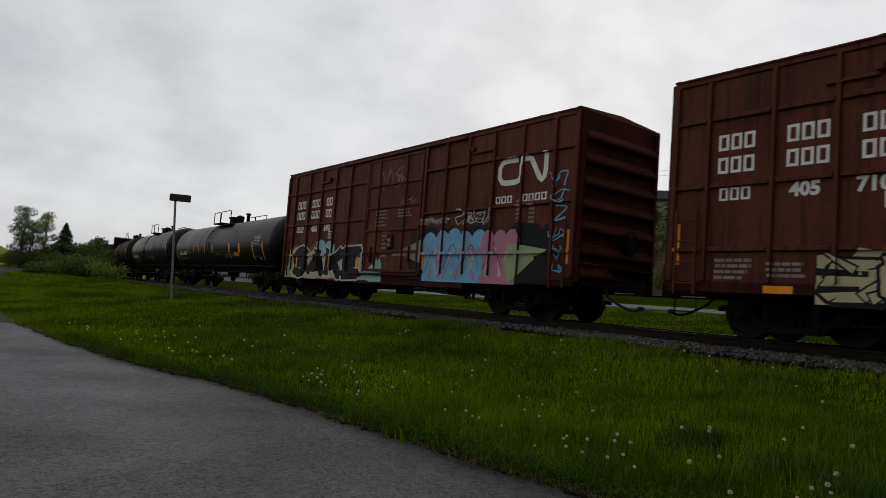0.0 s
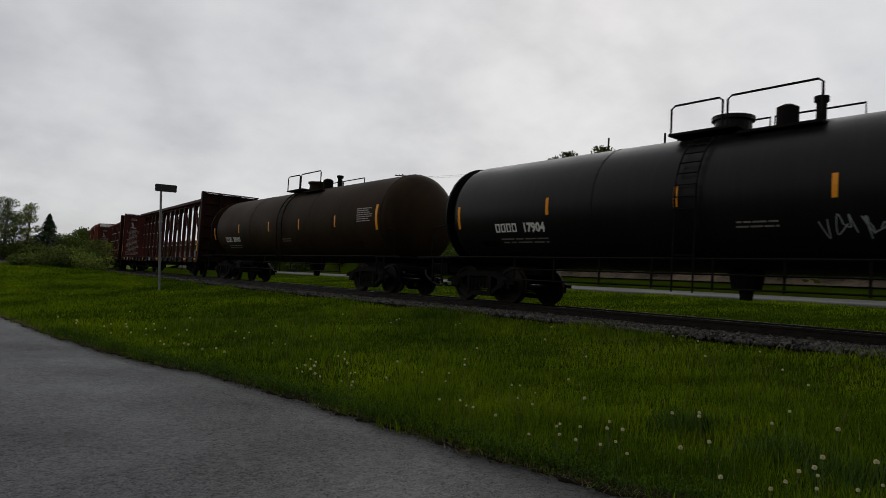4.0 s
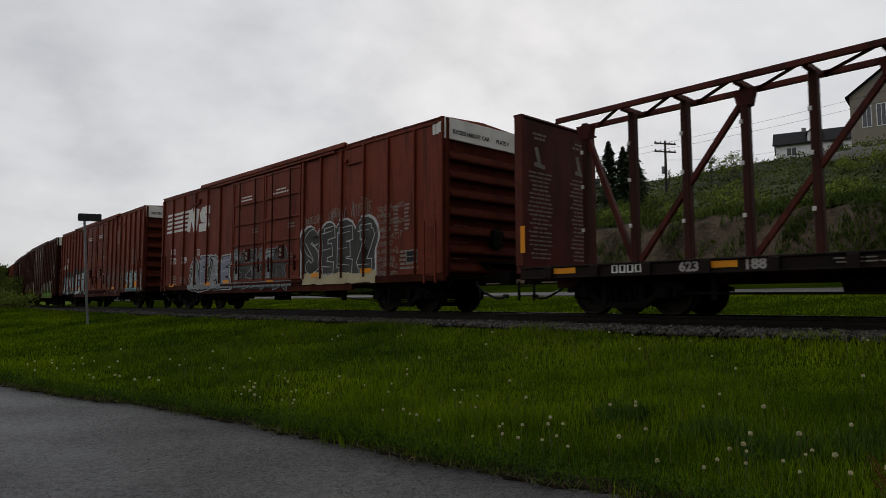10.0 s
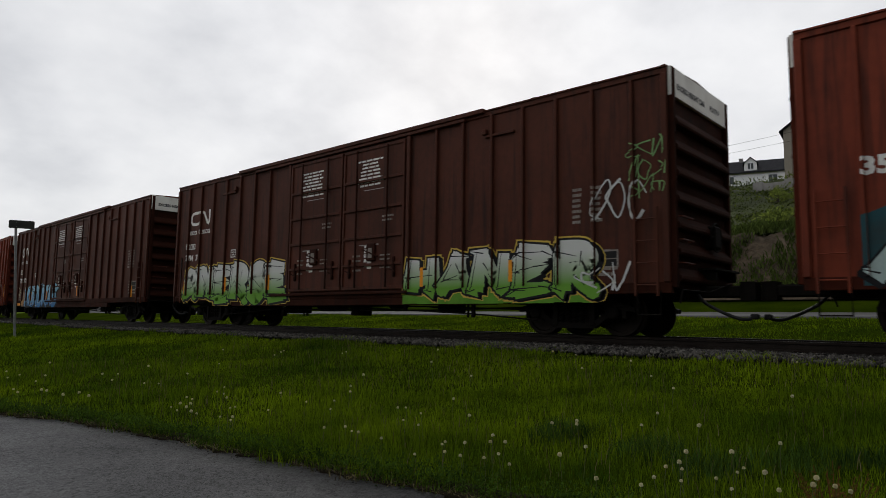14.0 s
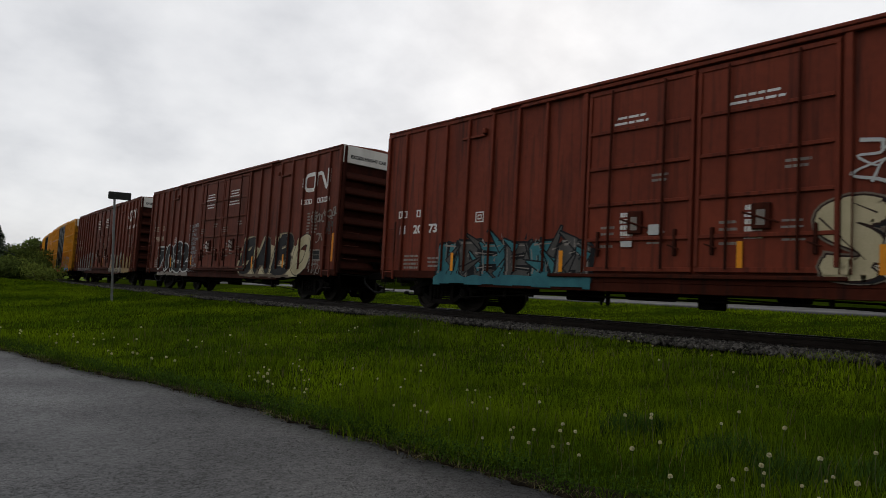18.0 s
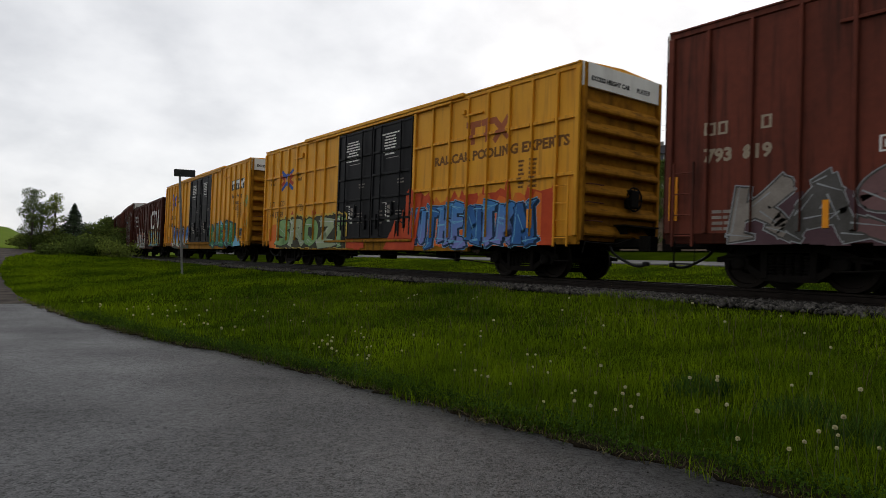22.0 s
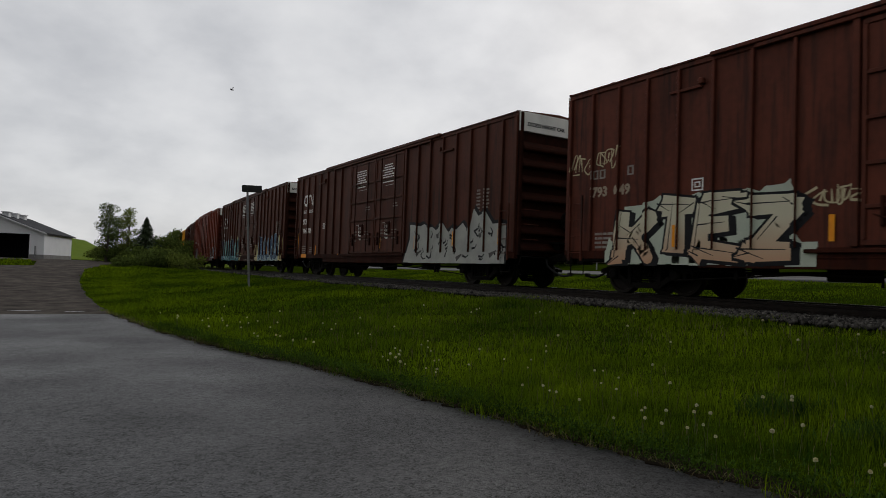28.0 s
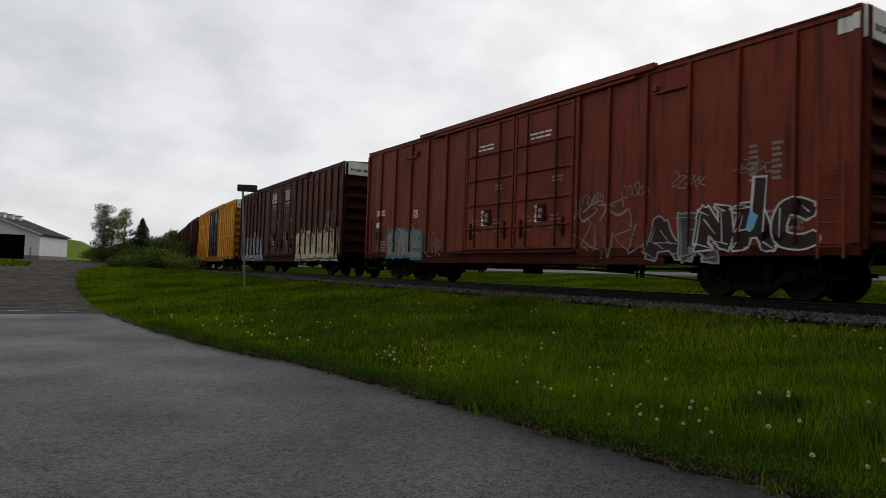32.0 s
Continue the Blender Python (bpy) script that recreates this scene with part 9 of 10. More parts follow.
def tree(x, y, h, spread, material, seed, leaves=2600, size=0.16, label="green leafy tree on the hillside", bare=0.25, sink=0.2, puff=1.0):
    rnd = random.Random(seed)
    z = float(height(x, y)) - sink
    t = thing("tree", label, "tree", pose(x, y, z))
    top = Vector((rnd.uniform(-0.2, 0.2), rnd.uniform(-0.2, 0.2), h * 0.92))
    part("trunk", Geo().tube(curve_pts((0, 0, 0), (rnd.uniform(-0.15, 0.15), rnd.uniform(-0.15, 0.15), h * 0.45), top, n=4), h * 0.02 + 0.03, 8, 0.015), BARK, t, smooth=True)
    cs, rs, g = [], [], Geo()
    n = 9 + int(h)
    for k in range(n):
        f = bare + (1 - bare) * (k + 0.5) / n
        a = k * 2.4 + rnd.random()
        wide = spread * math.sin(math.pi * min(0.98, 0.22 + 0.78 * (f - bare) / (1 - bare))) ** 0.8 * rnd.uniform(0.6, 1.1)
        p0 = Vector((0, 0, h * f * 0.82))
        p1 = Vector((math.cos(a) * wide, math.sin(a) * wide, h * f * 0.9 + rnd.uniform(0, 0.08) * h))
        g.tube([p0, (p0 + p1) / 2 + Vector((0, 0, 0.05 * h)), p1], h * 0.006 + 0.01, 5, 0.006)
        for q in (0.65, 1.0):
            cs.append(p0.lerp(p1, q) + Vector([rnd.uniform(-0.2, 0.2) for _ in range(3)]))
            rs.append(spread * puff * rnd.uniform(0.2, 0.36))
    cs.append(top)
    rs.append(spread * 0.28)
    part("limb_frame", g, BARK, t)
    leafy(t, *leaf_cloud(cs, rs, leaves, size, seed), material)
    return t


def bush(x, y, h, spread, material, seed, leaves=900, size=0.12, label="dense green shrub on the slope", name="shrub"):
    rnd = random.Random(seed)
    t = thing(name, label, "shrub", pose(x, y, float(height(x, y)) - 0.15))
    g, cs, rs = Geo(), [], []
    for k in range(9):
        a, w = k * 2.4, spread * rnd.uniform(0.2, 0.75)
        p = Vector((math.cos(a) * w, math.sin(a) * w, h * rnd.uniform(0.35, 0.85)))
        g.tube([(0, 0, 0), p * 0.5 + Vector((0, 0, 0.1 * h)), p], 0.03, 5, 0.008)
        cs.append(p)
        rs.append(spread * rnd.uniform(0.3, 0.5))
    part("woody_stem", g, BARK, t)
    leafy(t, *leaf_cloud(cs, rs, leaves, size, seed), material)
    return t


def spruce(x, y, h, spread, seed, leaves=3000, label="dark pointed spruce on the hillside"):
    rnd = random.Random(seed)
    t = thing("spruce", label, "tree", pose(x, y, float(height(x, y)) - 0.2))
    part("trunk", Geo().tube([(0, 0, 0), (0, 0, h * 0.5), (0, 0, h)], h * 0.018 + 0.02, 8, 0.01), BARK, t)
    rng = np.random.default_rng(seed)
    n = leaves
    f = rng.uniform(0.06, 1.0, n) ** 0.85
    a = rng.integers(0, 15, n) * 0.42 + np.floor(f * 16) * 1.1 + rng.normal(0, 0.09, n)
    reach = (1 - f) * spread * (0.75 + 0.35 * np.sin(np.floor(f * 16) * 2.7 + a * 3))
    q = rng.uniform(0.1, 1, n) ** 0.7
    P = np.stack([np.cos(a) * reach * q, np.sin(a) * reach * q, h * f - 0.28 * reach * q + rng.normal(0, 0.03, n)], 1)
    out = np.stack([np.cos(a), np.sin(a), -0.35 + 0 * a], 1)
    side = np.stack([-np.sin(a), np.cos(a), rng.normal(0, 0.4, n)], 1)
    s = (0.09 + 0.10 * rng.random(n))[:, None] * (h / 7)
    V = np.stack([P - out * s, P + side * s * 0.55, P + out * s * 1.5, P - side * s * 0.55], 1).reshape(-1, 3)
    leafy(t, V, np.arange(4)[None] + 4 * np.arange(n)[:, None], NEEDLE)
    return t


# hillside behind the road
for k, (x, y, h, w, m) in enumerate(((47, 42.7, 7.6, 1.9, LEAF), (47, 41.0, 7.8, 1.9, LEAF), (46.5, 38.9, 6.9, 2.0, LEAF), (47, 36.9, 7.7, 2.1, LEAF), (46.5, 35.2, 6.4, 1.9, LEAF), (46, 33.8, 4.4, 1.7, LEAF), (45, 44.6, 4.6, 1.8, LEAF_YOUNG), (44, 37.8, 3.6, 2.0, LEAF_YOUNG), (44.5, 40.8, 4.0, 2.0, LEAF), (60, 62, 6.5, 2.8, LEAF), (54, 58, 5.0, 2.4, LEAF), (45, 66, 4.6, 2.4, LEAF), (70, 92, 6.0, 3.2, LEAF), (58, 76, 5.5, 2.8, LEAF), (66, 84, 5.0, 3.0, LEAF), (62, 104, 6.5, 3.5, LEAF), (80, 120, 8, 4, LEAF))):
    tree(x, y, h, w, m, 300 + k, 3600, 0.13)
tree(45, 49.0, 5.6, 1.5, LEAF_YOUNG, 330, 420, 0.09, "thin half-bare birch on the slope", 0.2)
tree(46, 50.6, 5.0, 1.3, LEAF_YOUNG, 331, 300, 0.09, "thin half-bare birch on the slope", 0.2)
tree(63, 28.0, 3.0, 1.9, LEAF, 332, 700, 0.11, "airy young tree below the hilltop")
tree(64, 26.4, 3.0, 1.7, LEAF_YOUNG, 333, 500, 0.11, "airy young tree below the hilltop")
tree(66, 34.0, 2.2, 0.9, LEAF_YOUNG, 334, 160, 0.08, "bare young tree beside the pole")
for k, (x, y, h, w) in enumerate(((57, 35.7, 7.3, 3.2), (57.5, 34.4, 6.4, 3.0), (57, 33.2, 7.0, 3.2), (56.5, 32.2, 4.6, 2.4))):
    spruce(x, y, h, w, 350 + k, 4200)
rnd = random.Random(77)
for k in range(58):
    y = rnd.uniform(4, 75)
    x = rnd.choice((rnd.uniform(33.8, 37), rnd.uniform(36, 46), rnd.uniform(40, 62)))
    hh = rnd.uniform(0.7, 1.7) * (1.15 if x < 46 else 1.3)
    bush(x, y, hh, hh * rnd.uniform(0.75, 1.2), rnd.choice((LEAF, LEAF, LEAF_YOUNG)), 400 + k, 520, 0.11)
for k in range(30):
    y = rnd.uniform(33, 78)
    bush(rnd.uniform(29.8, 32.5) + float(bend(y)) * 0.2, y, rnd.uniform(1.4, 2.6), rnd.uniform(1.2, 2.0), LEAF, 470 + k, 800, 0.12, "dense green shrub beside the road")


def scrub(n, seed):
    """Low leafy growth that covers the slope, in drifts of different height."""
    rng = np.random.default_rng(seed)
    x, y = 34.3 + 46 * rng.random(n) ** 1.5, rng.uniform(0, 72, n)
    drift = np.sin(x * 0.55 + 1.7 * np.sin(y * 0.31)) * np.sin(y * 0.5 + 0.8 * np.sin(x * 0.4)) + 0.4 * np.sin(x * 1.7 + y * 1.3)
    z = height(x, y) + 0.2 + np.clip(drift, -0.2, 1.3) * 0.75 * rng.random(n)
    s = rng.uniform(0.06, 0.17, n)
    a, b = rng.normal(size=(n, 3)), rng.normal(size=(n, 3))
    b[:, 2] += 0.8
    a /= np.linalg.norm(a, axis=1)[:, None]
    b /= np.linalg.norm(b, axis=1)[:, None]
    P = np.stack([x, y, z], 1)
    V = np.stack([P - b * s[:, None], P + a * s[:, None] * 0.6, P + b * s[:, None], P - a * s[:, None] * 0.6], 1)
    pick = drift + 0.5 * rng.random(n) > 0.8
    for ok, m, label in ((pick, SCRUB_LIGHT, "light green scrub on the hillside"), (~pick, SCRUB, "dark green scrub on the hillside")):
        q = V[ok].reshape(-1, 3)
        bulk("hillside_scrub", q, np.arange(len(q)).reshape(-1, 4), m, label, category="scrub")


scrub(70000, 88)
# beside the lane, towards the barn
tree(6.0, 70.5, 6.0, 1.15, LEAF, 360, 7000, 0.07, "slender green tree beside the gravel lane", 0.03, puff=2.0)
tree(7.9, 71.5, 5.6, 0.95, LEAF_YOUNG, 361, 5600, 0.07, "slender green tree beside the gravel lane", 0.03, puff=2.0)
tree(7.0, 73.0, 4.8, 1.0, LEAF, 362, 3600, 0.07, "slender green tree beside the gravel lane", 0.03, puff=2.0)
spruce(9.5, 71.0, 4.7, 3.0, 363, 6000, "dark pointed spruce beside the lane")
for k, (x, y, h2, w2) in enumerate(((5.6, 75, 1.6, 1.5), (7.0, 75, 2.0, 1.8), (9.2, 74, 2.4, 1.8), (11.0, 73, 3.0, 1.9), (12.4, 74, 3.2, 1.9), (13.8, 75, 3.3, 1.9), (15.2, 76, 3.2, 1.8), (8.2, 69, 1.6, 1.4), (10.4, 68, 1.8, 1.6), (12.0, 69, 2.2, 1.6))):
    bush(x, y, h2, w2, LEAF if k % 2 else LEAF_YOUNG, 540 + k, 1500, 0.1, "tangled green shrub between the lane and the track")
tree(18.0, 104, 5.6, 3.6, LEAF, 365, 2600, 0.2, "round dark tree far up the line", 0.05)
tree(19.5, 110, 4.6, 3.4, LEAF, 366, 2400, 0.2, "round dark tree far up the line", 0.05)
tree(-9.5, 104, 6.0, 3.0, LEAF_YOUNG, 367, 2000, 0.2, "light green tree behind the barn")
for k in range(30):
    y = rnd.uniform(58, 92)
    e, far = float(edge(min(y, 66))), float(bend(y)) + 9.2
    x = e + 0.8 + (far - e) * rnd.random()
    hh = rnd.uniform(0.8, 1.9) if x > e + 2 else rnd.uniform(0.5, 1.0)
    bush(x, y, hh + (0.9 if y > 70 else 0), hh * 1.25 + 0.3, rnd.choice((LEAF, LEAF, LEAF_YOUNG)), 500 + k, 620, 0.13, "tangled green shrub between the lane and the track")


# ---- rock face behind the road ----
def rocks(n, seed):
    rng = np.random.default_rng(seed)
    V, F = [], []
    for k in range(n):
        y, f = rng.uniform(-6, 36), rng.random() ** 2
        x = 32.1 + 1.8 * f + rng.uniform(-0.1, 0.2)
        z = float(height(np.array(x), np.array(y)))
        s = rng.uniform(0.12, 0.5)
        i = len(V)
        for a in (-1, 1):
            for b in (-1, 1):
                for c in (-1, 1):
                    V.append((x + a * s * rng.uniform(0.12, 0.35), y + b * s * rng.uniform(0.4, 0.9), z + c * s * rng.uniform(0.25, 0.5)))
        F += [tuple(i + j for j in q) for q in ((0, 1, 3, 2), (4, 6, 7, 5), (0, 4, 5, 1), (2, 3, 7, 6), (0, 2, 6, 4), (1, 5, 7, 3))]
    return bulk("rock_face", V, F, ROCK, "broken brown-grey rock of the road cut", category="rock")


rocks(150, 31)


def broken(x, y):
    """The height of the raw cut: steps, hollows and cracks."""
    out = np.zeros(x.shape)
    for i, v in np.ndenumerate(x):
        p = Vector((v * 1.3, float(y[i]) * 0.7, 0.0))
        out[i] = 0.55 * noise.noise(p) + 0.3 * noise.noise(p * 2.7) + 0.2 * abs(noise.noise(p * 6.1))
    return out


GY2, GX2 = np.arange(-30, 38, 0.3), np.concatenate([np.arange(31.6, 34.6, 0.12), [34.8, 35.1]])
sheet("cut_face", GX2, GY2, lambda x, y: height(x, y) + 0.1 + (0.12 + 0.7 * broken(x, y)) * smooth(31.6, 32.2, x) * smooth(35.1, 34.3, x), ROCK, "bare brown earth and rock of the road cut")
grass("grass", 34000, (31.7, 35.4), (-8, 38), (0.2, 0.6), (0.05, 0.1), 71, LEAF, "weeds and grass overgrowing the road cut",
      lambda x, y, rng: (np.sin(x * 1.9 + 0.8 * np.sin(y * 0.9)) * np.sin(y * 1.1 + 0.5) + 0.5 * np.sin(x * 4 + y * 3) + 0.9 * rng.random(len(x)) + smooth(18, 8, y) * 0.7 + smooth(34, 35, x) > 0.75), 1.0, -0.4)
sheet("hill_cover", np.arange(34.4, 84, 1.0), np.arange(-60, 130, 1.5), lambda x, y: height(x, y) + 0.16 + 0.12 * np.sin(x * 2.1 + y) * np.sin(y * 1.7), HILL, "rough green hillside grass")


FIELD = mat("bright_far_field", (0.11, 0.16, 0.012), (0.075, 0.115, 0.01), 0.9, scale=0.08, fine=0.9, bump=0.5, dist=0.2, spec=0.02)
sheet("far_field", np.arange(-40, 34, 3.0), np.arange(104, 240, 4.0), lambda x, y: height(x, y) + 0.5 * smooth(104, 110, y) - 0.2, FIELD, "bright green field rising behind the barn")


# ---- houses ----
def window(parent, x, y, z, w, h, m=None, frame_mat=None):
    """A window in a wall that faces -x in the house's own space."""
    g = Geo().box(x - 0.06, x + 0.02, y - w / 2 - 0.08, y + w / 2 + 0.08, z - 0.08, z).box(x - 0.06, x + 0.02, y - w / 2 - 0.08, y + w / 2 + 0.08, z + h, z + h + 0.08)
    g.box(x - 0.06, x + 0.02, y - w / 2 - 0.08, y - w / 2, z, z + h).box(x - 0.06, x + 0.02, y + w / 2, y + w / 2 + 0.08, z, z + h).box(x - 0.05, x + 0.02, y - 0.03, y + 0.03, z, z + h)
    wn = part("window", g, frame_mat or SIDING, parent)
    part("pane", Geo().box(x - 0.02, x + 0.0, y - w / 2, y + w / 2, z, z + h), GLASS, wn)
    return wn


def house(name, label, x, y, turn, w, d, eave, ridge, wall, roof, dormer=False, windows=(), base=None):
    """Gable house; the ridge runs along its local y, the front faces local -x."""
    z = float(height(x, y)) if base is None else base
    t = thing(name, label, "house", pose(x, y, z, 0, 0, turn))
    part("wall", Geo().prism([(-d / 2, -1.0), (d / 2, -1.0), (d / 2, eave), (0, ridge - 0.1), (-d / 2, eave)], "y", -w / 2, w / 2), wall, t)
    for s in (-1, 1):
        part("roof_slope", Geo().prism([(s * (d / 2 + 0.4), eave - 0.3), (0, ridge), (0, ridge + 0.16), (s * (d / 2 + 0.4), eave - 0.12)], "y", -w / 2 - 0.4, w / 2 + 0.4), roof, t)
    part("chimney", Geo().box(-0.3, 0.3, w * 0.1, w * 0.1 + 0.6, ridge - 0.5, ridge + 0.6, 0.03), CONCRETE, t)
    if dormer:
        q = part("dormer", Geo().prism([(-0.9, eave + 0.1), (0.9, eave + 0.1), (0.9, eave + 1.3), (0, eave + 2.1), (-0.9, eave + 1.3)], "x", -d / 2 - 0.1, 0), wall, t)
        for s in (-1, 1):
            part("dormer_roof", Geo().prism([(s * 1.1, eave + 1.1), (0, eave + 2.1), (0, eave + 2.22), (s * 1.1, eave + 1.24)], "x", -d / 2 - 0.3, 0.2), roof, q)
        window(q, -d / 2 - 0.12, 0, eave + 0.35, 0.8, 0.9)
    for yy, zz, ww, hh in windows:
        window(t, -d / 2, yy, zz, ww, hh)
    return t


house("white_house", "white house with a dark roof and a dormer on the hilltop", 108, 32.2, 17, 10.2, 6.5, 6.4, 8.6, SIDING, SHINGLE, True, ((-3, 4.6, 1.2, 1.1), (3, 4.6, 1.2, 1.1)), 18.2)
tan = house("tan_house", "tan house with tall windows on the hilltop", 90, 18.0, 98, 8.0, 8.4, 7.4, 10.6, TAN_WALL, SHINGLE, False, (), 17.4)
for yy, zz, ww, hh in ((-2.6, 3.6, 0.8, 2.4), (-1.4, 3.6, 0.8, 2.4), (-0.2, 3.6, 0.8, 2.4), (1.2, 3.6, 0.8, 2.4), (2.6, 3.6, 0.8, 2.4), (-1.4, 6.8, 0.8, 1.0), (-0.2, 6.8, 0.8, 1.3)):
    window(tan, -4.0, yy, zz, ww, hh).matrix_basis = pose(0, 0, 0, 0, 0, -90)
house("bungalow", "low beige bungalow among trees", 82, 56.6, 34, 5.5, 5.0, 2.0, 3.4, TAN_WALL, SHINGLE, False, ((1, 0.8, 1.0, 0.9),), 15.9)
house("white_house", "small white house far behind the bank", 74, 101, -40, 8.5, 7.0, 2.8, 4.9, SIDING, SHINGLE, False, ((-2, 1.0, 1.2, 1.2), (2, 1.0, 1.2, 1.2)), 9.2)
wall = thing("retaining_wall", "row of pale concrete blocks below the hilltop house", "wall")
for k in range(9):
    y = 19.0 - k * 0.92
    part("block", shared("block", lambda: Geo().box(-0.3, 0.3, -0.45, 0.45, -0.6, 0.55, 0.04)), CONCRETE, wall, m=pose(66.0, y, float(height(66.0, y)) + 0.25 + 0.04 * k + 0.2 * (k % 3 == 0), 0, 0, 4 * math.sin(k)))


# ---- barn at the end of the lane ----
BX, BY, BZ = 1.2, 90.0, 1.42
barn = thing("barn", "white gabled barn with an open dark doorway", "barn", pose(BX, BY, BZ, 0, 0, -17.3))
BW, BL, BE, BA = 10.4, 11.0, 3.0, 5.0
d0, d1, dh = -4.75, -1.55, 2.85
part("front_wall", Geo().prism([(-BW, 0.5), (d0, 0.5), (d0, dh), (d1, dh), (d1, 0.5), (0, 0.5), (0, BE), (-BW / 2, BA), (-BW, BE)], "y", 0, 0.15), SIDING, barn)
part("side_wall", Geo().box(-0.15, 0, 0.15, BL, 0.5, BE), SIDING, barn)
part("side_wall", Geo().box(-BW, -BW + 0.15, 0.15, BL, 0.5, BE), SIDING, barn)
part("back_wall", Geo().prism([(-BW + 0.15, 0.5), (-0.15, 0.5), (-0.15, BE), (-BW / 2, BA), (-BW + 0.15, BE)], "y", BL - 0.15, BL), SIDING, barn)
part("foundation", Geo().box(-BW, d0, -0.04, 0.2, -0.5, 0.5).box(d1, 0.04, -0.04, 0.2, -0.5, 0.5).box(-0.2, 0.04, 0.2, BL, -0.5, 0.5), CONCRETE, barn)
# near-black floor and partition: the doorway's shade put into their colour
part("floor", Geo().box(-BW + 0.2, -0.2, 0.2, BL - 0.2, -0.1, 0.0), SHADOWED, barn)
part("inner_partition", Geo().box(-BW + 0.2, -0.2, 3.4, 3.5, 0.0, BE), SHADOWED, barn)
for s in (-1, 1):
    part("roof_slope", Geo().prism([(-BW / 2 + s * (BW / 2 + 0.35), BE - 0.12), (-BW / 2, BA + 0.02), (-BW / 2, BA + 0.18), (-BW / 2 + s * (BW / 2 + 0.35), BE + 0.03)], "y", -0.4, BL + 0.4), SHINGLE, barn)
    part("rake_board", Geo().prism([(-BW / 2 + s * (BW / 2 + 0.36), BE - 0.16), (-BW / 2, BA - 0.02), (-BW / 2, BA + 0.12), (-BW / 2 + s * (BW / 2 + 0.36), BE - 0.0)], "y", -0.46, -0.4), SIDING, barn)
for k in range(3):
    part("roof_vent", Geo().box(-BW / 2 + 0.35, -BW / 2 + 1.05, 1.0 + k * 2.6, 1.8 + k * 2.6, BA - 0.5, BA + 0.32, 0.03).box(-BW / 2 + 0.25, -BW / 2 + 1.15, 0.9 + k * 2.6, 1.9 + k * 2.6, BA + 0.32, BA + 0.4), SIDING, barn)
part("downpipe", Geo().tube([(-0.9, -0.1, 0.0), (-0.9, -0.1, 1.5)], 0.06, 8), GALV, barn)
part("lamp_bracket", Geo().tube([(-7.2, -0.06, 0.9), (-7.2, -0.06, BE + 0.7)], 0.04, 6).tube([(-7.5, -0.2, BE + 0.6), (-7.2, -0.06, BE + 0.6)], 0.03, 6), GALV, barn)


# ---- poles and wires ----
def utility_pole(x, y, top, arms, label, turn=0):
    z = float(height(x, y)) - 0.3
    t = thing("utility_pole", label, "utility pole", pose(x, y, z, 0, 0, turn))
    part("pole", Geo().tube([(0, 0, 0), (0, 0, top - z)], 0.15, 10, 0.10), POLE_WOOD, t)
    for k in range(arms):
        zz = top - z - 0.35 - k * 0.8
        part("crossarm", Geo().box(-0.06, 0.06, -1.2, 1.2, zz, zz + 0.14, 0.01), POLE_WOOD, t)
        for yy in (-1.1, -0.5, 0.5, 1.1):
            part("insulator", Geo().lathe([(zz + 0.14, 0.03), (zz + 0.2, 0.06), (zz + 0.3, 0.03)], "z", 8, (0, yy, 0)), SIGN_BACK, t)
    if arms:
        part("transformer", Geo().lathe([(top - z - 3.2, 0.2), (top - z - 2.5, 0.2)], "z", 12, (0.35, 0, 0)), GALV, t)
    return t


utility_pole(60, 31.2, 17.1, 2, "weathered wooden utility pole with two crossarms", 62)
utility_pole(60, 46.6, 19.2, 0, "plain wooden pole above the trees")
utility_pole(60, 39.4, 18.7, 0, "plain wooden pole above the trees")
utility_pole(58, 84, 18.3, 1, "wooden utility pole with one crossarm far off", 40)
utility_pole(66, -2, 21.0, 2, "weathered wooden utility pole with two crossarms", 75)


def wire(p, q, sag):
    pts = [Vector(p).lerp(Vector(q), k / 14) - Vector((0, 0, sag * 4 * (k / 14) * (1 - k / 14))) for k in range(15)]
    return tagged(part("overhead_wire", Geo().tube(pts, 0.012, 5), WIRE, None), "thin black overhead wire between poles", "wire", "overhead wires")


for dz, off in ((0.0, 0.9), (-0.8, -0.9)):
    wire((60 + off * 0.4, 31.2 + off * 0.6, 17.0 + dz), (66, -2 + off, 20.9 + dz), 0.5)
    wire((60 + off * 0.4, 31.2 + off * 0.6, 17.0 + dz), (58 + off, 84, 17.9 + dz * 0.6), 0.7)
wire((60, 31.2, 15.2), (106, 33, 24.5), 0.6)


# ---- everything that moves ----
GONE = [0.0, 11.93, 23.85, 35.76, 47.67, 59.57, 71.48, 83.43, 95.42, 107.44, 119.48, 131.54, 143.66, 155.83, 168.03, 180.25, 192.50, 204.75, 216.96, 229.23, 241.45, 253.70, 266.01, 278.30, 290.60, 302.90, 315.21, 327.54, 339.92, 352.35, 364.83, 377.31, 389.83]


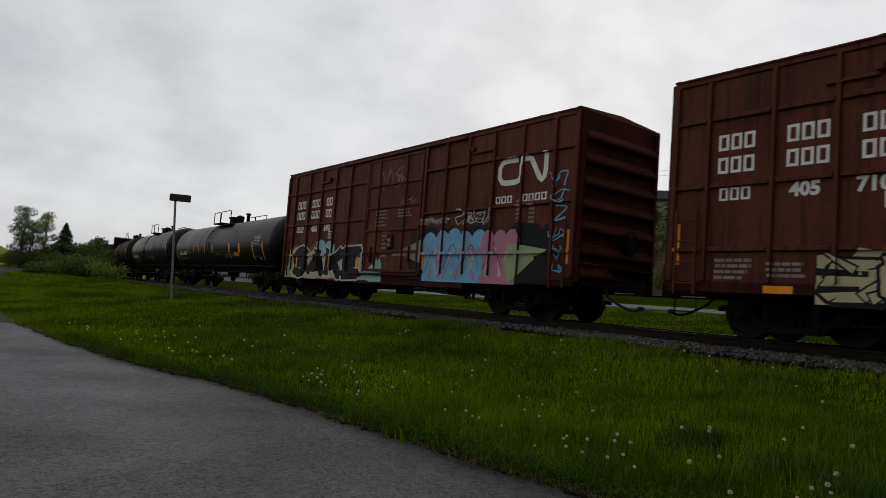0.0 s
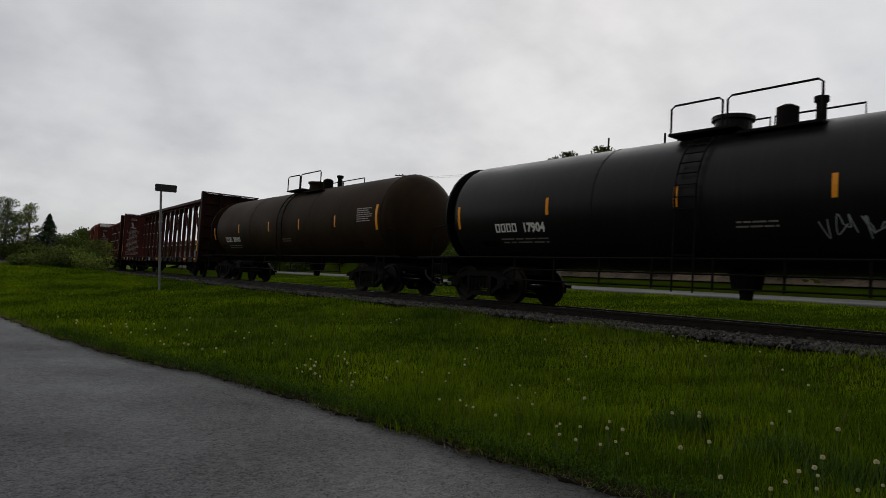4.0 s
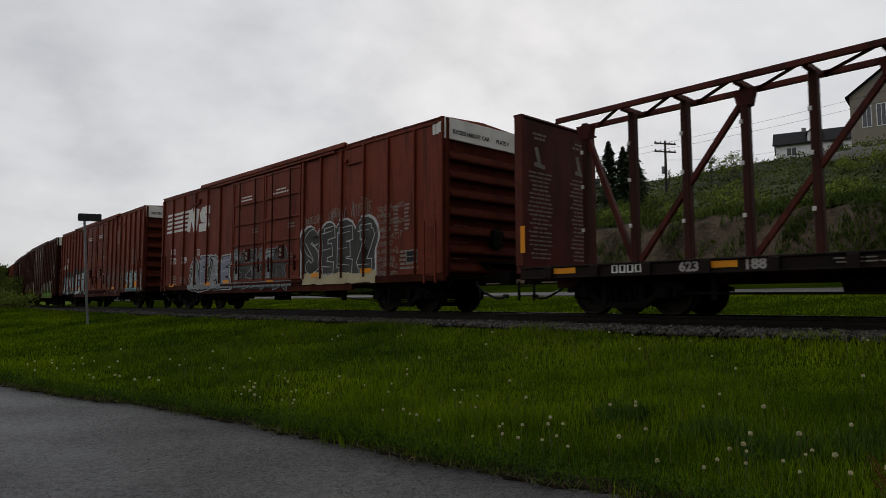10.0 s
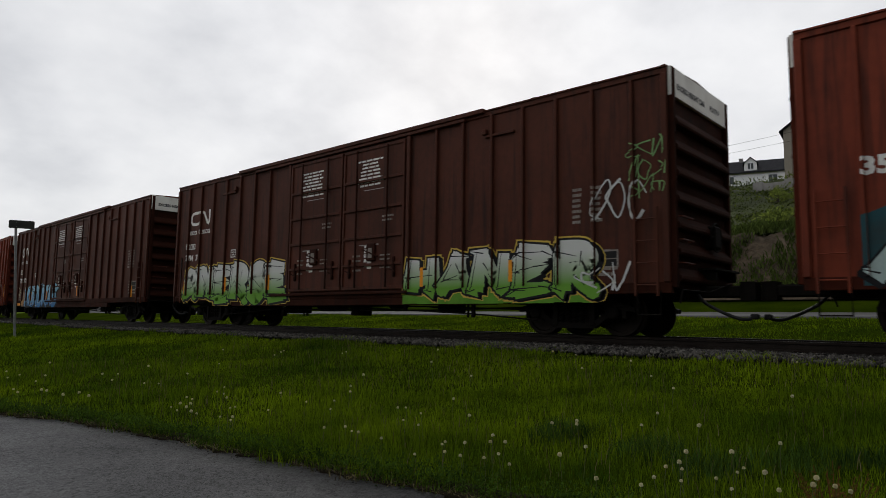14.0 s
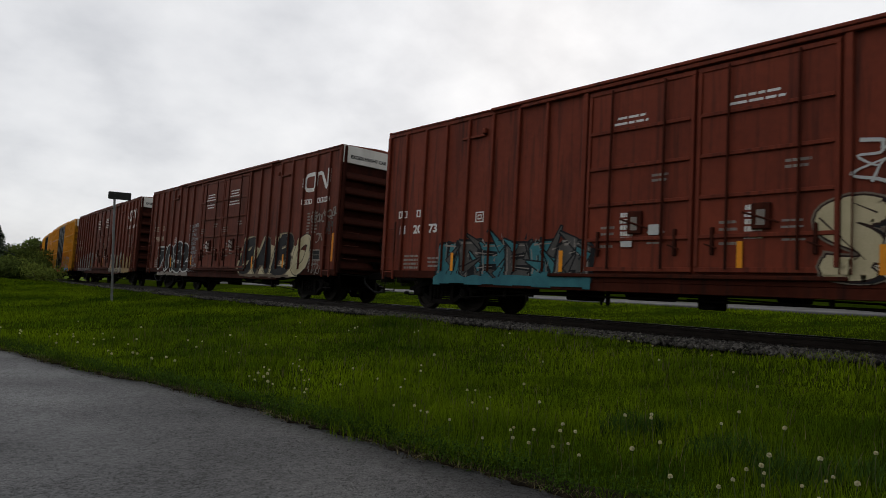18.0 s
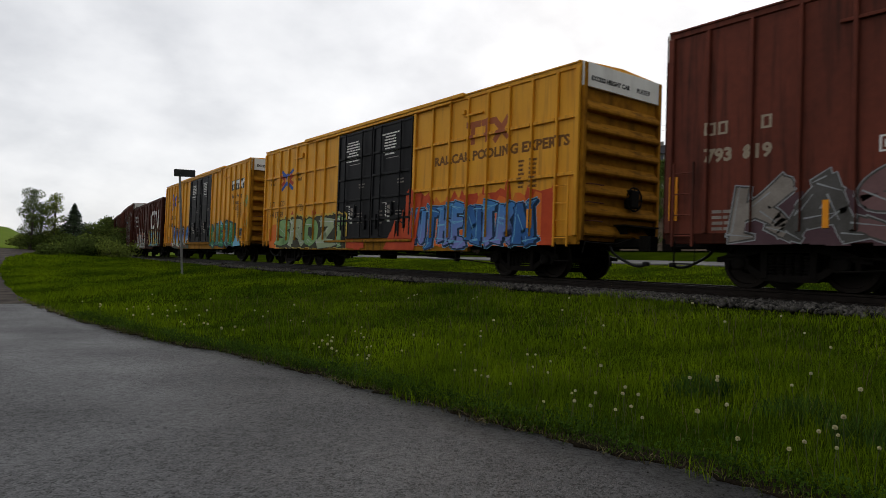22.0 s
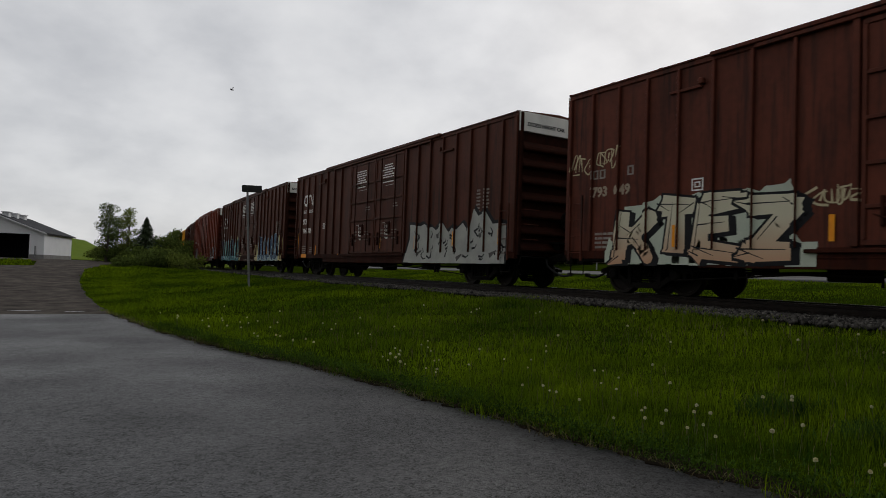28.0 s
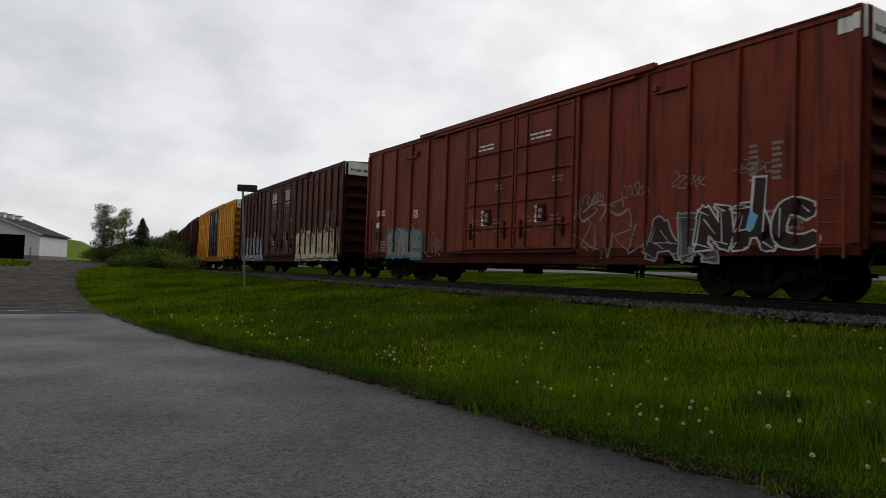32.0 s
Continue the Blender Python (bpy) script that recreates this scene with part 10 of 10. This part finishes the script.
def gone(t):
    return float(np.interp(t, range(33), GONE))


# ---- a midge that darts past the camera ----
def midge():
    t = thing("midge", "tiny dark flying insect in the air", "insect", pose(-1.6, 1.2, 1.5))
    part("body", Geo().lathe([(-0.0035, 0.0002), (-0.002, 0.0008), (0.001, 0.001), (0.0028, 0.0006), (0.0034, 0.0001)], "y", 8), LETTER_BLACK, t, smooth=True)
    for k in (-1, 1):
        part("wing", Geo().poly([(0, 0.001, 0.0006), (k * 0.003, 0.0014, 0.0024), (k * 0.0042, 0.0, 0.0032), (k * 0.003, -0.0012, 0.0024)]), LETTER_BLACK, t)
    return t


MIDGE = midge()


def motions():
    walk(MIDGE, [(t, pose(x, y, z, 0, 0, 100 + 25 * math.sin(t * 9))) for t, x, y, z in (
        (0.0, -1.6, 1.2, 1.5), (26.5, -1.6, 1.2, 1.5), (27.5, -0.155, 1.107, 1.738), (27.6, -0.022, 1.028, 1.721), (27.7, 0.107, 0.943, 1.842), (27.8, 0.147, 0.919, 1.854),
        (27.9, 0.145, 0.924, 1.806), (28.0, 0.11, 0.949, 1.763), (28.1, 0.136, 0.94, 1.722), (28.2, 0.142, 0.943, 1.686), (28.3, 0.102, 0.972, 1.71), (28.4, 0.046, 1.012, 1.724),
        (28.5, -0.046, 1.077, 1.715), (28.6, -0.062, 1.093, 1.659), (28.7, -0.167, 1.164, 1.638), (29.5, -1.6, 1.2, 1.5), (32.0, -1.6, 1.2, 1.5))])
    for car, start in TRAIN:
        walk(car, [(t, on_track(start - gone(t))) for t in range(33)])
    # wheels: the same turning for all axles, keyed on one and lent to the rest
    for side, ws in WHEELS.items():
        y = 0.89 if side else -0.89
        walk(ws[0], [(k / FPS, pose(0, y, WHEEL_R, math.degrees(gone(k / FPS) / WHEEL_R) % 360.0)) for k in range(32 * FPS + 1)])
        for w in ws[1:]:
            w.rotation_mode = "QUATERNION"
            w.animation_data_create()
            w.animation_data.action = ws[0].animation_data.action
            w.animation_data.action_slot = ws[0].animation_data.action_slot


motions()
